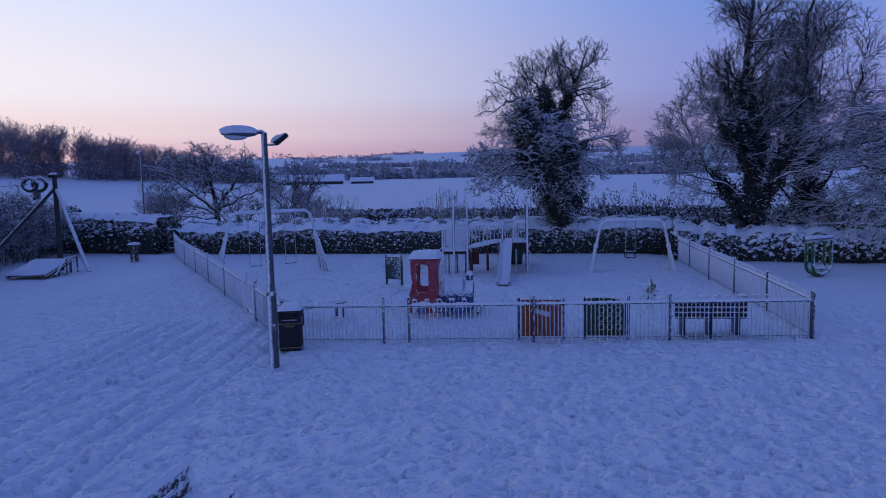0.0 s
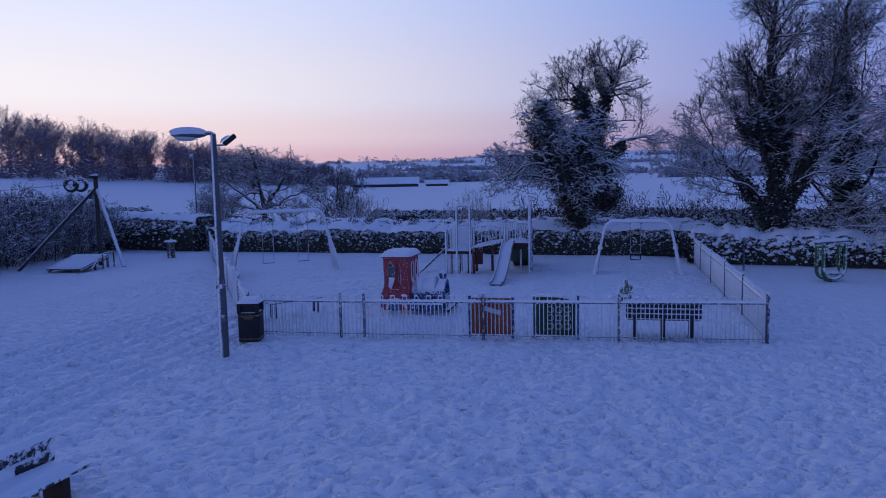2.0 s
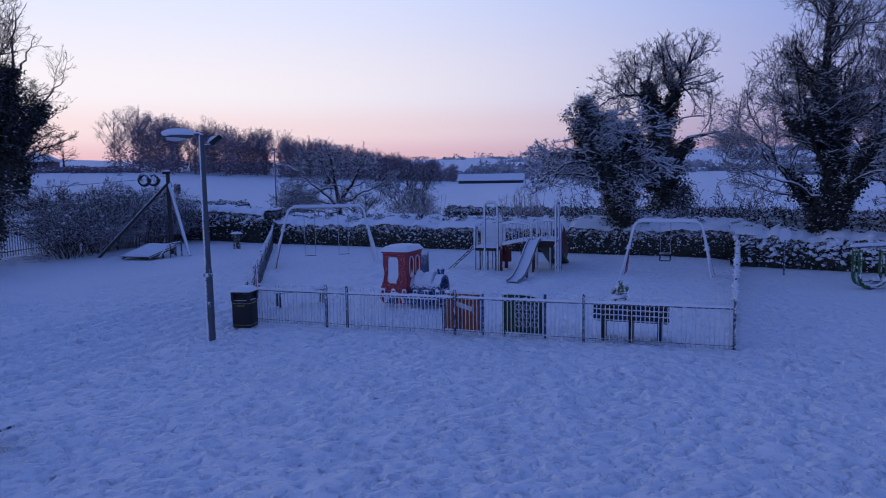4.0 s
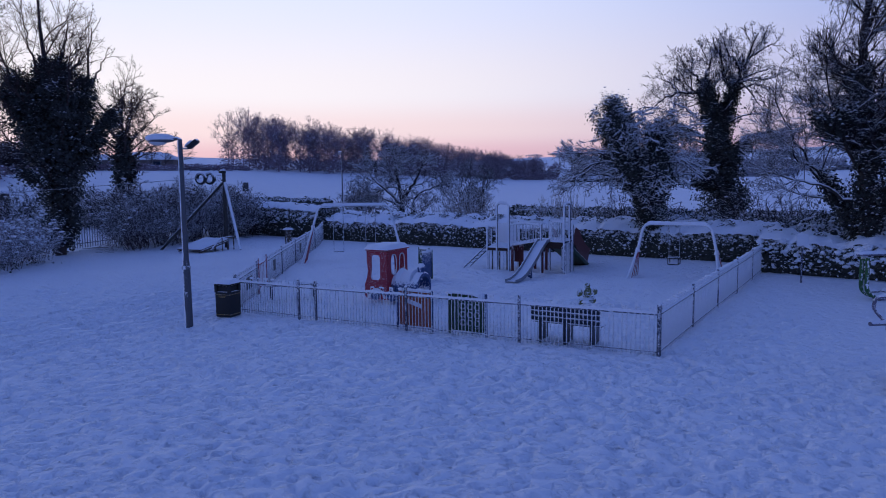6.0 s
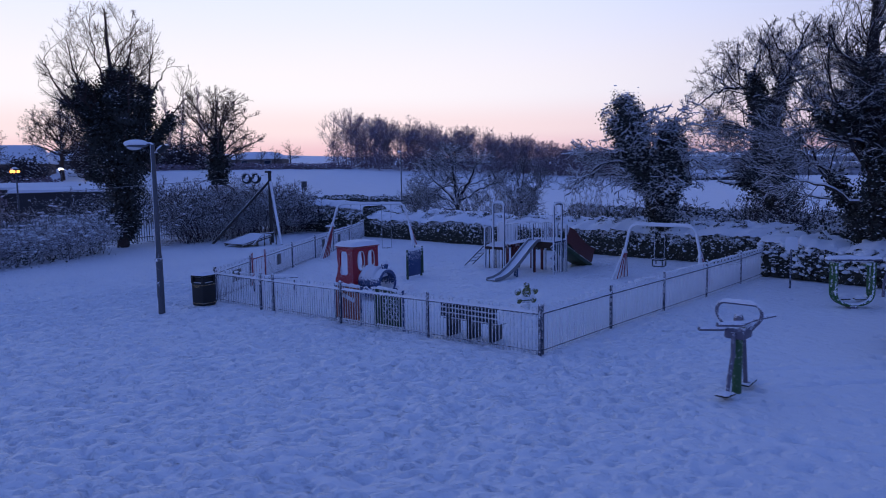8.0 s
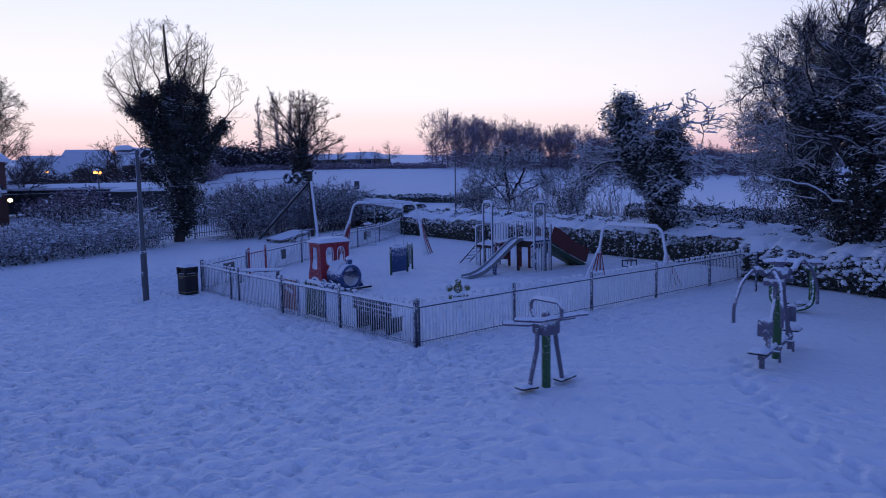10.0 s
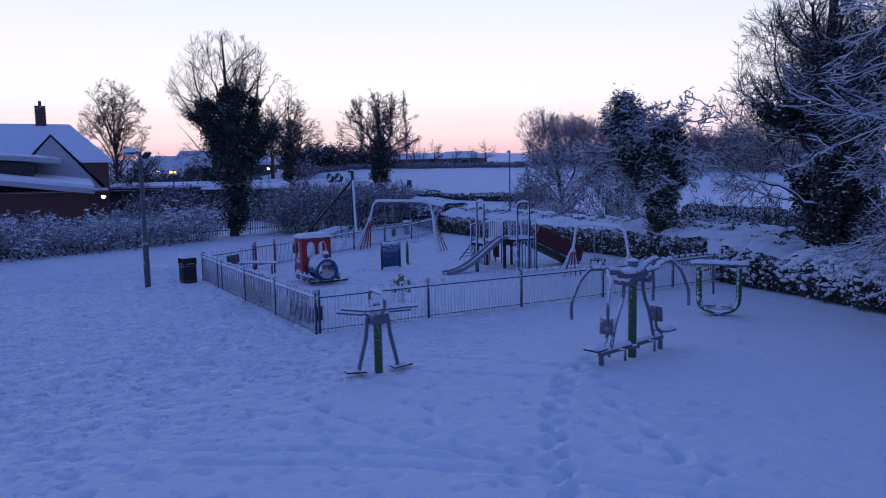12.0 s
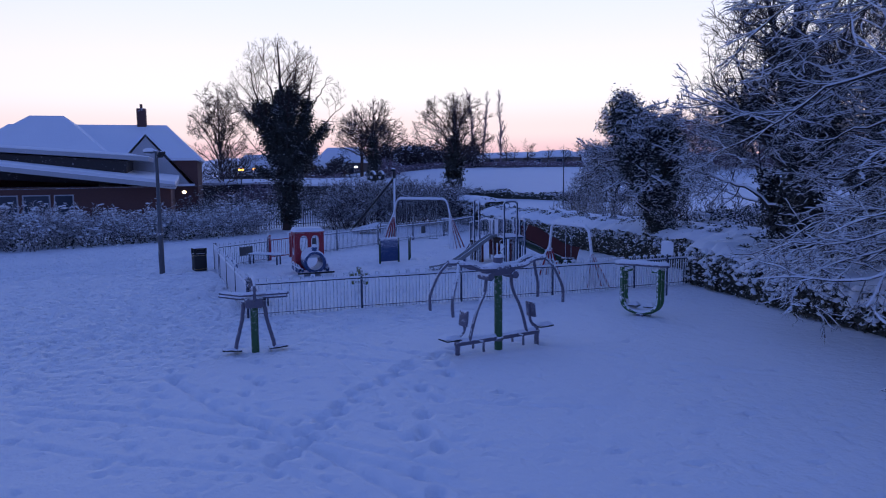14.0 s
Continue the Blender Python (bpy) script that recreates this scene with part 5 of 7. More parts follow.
tagged(under, "bare underbrush at the foot of the wood, coloured pale for haze", "brush", kind="stuff")

spots = []
for k in range(64):
    q = k / 63
    x, y = -97 - 15 * rg.uniform(0, 1), 20 + 46 * q + rg.uniform(-2, 2)
    h = rg.uniform(1.3, 2.9) * (1.25 if rg.random() < 0.3 else 1.0)
    spots.append((x, y, gz(x, y) + h * 0.7, rg.uniform(1.6, 3.0), h))
spots += [(-150 + a, 21 + b, gz(-150, 21) + 2.5, 3.6, 4.4) for a, b in ((0, 0), (-3.5, 4.5), (-2, -5), (-8, 8.5), (-6, 1))]
spots = [p for p in spots if p[0] < -140 or abs((p[0] - 25) * 0.222 + p[1] - 15.0) > 3.0]
C, N = crown_cloud(rg, spots, 560, 0.4)
brush = leaf_mesh("garden_brush", C, N, 0.34, rg, M["brush"], None)
tagged(brush, "dark winter bushes and hedges among the houses", "brush", kind="stuff")

spots = []
for k in range(95):
    d = rg.choice([300, 390, 520, 680, 860, 1080, 1220, 1350, 1500])
    yaw, slant = radians(rg.uniform(-38, 30)), rg.normal(0, 0.35)
    x0, y0 = -math.sin(yaw) * d, math.cos(yaw) * d
    tall = rg.uniform(1.2, 2.4) + d / 420
    for j in range(rg.integers(4, 14)):
        x, y = x0 + j * tall * 1.7, y0 + j * tall * 1.7 * slant
        r = tall * rg.uniform(0.7, 1.2) * (1.7 if rg.random() < 0.12 else 1.0)
        spots.append((x, y, gz(x, y) + r * 0.5, r * 1.2, r * 0.8))
# the pale bush colour imitates haze over the far fields
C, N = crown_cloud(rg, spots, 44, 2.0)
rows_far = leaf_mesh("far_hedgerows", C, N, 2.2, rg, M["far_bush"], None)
tagged(rows_far, "hedgerows and copses over distant fields, haze put into their colour", "hedgerows", kind="stuff")


def dome_tree(name, label, at, seed, h, w, twig="bare_twig", ivy=0, fork=0.28, fine=0.016):
    """A broad field tree with limbs that fan from a low fork into a rounded crown."""
    rg = np.random.default_rng(seed)
    limbs = [([(0, 0, 0), (rg.normal(0, 0.1), 0, h * fork), (rg.normal(0, 0.3), rg.normal(0, 0.3), h * 0.97)], 0.34)]
    for k in range(17):
        a, q = k * 2.4 + rg.uniform(-0.3, 0.3), (k + 0.5) / 17
        top, z0 = h * (0.40 + 0.56 * q), h * (fork + 0.22 * q)
        r = w * max(0.2, 1 - ((top / h - 0.48) / 0.54) ** 2) ** 0.5
        limbs.append(([(0, 0, z0), (math.cos(a) * r * 0.4, math.sin(a) * r * 0.4, z0 + (top - z0) * 0.5), (math.cos(a) * r * 0.8, math.sin(a) * r * 0.8, z0 + (top - z0) * 0.85), (math.cos(a) * r, math.sin(a) * r, top)], 0.13 * rg.uniform(0.7, 1.1)))
    return crown_tree(name, label, at, seed, limbs, [(0, 0, h * 0.62, w, w, h * 0.39, 1)], twig=twig, bark=twig, longest=w * 0.62, dense=0.38, wander=0.15, lift=0.03, angle=46, fine=fine,
                      ivy=[([(0, 0, 0.4), (0, 0, h * fork), (0, 0, h * 0.55)], [0.8, 1.0, 0.3])], tufts=ivy, leaf=0.28, leafage="ivy_dark", snowy=0.0, ball=0.3)


for x, y, sd, h, w, iv in ((-61.0, 47.0, 71, 12.6, 5.6, 130), (-81.0, 41.0, 72, 12.9, 5.4, 60), (-99.0, 43.0, 74, 11.6, 5.6, 0)):
    dome_tree("field_tree", "round-crowned bare tree against the sunset", (x, y), sd, h, w, ivy=iv)
dome_tree("lime_tree", "tall bare upright tree beyond the houses", (-110.0, 19.4), 73, 21.0, 5.8, fork=0.2, fine=0.017)
copse = far_tree("field_tree", "small bare tree among the houses along the lane", (-76.0, 18.5), 75, 5.4, [(12, 0.25, 58, 0.75, 0.08, 0.05), (6, 0.2, 44, 0.5, 0.16, 0.03), (6, 0.12, 44, 0.55, 0.2, 0.02, 0.020)], 0.3, "bare_twig")
tagged(copse, group="trees along the lane")
rl_ = random.Random(4)
for k in range(26):
    q = rl_.uniform(0, 1)
    x, y = -72 - 48 * q + rl_.uniform(-5, 5), 20 + 34 * q + rl_.uniform(-7, 9)
    if abs((x - 25) * 0.218 + y - 15.3) < 4.5:
        continue
    copy_thing(copse, pose(x, y, gz(x, y) - 0.05, 0, 0, rl_.uniform(0, 360)) @ Matrix.Scale(1.0, 4)).scale = [rl_.uniform(0.6, 1.15)] * 3
for k in range(12):
    x, y = -112 - rl_.uniform(0, 16), 52 + 4.4 * k + rl_.uniform(-2, 2)
    copy_thing(copse, pose(x, y, gz(x, y) - 0.05, 0, 0, rl_.uniform(0, 360))).scale = [rl_.uniform(0.45, 0.85)] * 3
for k, (x, y, h) in enumerate(((-141, 80, 17.5), (-142, 83, 17), (-139, 86.5, 17), (-144, 77, 15.5))):
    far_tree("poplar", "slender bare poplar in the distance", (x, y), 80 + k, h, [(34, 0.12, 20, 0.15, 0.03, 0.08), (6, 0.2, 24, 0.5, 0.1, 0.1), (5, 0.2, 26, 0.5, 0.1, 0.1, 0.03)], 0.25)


def roof_house(name, label, at, turn, sx, sy, wall, ridge, hip, wallmat="shade_wall", chimney=None, windows=()):
    """A house with a snowy hipped or gabled roof: sx along the ridge, hip: how far the ridge stops short."""
    ob = thing(name, label, "house", (at[0], at[1], gz(*at) - 0.3), turn)
    part("wall", boxed((sx - 0.8, sy - 0.8, wall), (0, 0, wall / 2)), M[wallmat], ob, smooth=False)
    bm = bmesh.new()
    low = [bm.verts.new((a * sx / 2, b * sy / 2, wall)) for a, b in ((-1, -1), (1, -1), (1, 1), (-1, 1))]
    eave = [bm.verts.new((a * sx / 2, b * sy / 2, wall + 0.25)) for a, b in ((-1, -1), (1, -1), (1, 1), (-1, 1))]
    r = [bm.verts.new((a * (sx / 2 - hip), 0, ridge)) for a in (-1, 1)]
    for a, b in ((0, 1), (1, 2), (2, 3), (3, 0)):
        bm.faces.new((low[a], low[b], eave[b], eave[a]))
    bm.faces.new(low[::-1])
    bm.faces.new((eave[0], eave[1], r[1], r[0]))
    bm.faces.new((eave[2], eave[3], r[0], r[1]))
    if hip:
        bm.faces.new((eave[1], eave[2], r[1]))
        bm.faces.new((eave[3], eave[0], r[0]))
    else:
        for a in (-1, 1):
            g_ = bmesh.new()
            for x_ in (a * (sx / 2 - 0.25), a * (sx / 2 - 0.45)):
                for y_, z_ in ((-sy / 2 + 0.3, wall), (sy / 2 - 0.3, wall), (0, ridge - 0.25)):
                    g_.verts.new((x_, y_, z_))
            bmesh.ops.convex_hull(g_, input=g_.verts)
            part("gable", g_, M["fascia"], ob, smooth=False)
    bmesh.ops.recalc_face_normals(bm, faces=bm.faces)
    part("roof", bm, M["snow"], ob, "snow-covered pitched roof", smooth=False)
    if chimney is not None:
        st = part("chimney", boxed((1.0, 0.8, 2.4), (chimney, 0, ridge + 0.7), bevel=0.03), M["brick"], ob, "dark brick chimney stack")
        part("chimney_pot", lathe([(0.16, 0), (0.14, 0.45), (0.18, 0.5)], 10, at=(chimney, 0, ridge + 1.9)), M["brick"], st)
    for x, z, w, h in windows:
        wd = part("window", boxed((w + 0.16, 0.1, h + 0.16), (x, -sy / 2 + 0.38, z)), M["fascia"], ob, smooth=False)
        part("pane", boxed((w, 0.06, h), (x, -sy / 2 + 0.32, z)), M["glass"], wd, smooth=False)
    return ob


# the community building and the house behind it
hall = thing("hall", "low brick hall with a snowy mono-pitch roof", "hall", (-45.0, 2.0, 0), 0)
part("wall", boxed((12, 24.0, 3.3), (-6.6, -0.6, 1.6)), M["brick"], hall, "red brick wall", smooth=False)


def sloped_slab(lo, hi, material, name):
    bm = bmesh.new()
    for y, z in ((-16, 6.5), (11.9, 2.95)):
        for x, dz in ((1.2, 0.0), (-14, 0.8)):
            for t in (lo, hi):
                bm.verts.new((x, y, z + dz + t))
    bmesh.ops.convex_hull(bm, input=bm.verts)
    return part(name, bm, M[material], hall, smooth=False)


sloped_slab(0, 0.42, "fascia", "roof")
sloped_slab(0.424, 0.70, "snow", "snow")
part("clerestory", boxed((8.4, 24, 2.4), (-8.0, -4.6, 5.3), (-4, 0, 0)), M["dark_wall"], hall, "dark glazed clerestory box", smooth=False)
part("clerestory_roof", boxed((10.0, 26.0, 0.45), (-8.0, -3.5, 6.75), (-4, 0, 0), 0.05), M["fascia"], hall, smooth=False)
part("snow", snow_pad(10.0, 26.0, 0.25, (0, 0, 0), 0, 6, 14), M["snow"], hall).matrix_basis = pose(-8.0, -3.48, 6.98, -4, 0, 0)
for k, (y, w) in enumerate(((-8.5, 1.6), (-6.4, 1.6), (-2.2, 1.7), (0.2, 2.0), (2.4, 1.4))):
    wd = part("window", boxed((0.12, w + 0.2, 2.0), (-0.56, y, 1.6)), M["fascia"], hall, smooth=False)
    part("pane", boxed((0.08, w, 1.8), (-0.50, y, 1.6)), M["glass"], wd, smooth=False)
part("wall_lamp", lathe([(0.05, 0), (0.16, 0.08), (0.16, 0.22), (0.05, 0.3)], 12, at=(-0.3, 12.6, 2.5)), M["lamp_white"], hall, "lit round wall lamp")
roof_house("house", "two-storey house with snowy hipped roof and brick chimney", (-65.6, 4.2), -92, 24.4, 14, 6.2, 10.5, 3.9, "brick", chimney=-5.6)
roof_house("house", "house wing with snowy hipped roof", (-63.6, 0.2), -92, 15, 15, 6.2, 11.3, 5.8, "brick")
roof_house("house_wing", "gabled front wing with snow on its steep roof", (-60.0, 10.6), 2, 9, 9.4, 3.4, 8.9, 0.0, "brick")
for k, (x, y, turn, sx, sy, wl_, rd) in enumerate(((-117, 34, 70, 12, 9, 6.0, 9.8), (-122, 44, 60, 12, 9, 6.0, 9.4), (-134, 99, 40, 14, 9, 5.0, 8.0),
                                                   (-142, 90, 40, 13, 9, 5.0, 7.8), (-150, 62, 60, 12, 9, 5.0, 8.6), (-140, 102, 40, 13, 9, 5.0, 8.4), (-118, 27, 75, 11, 9, 5.5, 9.4), (-160, 74, 50, 14, 9, 5, 8.4))):
    roof_house("house", "distant house with a snow-covered roof", (x, y), turn, sx * 0.9, sy * 0.75, max(2.0, wl_ - 1.6 - 0.4 * gz(x, y)), rd - 1.3 - 0.5 * gz(x, y), 2.0, windows=((-3, 1.3, 1.2, 0.8), (2.5, 1.3, 1.6, 0.8)))
roof_house("house", "long bungalow with a broad snowy roof beyond the lane", (-118.5, 58.1), 68, 8.5, 6.0, 7.0 - gz(-118.5, 58.1), 10.3 - gz(-118.5, 58.1), 1.2)
barn = roof_house("barn", "long low farm barn with a snowy roof", (-73, 208), 17, 20.4, 8, 1.1, 3.2, 0.0, "dark_wall")
roof_house("shed", "small farm shed with a snowy roof", (-58, 212), 17, 7.5, 5, 0.9, 2.2, 0.0, "dark_wall")
roof_house("store", "dark flat-roofed store beyond the lane", (-72, 27), 70, 22, 6, 2.6, 3.3, 1.0, "dark_wall")
roof_house("store", "low dark store with snow on its roof", (-60, 30), 60, 9, 4, 2.4, 2.9, 0.6, "dark_wall")


# ---- palisade fence behind the scrub ----
pal = tagged(new("palisade_fence"), "galvanised palisade fence behind the frosty scrub", "fence")
pale_bm = boxed((0.06, 0.02, 1.75), (0, 0, 0.98), bevel=0.006)
box(pale_bm, (0.045, 0.018, 0.09), (0, 0, 1.86), (0, 45, 0))
pale = part("pale", pale_bm, M["galv"], pal, smooth=False)
A, B = Vector((-21.5, 0.0, 0)), Vector((-32.0, 31.5, 0))
d = (B - A).normalized()
ang = math.degrees(math.atan2(d.y, d.x))
n = int((B - A).length / 0.2)
for k in range(n):
    p = A + d * (0.2 * k)
    ob = pale if k == 0 else pale.copy()
    if k:
        scene.collection.objects.link(ob)
    ob.matrix_basis = pose(p.x, p.y, gz(p.x, p.y), 0, 0, ang)
for k in range(12):
    p, q = A + d * (2.75 * k), A + d * (2.75 * (k + 1))
    part("post", boxed((0.08, 0.08, 1.9), (0, 0, 0)), M["galv"], pal).matrix_basis = pose(p.x + 0.07, p.y + 0.03, 0.95, 0, 0, ang)
    for z in (0.4, 1.5):
        part("rail", boxed((2.7, 0.04, 0.05)), M["galv"], pal).matrix_basis = pose((p.x + q.x) / 2 + 0.04, (p.y + q.y) / 2 + 0.015, z, 0, 0, ang)


# ---- bow-top fence round the playground ----
FR, FL, BL, BR = Vector((5.61, 17.42, 0)), Vector((-7.45, 16.70, 0)), Vector((-20.3, 34.3, 0)), Vector((4.98, 33.6, 0))
bow_line = rounded([(-0.052, 0, 0.0), (-0.052, 0, 1.10), (0.052, 0, 1.10), (0.052, 0, 0.0)], 0.056, 4)


def bar_mesh(name, line, material):
    bm, me = tubed(line, 0.0165 if material == "plastered_bar" else 0.012, 6), bpy.data.meshes.new(name)
    bm.to_mesh(me)
    bm.free()
    me.materials.append(M[material])
    me.polygons.foreach_set("use_smooth", [True] * len(me.polygons))
    return me


BARS = {k: (bar_mesh("bow_bar", bow_line, k), bar_mesh("plain_bar", [(0, 0, 0), (0, 0, 0.94)], k)) for k in ("navy_bar", "plastered_bar")}


def bow_fence(label, a, b, stations, skip=(), paint="navy_bar"):
    """Posts at the given distances from a towards b, rails between them, hooped bars every 0.305 m."""
    d = (b - a).normalized()
    ang = math.degrees(math.atan2(d.y, d.x))
    ob = tagged(new("bow_top_fence"), label, "fence", "fences round the playground")
    for s in stations:
        p = a + d * s
        z = gz(p.x, p.y)
        po = part("post", boxed((0.06, 0.06, 1.22), (0, 0, 0.55), bevel=0.006), M["navy"], ob)
        po.matrix_basis = pose(p.x, p.y, z, 0, 0, ang)
        part("snow", snow_pad(0.075, 0.075, 0.05, (0, 0, 1.16), 0, 1, 3), M["snow"], po)
    for s0, s1 in zip(stations, stations[1:]):
        if (s0, s1) in skip:
            continue
        p, q = a + d * s0, a + d * s1
        zp, zq = gz(p.x, p.y), gz(q.x, q.y)
        m = (p + q) / 2
        tilt = -math.degrees(math.atan2(zq - zp, s1 - s0))
        for h in (0.09, 0.93):
            ra = part("rail", boxed((s1 - s0 - 0.06, 0.035, 0.018 if h < 0.5 else 0.035)), M["navy"], ob)
            ra.matrix_basis = pose(m.x, m.y, (zp + zq) / 2 + h, 0, tilt, ang)
        side = Vector((-d.y, d.x, 0))
        sn = part("snow", snow_ridge([(p + d * 0.04).to_tuple()[:2] + (zp + 0.945,), (q - d * 0.04).to_tuple()[:2] + (zq + 0.945,)], 0.08, 0.065, 6, int(s0 * 10), 0.1), M["snow"], ob)
        n = max(1, round((s1 - s0) / 0.305))
        gap = (s1 - s0) / n
        tops = [a + d * (s0 + gap * (k + 0.5)) for k in range(n)]
        rb = np.random.default_rng(int(s0 * 100) + 7)
        snow_blobs(rb, np.array([(c.x, c.y, gz(c.x, c.y) + 1.10) for c in tops]), rb.uniform(0.04, 0.068, n) * (1.25 if paint == "plastered_bar" else 1.0), ob, "bow_snow", "small cap of snow on each hoop")
        for k in range(n):
            c = a + d * (s0 + gap * (k + 0.5))
            bar = link_mesh("bow_bar", BARS[paint][0], ob)
            bar.matrix_basis = pose(c.x, c.y, gz(c.x, c.y), 0, 0, ang)
            if k < n - 1:
                c = a + d * (s0 + gap * (k + 1))
                bar = link_mesh("plain_bar", BARS[paint][1], ob)
                bar.matrix_basis = pose(c.x, c.y, gz(c.x, c.y), 0, 0, ang)
    return ob


fl = (FL - FR).length
bow_fence("navy bow-top metal fence with snow lying along its rail", FR, FL, [0, 3.35, 6.66, 9.80, 10.45, fl])
rl = (BR - FR).length
bow_fence("navy bow-top fence crusted with blown snow", FR, BR, [0.10, 3.30, 6.50, 9.75, 12.95, rl], paint="plastered_bar")
ll = (BL - FL).length
bow_fence("bow-top fence with red gate running to the hedge", FL, BL, [0.10, 3.1, 4.6, 7.9, 11.3, 14.6, 17.9, ll], skip=((3.1, 4.6),))

# the red gate in the west side
d = (BL - FL).normalized()
ang = math.degrees(math.atan2(d.y, d.x))
p = FL + d * 3.85
gate = thing("gate", "red and white tubular playground gate between red posts", "gate", (p.x, p.y, gz(p.x, p.y)), ang)
for x in (-0.66, 0.66):
    po = part("gate_post", boxed((0.14, 0.14, 1.3), (x, 0, 0.6), bevel=0.012), M["red"], gate)
    part("snow", snow_pad(0.16, 0.16, 0.06, (x, 0, 1.25), 0, 2, 3), M["snow"], po)
for z in (0.16, 0.98):
    part("rail", boxed((1.16, 0.05, 0.05), (0, 0, z), bevel=0.006), M["red"], gate)
for k in range(9):
    part("bar", tubed([(-0.5 + k * 0.125, 0, 0.16), (-0.5 + k * 0.125, 0, 0.98)], 0.014, 6), M["red"] if k % 2 else M["white_paint"], gate)


M["sign_face"] = frosted("dull_sign_face", (0.05, 0.055, 0.065), (0.08, 0.08, 0.085), 0.5, 0.0, 0.4, 0.1, 12)


def sign_on_fence(s, z, w, h, label):
    p = FL + d * s + Vector((d.y, -d.x, 0)) * 0.05
    ob = thing("sign", label, "sign", (p.x, p.y, gz(p.x, p.y) + z), ang, "signs on the fence")
    part("board", boxed((w, 0.015, h), bevel=0.004), M["sign_face"], ob)
    for a in (-1, 1):
        part("bolt", lathe([(0.012, 0), (0.012, 0.02)], 8, at=(a * w * 0.4, 0, h * 0.42)), M["galv"], ob)
    return ob


sign_on_fence(1.75, 0.62, 0.75, 0.42, "dark rectangular sign fixed to the fence bars")
sign_on_fence(6.1, 0.62, 0.42, 0.45, "small dark square sign on the fence")
sign_on_fence(12.6, 0.60, 0.42, 0.48, "small dark square sign on the fence")
sign_on_fence(15.6, 0.60, 0.42, 0.48, "small dark square sign on the fence")


# ---- front fence: play panels, bench ----
fd = (FR - FL).normalized()
fang = math.degrees(math.atan2(fd.y, fd.x))


def on_front(x, off):
    p = FL + fd * ((x - FL.x) / fd.x) + Vector((-fd.y, fd.x, 0)) * off
    return (p.x, p.y, gz(p.x, p.y))


pan = thing("activity_board", "orange play panel with a white slotted window and blue posts", "play panel", on_front(-0.86, 0.14), fang)
part("board", plate([(-0.50, 0.1), (0.50, 0.1), (0.50, 1.02), (0.30, 1.05), (-0.44, 1.05), (-0.50, 1.0)], [[(-0.26, 0.72), (0.24, 0.58), (0.26, 0.70), (-0.22, 0.84)]], 0.03), M["orange"], pan)
for x in (-0.55, 0.55):
    part("post", tubed([(x, 0, 0), (x, 0, 1.08)], 0.035, 10), M["blue"], pan)
part("window", boxed((0.52, 0.012, 0.3), (0, 0.03, 0.70), (0, 8, 0), 0.004), M["white_paint"], pan, "white board seen through the slot")
part("lower_strip", boxed((0.6, 0.012, 0.08), (0, -0.024, 0.94), (0, 3, 0), 0.004), M["red_board"], pan)
part("snow", snow_ridge([(-0.46, 0, 1.03), (0.46, 0, 1.03)], 0.1, 0.09, 6, 4, 0.08), M["snow"], pan)

pan = thing("activity_board", "dark green play panel with white rings and a blue post", "play panel", on_front(0.75, 0.14), fang)
part("board", plate([(-0.48, 0.1), (0.48, 0.1), (0.48, 0.98), (0.2, 1.04), (-0.48, 1.06)], (), 0.03), M["dark_green"], pan)
for j in range(3):
    for i in range(3):
        ring = [(0.075 * math.cos(a), 0, 0.075 * math.sin(a)) for a in (2 * math.pi * k / 16 for k in range(17))]
        part("ring", tubed([(x - 0.13 + i * 0.21, -0.025, z + 0.32 + j * 0.21) for x, y, z in ring], 0.013, 6, False), M["galv"], pan)
for x, mt in ((-0.52, "dark_green"), (0.54, "blue")):
    part("post", tubed([(x, 0, 0), (x, 0, 1.1)], 0.035, 10), M[mt], pan)
part("snow", snow_ridge([(-0.46, 0, 1.06), (0.1, 0, 1.05), (0.5, 0, 0.98)], 0.1, 0.08, 6, 5, 0.08), M["snow"], pan)

bench = thing("bench", "dark slatted bench with a broad back, snow on it", "bench", on_front(3.32, 0.32), fang)
for z in (0.56, 0.69, 0.82):
    part("back_slat", boxed((1.76, 0.035, 0.112), (0.0, 0.0, z), bevel=0.008), M["bench_navy"], bench)
    part("snow", snow_ridge([(-0.86, 0.0, z + 0.055), (0.86, 0.0, z + 0.055)], 0.045, 0.016, 5, 8, 0.12), M["snow"], bench)
for k in range(5):
    part("seat_slat", boxed((1.72, 0.06, 0.025), (0, 0.1 + k * 0.085, 0.45), bevel=0.006), M["bench_navy"], bench)
for x in (-0.66, 0.0, 0.66):
    part("leg", boxed((0.09, 0.09, 0.92), (x, 0.03, 0.42), bevel=0.01), M["bench_navy"], bench)
    part("side_panel", boxed((0.07, 0.40, 0.43), (x, 0.28, 0.215), bevel=0.01), M["bench_navy"], bench)
part("snow", snow_pad(1.72, 0.42, 0.07, (0, 0.27, 0.465), 0, 7, 10), M["snow"], bench)
part("snow", snow_ridge([(-0.86, 0.0, 0.9), (0.86, 0.0, 0.9)], 0.05, 0.05, 6, 8, 0.1), M["snow"], bench)

bench = thing("bench", "low slatted bench beside the west fence under snow", "bench", (-7.2, 18.9, 0), 54)
for k in range(4):
    part("seat_slat", boxed((1.7, 0.08, 0.03), (0, -0.15 + k * 0.1, 0.45), bevel=0.006), M["navy"], bench)
for x in (-0.7, 0.7):
    for y in (-0.15, 0.15):
        part("leg", boxed((0.06, 0.06, 0.44), (x, y, 0.22), bevel=0.008), M["navy"], bench)
part("snow", snow_pad(1.7, 0.4, 0.08, (0, 0, 0.465), 0, 9, 9), M["snow"], bench)


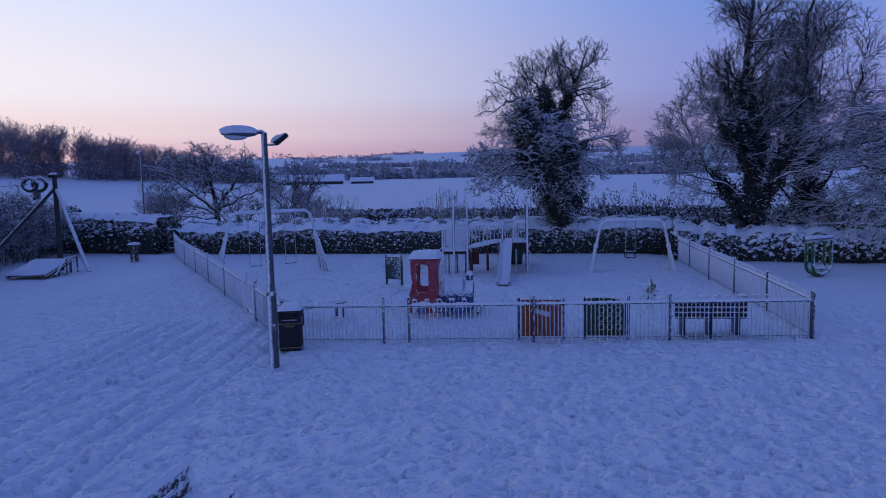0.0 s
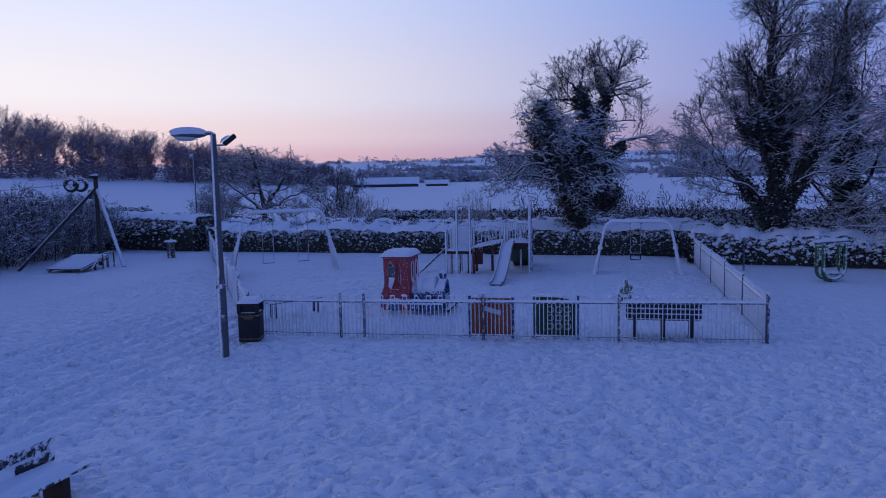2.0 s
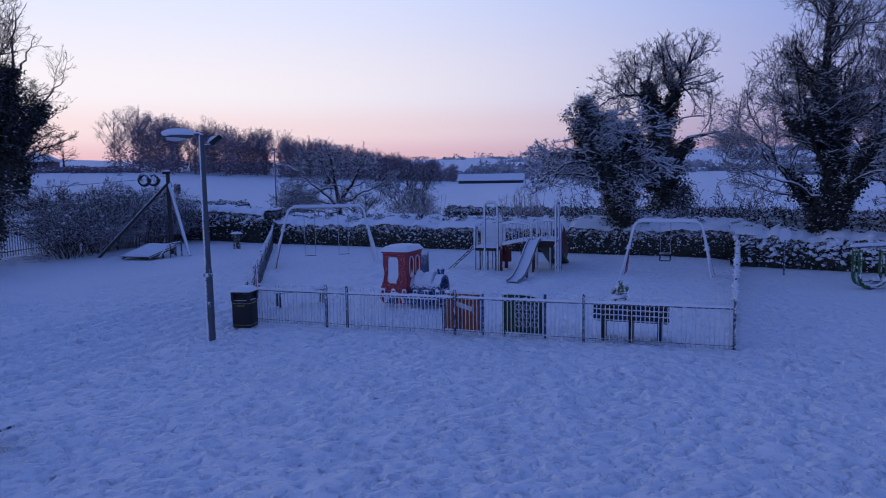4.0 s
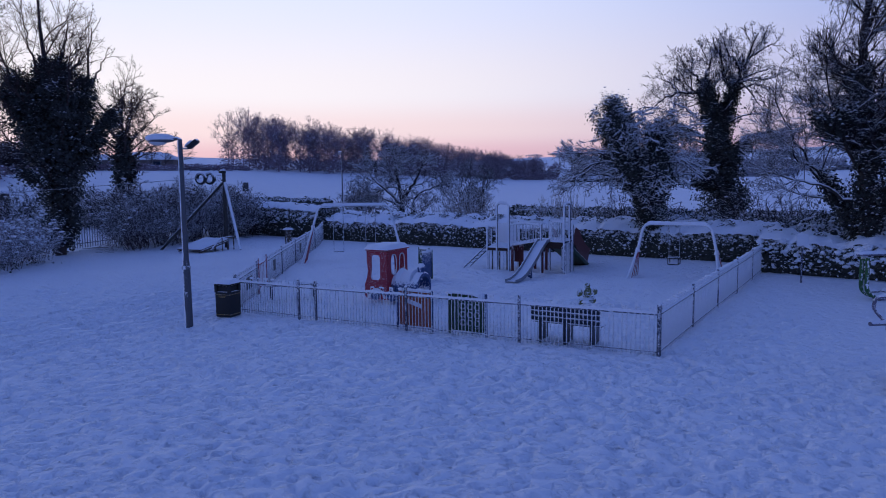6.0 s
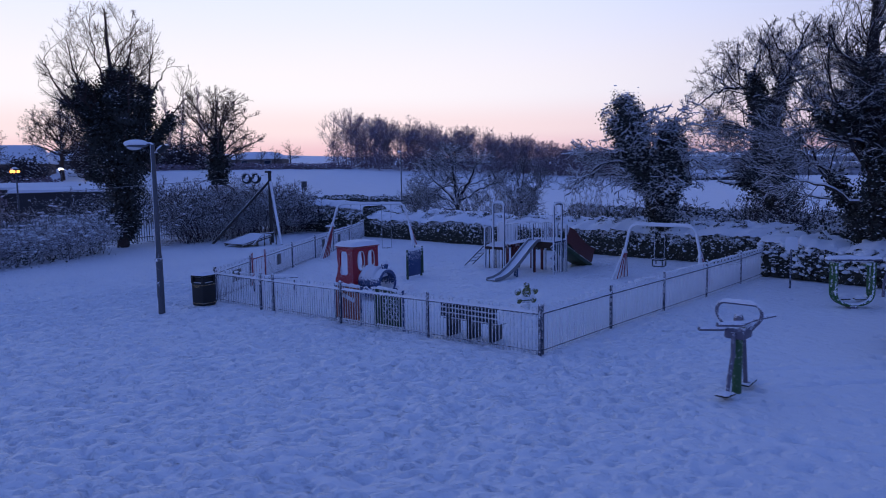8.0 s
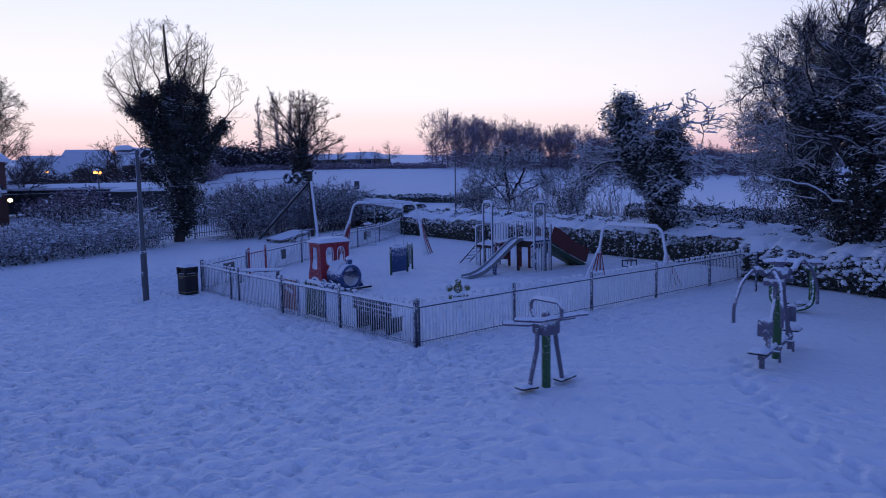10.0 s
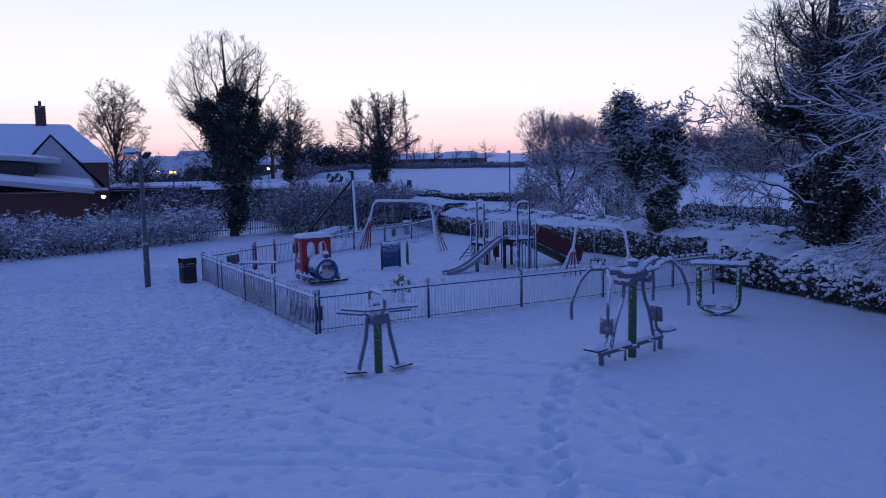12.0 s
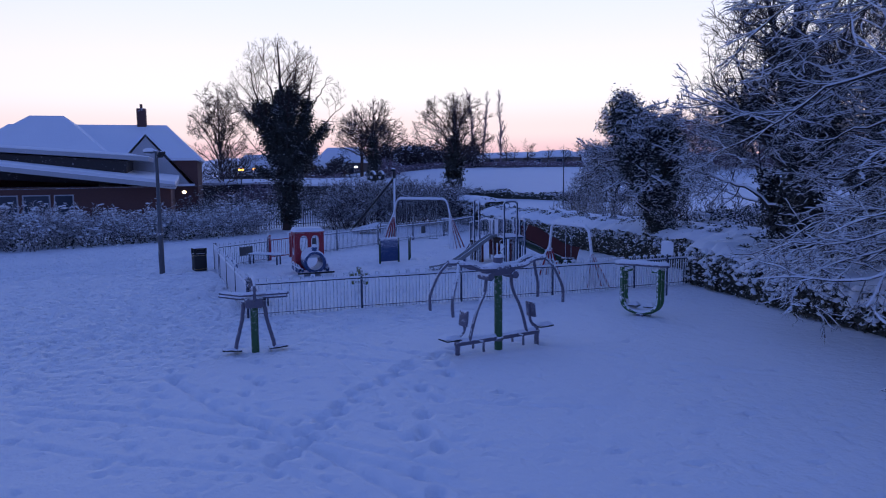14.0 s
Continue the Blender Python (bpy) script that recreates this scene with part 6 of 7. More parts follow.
# ---- lamp column with floodlight, litter bin ----
col = thing("street_lamp", "grey steel lamp column with a snow-topped lantern and floodlight", "lamp", (-6.83, 14.51, gz(-6.83, 14.51)), 35)
part("column", lathe([(0.115, -0.1), (0.110, 1.70), (0.098, 1.8), (0.088, 1.9), (0.066, 5.15), (0.062, 5.25)], 16), M["lamp_steel"], col)
part("collar", lathe([(0.114, 1.64), (0.119, 1.66), (0.119, 1.70), (0.108, 1.74)], 16), M["galv"], col)
part("door", boxed((0.10, 0.02, 0.5), (0, -0.106, 0.75), bevel=0.006), M["lamp_steel"], col)
lant = part("lantern", tubed([(0.03, 0, 5.22), (-0.06, 0, 5.28), (-0.2, 0, 5.27)], 0.05, 10), M["lamp_steel"], col)
bm = bmesh.new()
bmesh.ops.create_uvsphere(bm, u_segments=20, v_segments=10, radius=1.0)
bmesh.ops.transform(bm, matrix=pose(-0.53, 0, 5.24) @ Matrix.Diagonal((0.40, 0.14, 0.085, 1)), verts=bm.verts)
part("housing", bm, M["lamp_steel"], lant, "grey lantern housing")
bm = bmesh.new()
bmesh.ops.create_uvsphere(bm, u_segments=18, v_segments=8, radius=1.0)
bmesh.ops.transform(bm, matrix=pose(-0.60, 0, 5.19) @ Matrix.Diagonal((0.26, 0.11, 0.10, 1)), verts=bm.verts)
part("lens", bm, M["lens"], lant, "clear lamp bowl")
bm = bmesh.new()
bmesh.ops.create_uvsphere(bm, u_segments=20, v_segments=10, radius=1.0)
bmesh.ops.transform(bm, matrix=pose(-0.55, 0, 5.30) @ Matrix.Diagonal((0.41, 0.15, 0.12, 1)), verts=bm.verts)
part("snow", bm, M["snow"], lant)
part("bracket", tubed([(0.04, 0, 5.0), (0.2, 0, 5.0), (0.24, 0, 5.03)], 0.025, 8), M["lamp_steel"], col)
fl_ = part("floodlight", boxed((0.34, 0.26, 0.12), (0.36, 0.0, 5.12), (0, -38, 0), 0.03), M["black"], col, "small dark floodlight")
part("snow", snow_pad(0.3, 0.2, 0.06, (0, 0, 0), 0, 3, 4), M["snow"], fl_).matrix_basis = pose(0.26, 0.0, 5.13, 0, -38, 0)

bn = thing("litter_bin", "black litter bin with gold bands and snow on its lid", "bin", (-7.0, 16.05, gz(-7.0, 16.05)), 14)
part("body", boxed((0.54, 0.54, 0.78), (0, 0, 0.4), bevel=0.05), M["black"], bn)
hood = part("hood", boxed((0.56, 0.56, 0.05), (0, 0, 1.0), bevel=0.02), M["black"], bn)
for a in range(4):
    c, s = math.cos(a * math.pi / 2 + math.pi / 4), math.sin(a * math.pi / 2 + math.pi / 4)
    part("corner_post", boxed((0.09, 0.09, 0.24), (c * 0.325, s * 0.325, 0.88), bevel=0.01), M["black"], bn)
part("liner", boxed((0.42, 0.42, 0.2), (0, 0, 0.86), bevel=0.01), M["black"], bn)
for z in (0.70, 0.1):
    part("band", boxed((0.548, 0.548, 0.016), (0, 0, z), bevel=0.002), M["gold"], bn)
for k, (w, z) in enumerate(((0.26, 0.66), (0.20, 0.625))):
    part("lettering", boxed((w, 0.006, 0.016), (0, -0.272, z)), M["gold"], bn, "gold bar of unreadable lettering")
part("snow", snow_pad(0.58, 0.58, 0.13, (0, 0, 1.02), 0, 4, 6), M["snow"], bn)


# ---- park bench near the path ----
pb = thing("park_bench", "heavy wooden park bench with snow plastered over its back", "bench", (-5.18, 6.46, gz(-5.18, 6.46) - 0.03), -92)
for k in range(3):
    part("seat_board", boxed((2.4 if k < 2 else 2.62, 0.15, 0.05), (0, 0.10 + k * 0.16, 0.40), bevel=0.008), M["bench_wood"], pb)
for k in range(2):
    part("back_board", boxed((2.4, 0.045, 0.165), (0, -0.06 - k * 0.03, 0.53 + k * 0.175), (-10, 0, 0), 0.008), M["bench_wood"], pb)
for x in (-0.92, 0.92):
    part("leg", boxed((0.14, 0.36, 0.4), (x, 0.24, 0.18), bevel=0.015), M["pedestal"], pb, "dark brown pedestal leg")
    part("back_support", boxed((0.1, 0.06, 0.74), (x, -0.10, 0.40), (-8, 0, 0), 0.01), M["bench_wood"], pb)
part("snow", snow_pad(2.38, 0.40, 0.10, (0, 0.2, 0.42), 0, 11, 14), M["snow"], pb)
part("snow", snow_ridge([(-1.22, -0.11, 0.78), (1.2, -0.11, 0.78)], 0.13, 0.10, 6, 12, 0.1), M["snow"], pb)
part("snow", snow_ridge([(-0.5, -0.02, 0.50), (1.1, -0.02, 0.52)], 0.14, 0.16, 7, 17, 0.12), M["snow"], pb)
part("snow", snow_ridge([(-1.24, -0.06, 0.60), (-1.1, -0.05, 0.58)], 0.16, 0.22, 7, 18, 0.06), M["snow"], pb)


# ---- train to climb in ----
tr = thing("play_train", "red climb-in toy train with a blue boiler tunnel, roof under snow", "play train", (-3.95, 20.5, 0.0), 4)


def cab_side(y):
    o = [(-0.92, 0.16), (-0.80, 0.05), (0.0, 0.05), (-0.02, 1.62), (-0.80, 1.62), (-0.80, 1.25), (-0.76, 1.0), (-0.80, 0.75), (-0.90, 0.5)]
    h = [[(-0.66, 0.76), (-0.60, 0.68), (-0.34, 0.68), (-0.28, 0.76), (-0.28, 1.42), (-0.34, 1.50), (-0.58, 1.50), (-0.64, 1.42)]]
    return plate(o, h, 0.06, pose(0, y, 0))


for y in (-0.58, 0.58):
    part("side_board", cab_side(y), M["red_board"], tr)
part("front_board", plate([(-0.55, 0.05), (0.55, 0.05), (0.55, 1.62), (-0.55, 1.62)], [oval(-0.24, 1.17, 0.145, 0.32, 16, 2.8), oval(0.24, 1.17, 0.145, 0.32, 16, 2.8), oval(0, 0.48, 0.335, 0.335, 20)], 0.06, pose(-0.03, 0, 0, 0, 0, 90)), M["red_board"], tr)
for y in (-0.24, 0.24):
    ringp = [(0.012, y + a * 1.05, b) for a, b in [((p[0]), p[1]) for p in oval(0, 1.17, 0.145, 0.325, 18, 2.8)]]
    part("window_rim", tubed(ringp + ringp[:1], 0.018, 5, False), M["white_paint"], tr)
part("roof", boxed((0.90, 1.28, 0.06), (-0.40, 0, 1.66), bevel=0.02), M["red_board"], tr)
part("snow", snow_pad(0.98, 1.34, 0.17, (-0.42, 0, 1.67), 0, 13, 9), M["snow"], tr)
bm = bmesh.new()
ring = []
for x, r in ((0.0, 0.40), (0.8, 0.40), (0.8, 0.34), (0.0, 0.34)):
    ring.append([bm.verts.new((x, r * math.cos(a), 0.48 + r * math.sin(a))) for a in (2 * math.pi * k / 24 for k in range(24))])
for a, b in zip(ring, ring[1:] + ring[:1]):
    for k in range(24):
        bm.faces.new((a[k], a[(k + 1) % 24], b[(k + 1) % 24], b[k]))
bmesh.ops.recalc_face_normals(bm, faces=bm.faces)
part("boiler", bm, M["blue"], tr, "open boiler tunnel dusted with snow")
bm = bmesh.new()
ring = []
for x, r in ((0.80, 0.47), (0.98, 0.47), (1.02, 0.43), (1.02, 0.33), (0.80, 0.33)):
    ring.append([bm.verts.new((x, r * math.cos(a), 0.49 + r * math.sin(a))) for a in (2 * math.pi * k / 24 for k in range(24))])
for a, b in zip(ring, ring[1:] + ring[:1]):
    for k in range(24):
        bm.faces.new((a[k], a[(k + 1) % 24], b[(k + 1) % 24], b[k]))
bmesh.ops.recalc_face_normals(bm, faces=bm.faces)
part("smokebox", bm, M["blue"], tr, "blue smokebox ring")
part("funnel", lathe([(0.12, 0.0), (0.10, 0.08), (0.12, 0.15), (0.115, 0.21), (0.08, 0.27), (0.03, 0.29)], 14, at=(0.9, 0, 0.90)), M["blue"], tr)
part("snow", snow_pad(0.22, 0.22, 0.09, (0.9, 0, 1.13), 0, 51, 4), M["snow"], tr)
for sg in (-1, 1):
    part("snow", snow_ridge([(0.90, sg * 0.12, 0.93), (0.90, sg * 0.34, 0.82)], 0.2, 0.05, 5, 52, 0.06), M["snow"], tr)
for y in (-0.625, 0.625):
    arc = [(-0.42 + 0.30 * math.cos(a), y, 0.08 + 0.30 * math.sin(a)) for a in (math.pi * k / 12 for k in range(13))]
    part("wheel_arch", tubed(arc, 0.045, 6), M["white_paint"], tr, "white rim over the wheel")
part("snow", snow_ridge([(0.04, 0, 0.66), (0.82, 0, 0.66)], 0.84, 0.34, 9, 14, 0.12), M["snow"], tr)
for y in (-0.5, 0.5):
    part("chassis", boxed((1.9, 0.08, 0.14), (0.03, y, 0.16), bevel=0.02), M["blue"], tr)
    for x in (-0.5, 0.15, 0.6):
        bm = lathe([(0.17, -0.03), (0.19, 0.0), (0.17, 0.03)], 16)
        bmesh.ops.transform(bm, matrix=pose(x, y * 1.22, 0.2, 90, 0, 0), verts=bm.verts)
        wh = part("wheel", bm, M["blue"], tr)
    part("snow", snow_ridge([(-0.9, y * 1.2, 0.24), (0.98, y * 1.2, 0.24)], 0.14, 0.06, 6, 15, 0.1), M["snow"], tr)
part("buffer_beam", boxed((0.08, 1.5, 0.07), (1.18, 0.0, 0.08), bevel=0.01), M["black"], tr)


# ---- blue play board and its green post ----
pbd = thing("play_board", "blue play board with pale blots on two posts", "play board", (-5.5, 24.33, 0), 100)
part("board", boxed((0.88, 0.035, 1.0), (0, 0, 0.57), bevel=0.01), M["blue"], pbd)
for x in (-0.47, 0.47):
    part("post", boxed((0.07, 0.07, 1.18), (x, 0, 0.55), bevel=0.008), M["dark_green"], pbd)
part("snow", snow_ridge([(-0.46, 0, 1.09), (0.46, 0, 1.09)], 0.09, 0.09, 6, 16, 0.08), M["snow"], pbd)
M["frosted_board"] = frosted("frost_caked_board", (0.025, 0.06, 0.07), (0.02, 0.05, 0.05), 0.5, 0.0, 0.5, 0.36, 18, noisy=0.7)
gp = thing("play_board", "green-posted play board caked with blown snow", "play board", (-6.5, 25.58, 0), -20)
part("board", boxed((0.62, 0.04, 0.86), (0, 0, 0.62), bevel=0.012), M["frosted_board"], gp)
for x in (-0.34, 0.34):
    part("post", boxed((0.07, 0.07, 1.16), (x, 0, 0.54), bevel=0.008), M["dark_green"], gp)
part("snow", snow_ridge([(-0.34, 0, 1.05), (0.34, 0, 1.05)], 0.09, 0.09, 6, 17, 0.08), M["snow"], gp)


# ---- spring rocker ----
M["petal"] = frosted("faded_petal_paint", (0.10, 0.13, 0.04), (0.16, 0.14, 0.04), 0.5, 0.0, 0.6, 0.66, 14, wind_from=(-0.1, -0.99, 0.1))
sp = thing("spring_rocker", "small snow-topped spring rocker with green and yellow petals", "spring rocker", (2.32, 21.3, -0.03), 60)
coil = [(0.105 * math.cos(a), 0.105 * math.sin(a), 0.02 + 0.36 * a / (2 * math.pi * 5)) for a in (2 * math.pi * k / 14 for k in range(71))]
part("spring", tubed(coil, 0.027, 6), M["white_paint"], sp, "pale coil spring")
part("seat", boxed((0.34, 0.26, 0.05), (0, 0, 0.42), bevel=0.02), M["dark_green"], sp)
part("stem", lathe([(0.05, 0.4), (0.035, 0.62)], 10), M["dark_green"], sp)


def petal(x, y, z, r, thick=0.04):
    bm = lathe([(r * 0.5, -thick), (r * 0.92, -thick * 0.7), (r, 0.0), (r * 0.92, thick * 0.7), (r * 0.5, thick)], 14)
    bmesh.ops.transform(bm, matrix=pose(x, y, z, 90, 0, 0), verts=bm.verts)
    pt = part("petal", bm, M["petal"], sp)
    part("snow", snow_ridge([(x - r * 0.7, y, z + r * 0.72), (x, y, z + r * 0.98), (x + r * 0.7, y, z + r * 0.72)], thick * 1.9, 0.045, 5, 18, 0.05), M["snow"], pt)


for x, z, r in ((-0.27, 0.66, 0.115), (0.27, 0.66, 0.115), (0, 0.84, 0.115), (-0.23, 0.40, 0.10), (0.23, 0.40, 0.10)):
    petal(x, 0, z, r)
part("head", tubed([(0, -0.06, 0.65), (0, 0.06, 0.65)], 0.15, 14), M["petal"], sp)
part("handle", tubed([(0.0, -0.26, 0.56), (0.0, 0.26, 0.56)], 0.018, 8), M["galv"], sp)
part("snow", snow_pad(0.32, 0.24, 0.06, (0, 0, 0.445), 0, 19, 5), M["snow"], sp)


# ---- swings ----
def swing(label, a, b, foot_a, foot_b, top, split, seats, spread):
    """A bent top bar whose ends run down into a fan of tubes each."""
    a, b, fa, fb = Vector((*a, top)), Vector((*b, top)), Vector((*foot_a, 0)), Vector((*foot_b, 0))
    ob = tagged(new("swing"), label, "swing", "swings in the playground")
    along = (b - a).normalized()
    across = Vector((-along.y, along.x, 0))
    fan = across
    ka, kb = a.lerp(fa, 1 - split / top), b.lerp(fb, 1 - split / top)
    part("top_bar", tubed(rounded([ka, a, b, kb], 0.3, 6), 0.055, 10), M["white_paint"], ob, "bent top bar with snow on it")
    part("snow", snow_ridge([(a + along * 0.12) + Vector((0, 0, 0.035)), (b - along * 0.12) + Vector((0, 0, 0.035))], 0.11, 0.075, 6, 20, 0.14), M["snow"], ob)
    for k, (knee, foot) in enumerate(((ka, fa), (kb, fb))):
        part("socket", tubed([knee + Vector((0, 0, 0.10)), knee - Vector((0, 0, 0.06))], [0.07, 0.11], 12), M["red"], ob)
        for j in range(8):
            f_ = (j - 3.5) / 3.5
            off = fan * f_ * spread + along * (0.05 if j % 2 else -0.05)
            part("leg", tubed([knee + fan * f_ * 0.09, foot + off - Vector((0, 0, 0.1))], 0.046, 8), M["red"] if j % 2 else M["white_paint"], ob)
    for s, kind in seats:
        c = a.lerp(b, s)
        half = 0.24 if kind == "flat" else 0.2
        for sg in (-1, 1):
            hang = part("hanger", tubed([c + along * sg * half + Vector((0, 0, 0.03)), c + along * sg * half - Vector((0, 0, 0.09))], 0.03, 8), M["galv"], ob)
            part("chain", tubed([c + along * sg * half - Vector((0, 0, 0.07)), c + along * sg * half * 0.95 - Vector((0, 0, top - (0.47 if kind == "flat" else 0.82)))], 0.014, 5), M["galv"], ob)
        if kind == "flat":
            bm = boxed((0.5, 0.2, 0.035), bevel=0.012)
            q = part("seat", bm, M["rubber"], ob)
            q.matrix_basis = pose(c.x, c.y, 0.46, 0, 0, math.degrees(math.atan2(along.y, along.x)))
            part("snow", snow_pad(0.48, 0.19, 0.05, (0, 0, 0.018), 0, 21, 5), M["snow"], q)
        else:
            bm = boxed((0.36, 0.34, 0.05), (0, 0, -0.18), bevel=0.01)
            for u in (-1, 1):
                box(bm, (0.03, 0.36, 0.06), (u * 0.19, 0, 0.06), bevel=0.01)
                box(bm, (0.40, 0.03, 0.06), (0, u * 0.18, 0.06), bevel=0.01)
                for v in (-1, 1):
                    box(bm, (0.03, 0.03, 0.26), (u * 0.19, v * 0.17, -0.06))
            q = part("seat", bm, M["rubber"], ob, "dark cradle seat")
            q.matrix_basis = pose(c.x, c.y, 0.76, 0, 0, math.degrees(math.atan2(along.y, along.x)))
            part("snow", snow_pad(0.36, 0.3, 0.04, (0, 0, -0.15), 0, 22, 5), M["snow"], q)
    return ob


swing("two-seat swing on flared red tube legs, its bar under snow", (-13.5, 26.85), (-10.95, 28.97), (-14.1, 26.35), (-10.45, 29.4), 2.66, 1.65, ((0.27, "flat"), (0.73, "flat")), 0.72)
swing("low swing with one cradle seat and flared red legs", (1.4, 29.1), (3.85, 29.28), (0.95, 29.1), (4.3, 29.32), 2.09, 1.05, ((0.47, "cradle"),), 0.58)


# ---- play tower: two decks, a bridge, slide, scoop slide and ladder ----
tw = thing("play_tower", "play tower with hooped posts, barred panels, slide and ladder in snow", "play tower", (-3.3, 28.75, 0), 4)
LX, RX, LZ, RZ = -1.25, 1.2, 1.0, 1.32


def hoop(x0, y0, x1, y1, top, name="hoop_post"):
    part(name, tubed(rounded([(x0, y0, 0), (x0, y0, top), (x1, y1, top), (x1, y1, 0)], 0.17, 5), 0.050, 8), M["blue_tube"], tw)
    v = Vector((x1 - x0, y1 - y0, 0)) * 0.12
    part("snow", snow_ridge([(x0 + v.x, y0 + v.y, top + 0.03), (x1 - v.x, y1 - v.y, top + 0.03)], 0.13, 0.08, 5, 23, 0.12), M["snow"], tw)


def barrier(x0, y0, x1, y1, z, h, n=6, arch=0.0):
    top = [Vector((x0, y0, z)), Vector((x0, y0, z + h)), Vector(((x0 + x1) / 2, (y0 + y1) / 2, z + h + arch)), Vector((x1, y1, z + h)), Vector((x1, y1, z))]
    fr = part("barrier", tubed(rounded(top, 0.14, 4), 0.03, 7), M["blue_tube"], tw, "barred guard panel")
    for k in range(n):
        s = (k + 1) / (n + 1)
        x, y = x0 + (x1 - x0) * s, y0 + (y1 - y0) * s
        part("bar", tubed([(x, y, z + 0.06), (x, y, z + h + arch * (1 - abs(2 * s - 1)) - 0.02)], 0.016, 5), M["blue_tube"], fr)
    part("snow", snow_ridge([top[1] + (top[3] - top[1]) * 0.08 + Vector((0, 0, 0.02)), top[2] + Vector((0, 0, 0.02)), top[3] - (top[3] - top[1]) * 0.08 + Vector((0, 0, 0.02))], 0.07, 0.055, 5, 24, 0.1), M["snow"], fr)


M["plastered_panel"] = frosted("snow_plastered_panel", (0.10, 0.14, 0.05), (0.2, 0.2, 0.2), 0.5, 0.0, 0.6, 0.75, 5, noisy=0.5)
M["blue_tube"] = frosted("grey_blue_tube", (0.026, 0.045, 0.10), (0.018, 0.03, 0.07), 0.4, 0.0, 0.5, 0.66, 14, noisy=0.32, wind_from=(0.15, -0.98, 0.1))
for x0, x1, z, snow in ((-1.75, -0.75, LZ, 0.12), (0.68, 1.68, RZ, 0.1)):
    part("deck", boxed((x1 - x0, 1.0, 0.07), ((x0 + x1) / 2, 0, z - 0.035), bevel=0.01), M["blue_tube"], tw)
    part("snow", snow_pad(0.92, 0.92, snow, ((x0 + x1) / 2, 0, z), 0, 25, 6), M["snow"], tw)
for x, y, top in ((-1.75, -0.5, 1.75), (-1.75, 0.5, 1.75), (0.68, -0.5, 2.0), (0.68, 0.5, 2.0)):
    part("post", tubed([(x, y, 0), (x, y, top)], 0.045, 8), M["blue_tube"], tw)
    part("snow", snow_pad(0.11, 0.11, 0.06, (x, y, top), 0, 26, 3), M["snow"], tw)
hoop(-0.75, -0.5, -1.30, -0.5, 2.84)
hoop(-0.75, 0.5, -1.30, 0.5, 2.0)
hoop(1.68, -0.5, 1.68, 0.12, 2.84)
hoop(1.68, 0.5, 1.25, 0.5, 2.05)
part("bridge", boxed((1.5, 0.86, 0.06), (-0.03, 0, 1.2), (0, -11, 0), 0.01), M["red"], tw, "red ramp between the decks")
part("snow", snow_pad(1.4, 0.8, 0.08, (0, 0, 0), 0, 27, 6), M["snow"], tw).matrix_basis = pose(-0.03, 0, 1.225, 0, -11, 0)
for y in (-0.48, 0.48):
    barrier(-0.72, y, 0.66, y, 1.22, 0.72, 8, 0.08)
barrier(-1.72, 0.5, -1.32, 0.5, LZ, 0.78, 4)
barrier(-1.78, -0.45, -1.78, 0.0, LZ, 0.78, 4)
barrier(1.12, -0.5, 1.66, -0.5, RZ, 0.78, 4)
barrier(0.70, 0.5, 1.2, 0.5, RZ, 0.78, 4)
part("fascia_board", boxed((1.0, 0.03, 0.26), (1.18, -0.52, RZ - 0.16), bevel=0.006), M["pedestal"], tw, "brown board under the deck")
part("fascia_board", boxed((1.0, 0.03, 0.12), (-1.25, -0.52, LZ - 0.1), bevel=0.006), M["pedestal"], tw)
for k in range(6):
    part("lower_bar", tubed([(-1.68 + 0.17 * k, -0.5, 0.0), (-1.68 + 0.17 * k, -0.5, LZ - 0.05)], 0.028, 6), M["wood"] if k % 2 else M["blue_tube"], tw)
for k in range(6):
    part("lower_bar", tubed([(1.68, -0.42 + 0.16 * k, 0.0), (1.68, -0.42 + 0.16 * k, RZ - 0.08)], 0.026, 6), M["blue_tube"], tw)
for x, y in ((-0.62, -0.42), (-0.62, 0.42), (0.56, 0.42), (0.72, -0.44), (0.05, 0.42)):
    part("red_post", boxed((0.10, 0.08, 1.14), (x, y, 0.55), bevel=0.01), M["scoop_red"], tw)
part("red_board", boxed((0.42, 0.04, 0.8), (-0.5, -0.02, 0.75), bevel=0.01), M["scoop_red"], tw)
part("back_panel", boxed((0.9, 0.04, 0.86), (-1.25, 0.46, LZ + 0.5), bevel=0.03), M["plastered_panel"], tw, "panel plastered white with snow")
part("curly_climber", tubed([(1.72 + 0.09 * math.cos(a), -0.62 + 0.09 * math.sin(a), 0.02 + 1.25 * a / 18.9) for a in (18.9 * k / 60 for k in range(61))], 0.02, 6), M["blue_tube"], tw, "spiral climbing bar")
# ladder of bent rungs on the west side
for y in (-0.3, 0.3):
    part("ladder_rail", tubed(rounded([(-1.78, y, LZ + 0.1), (-1.95, y, 0.95), (-2.95, y - 0.1, 0.02)], 0.2, 4), 0.032, 6), M["navy"], tw)
for k in range(5):
    s = k / 5
    part("rung", tubed([(-2.02 - 0.9 * s, -0.33, 0.9 - 0.85 * s), (-2.02 - 0.9 * s, 0.28, 0.9 - 0.85 * s)], 0.027, 6), M["navy"], tw)


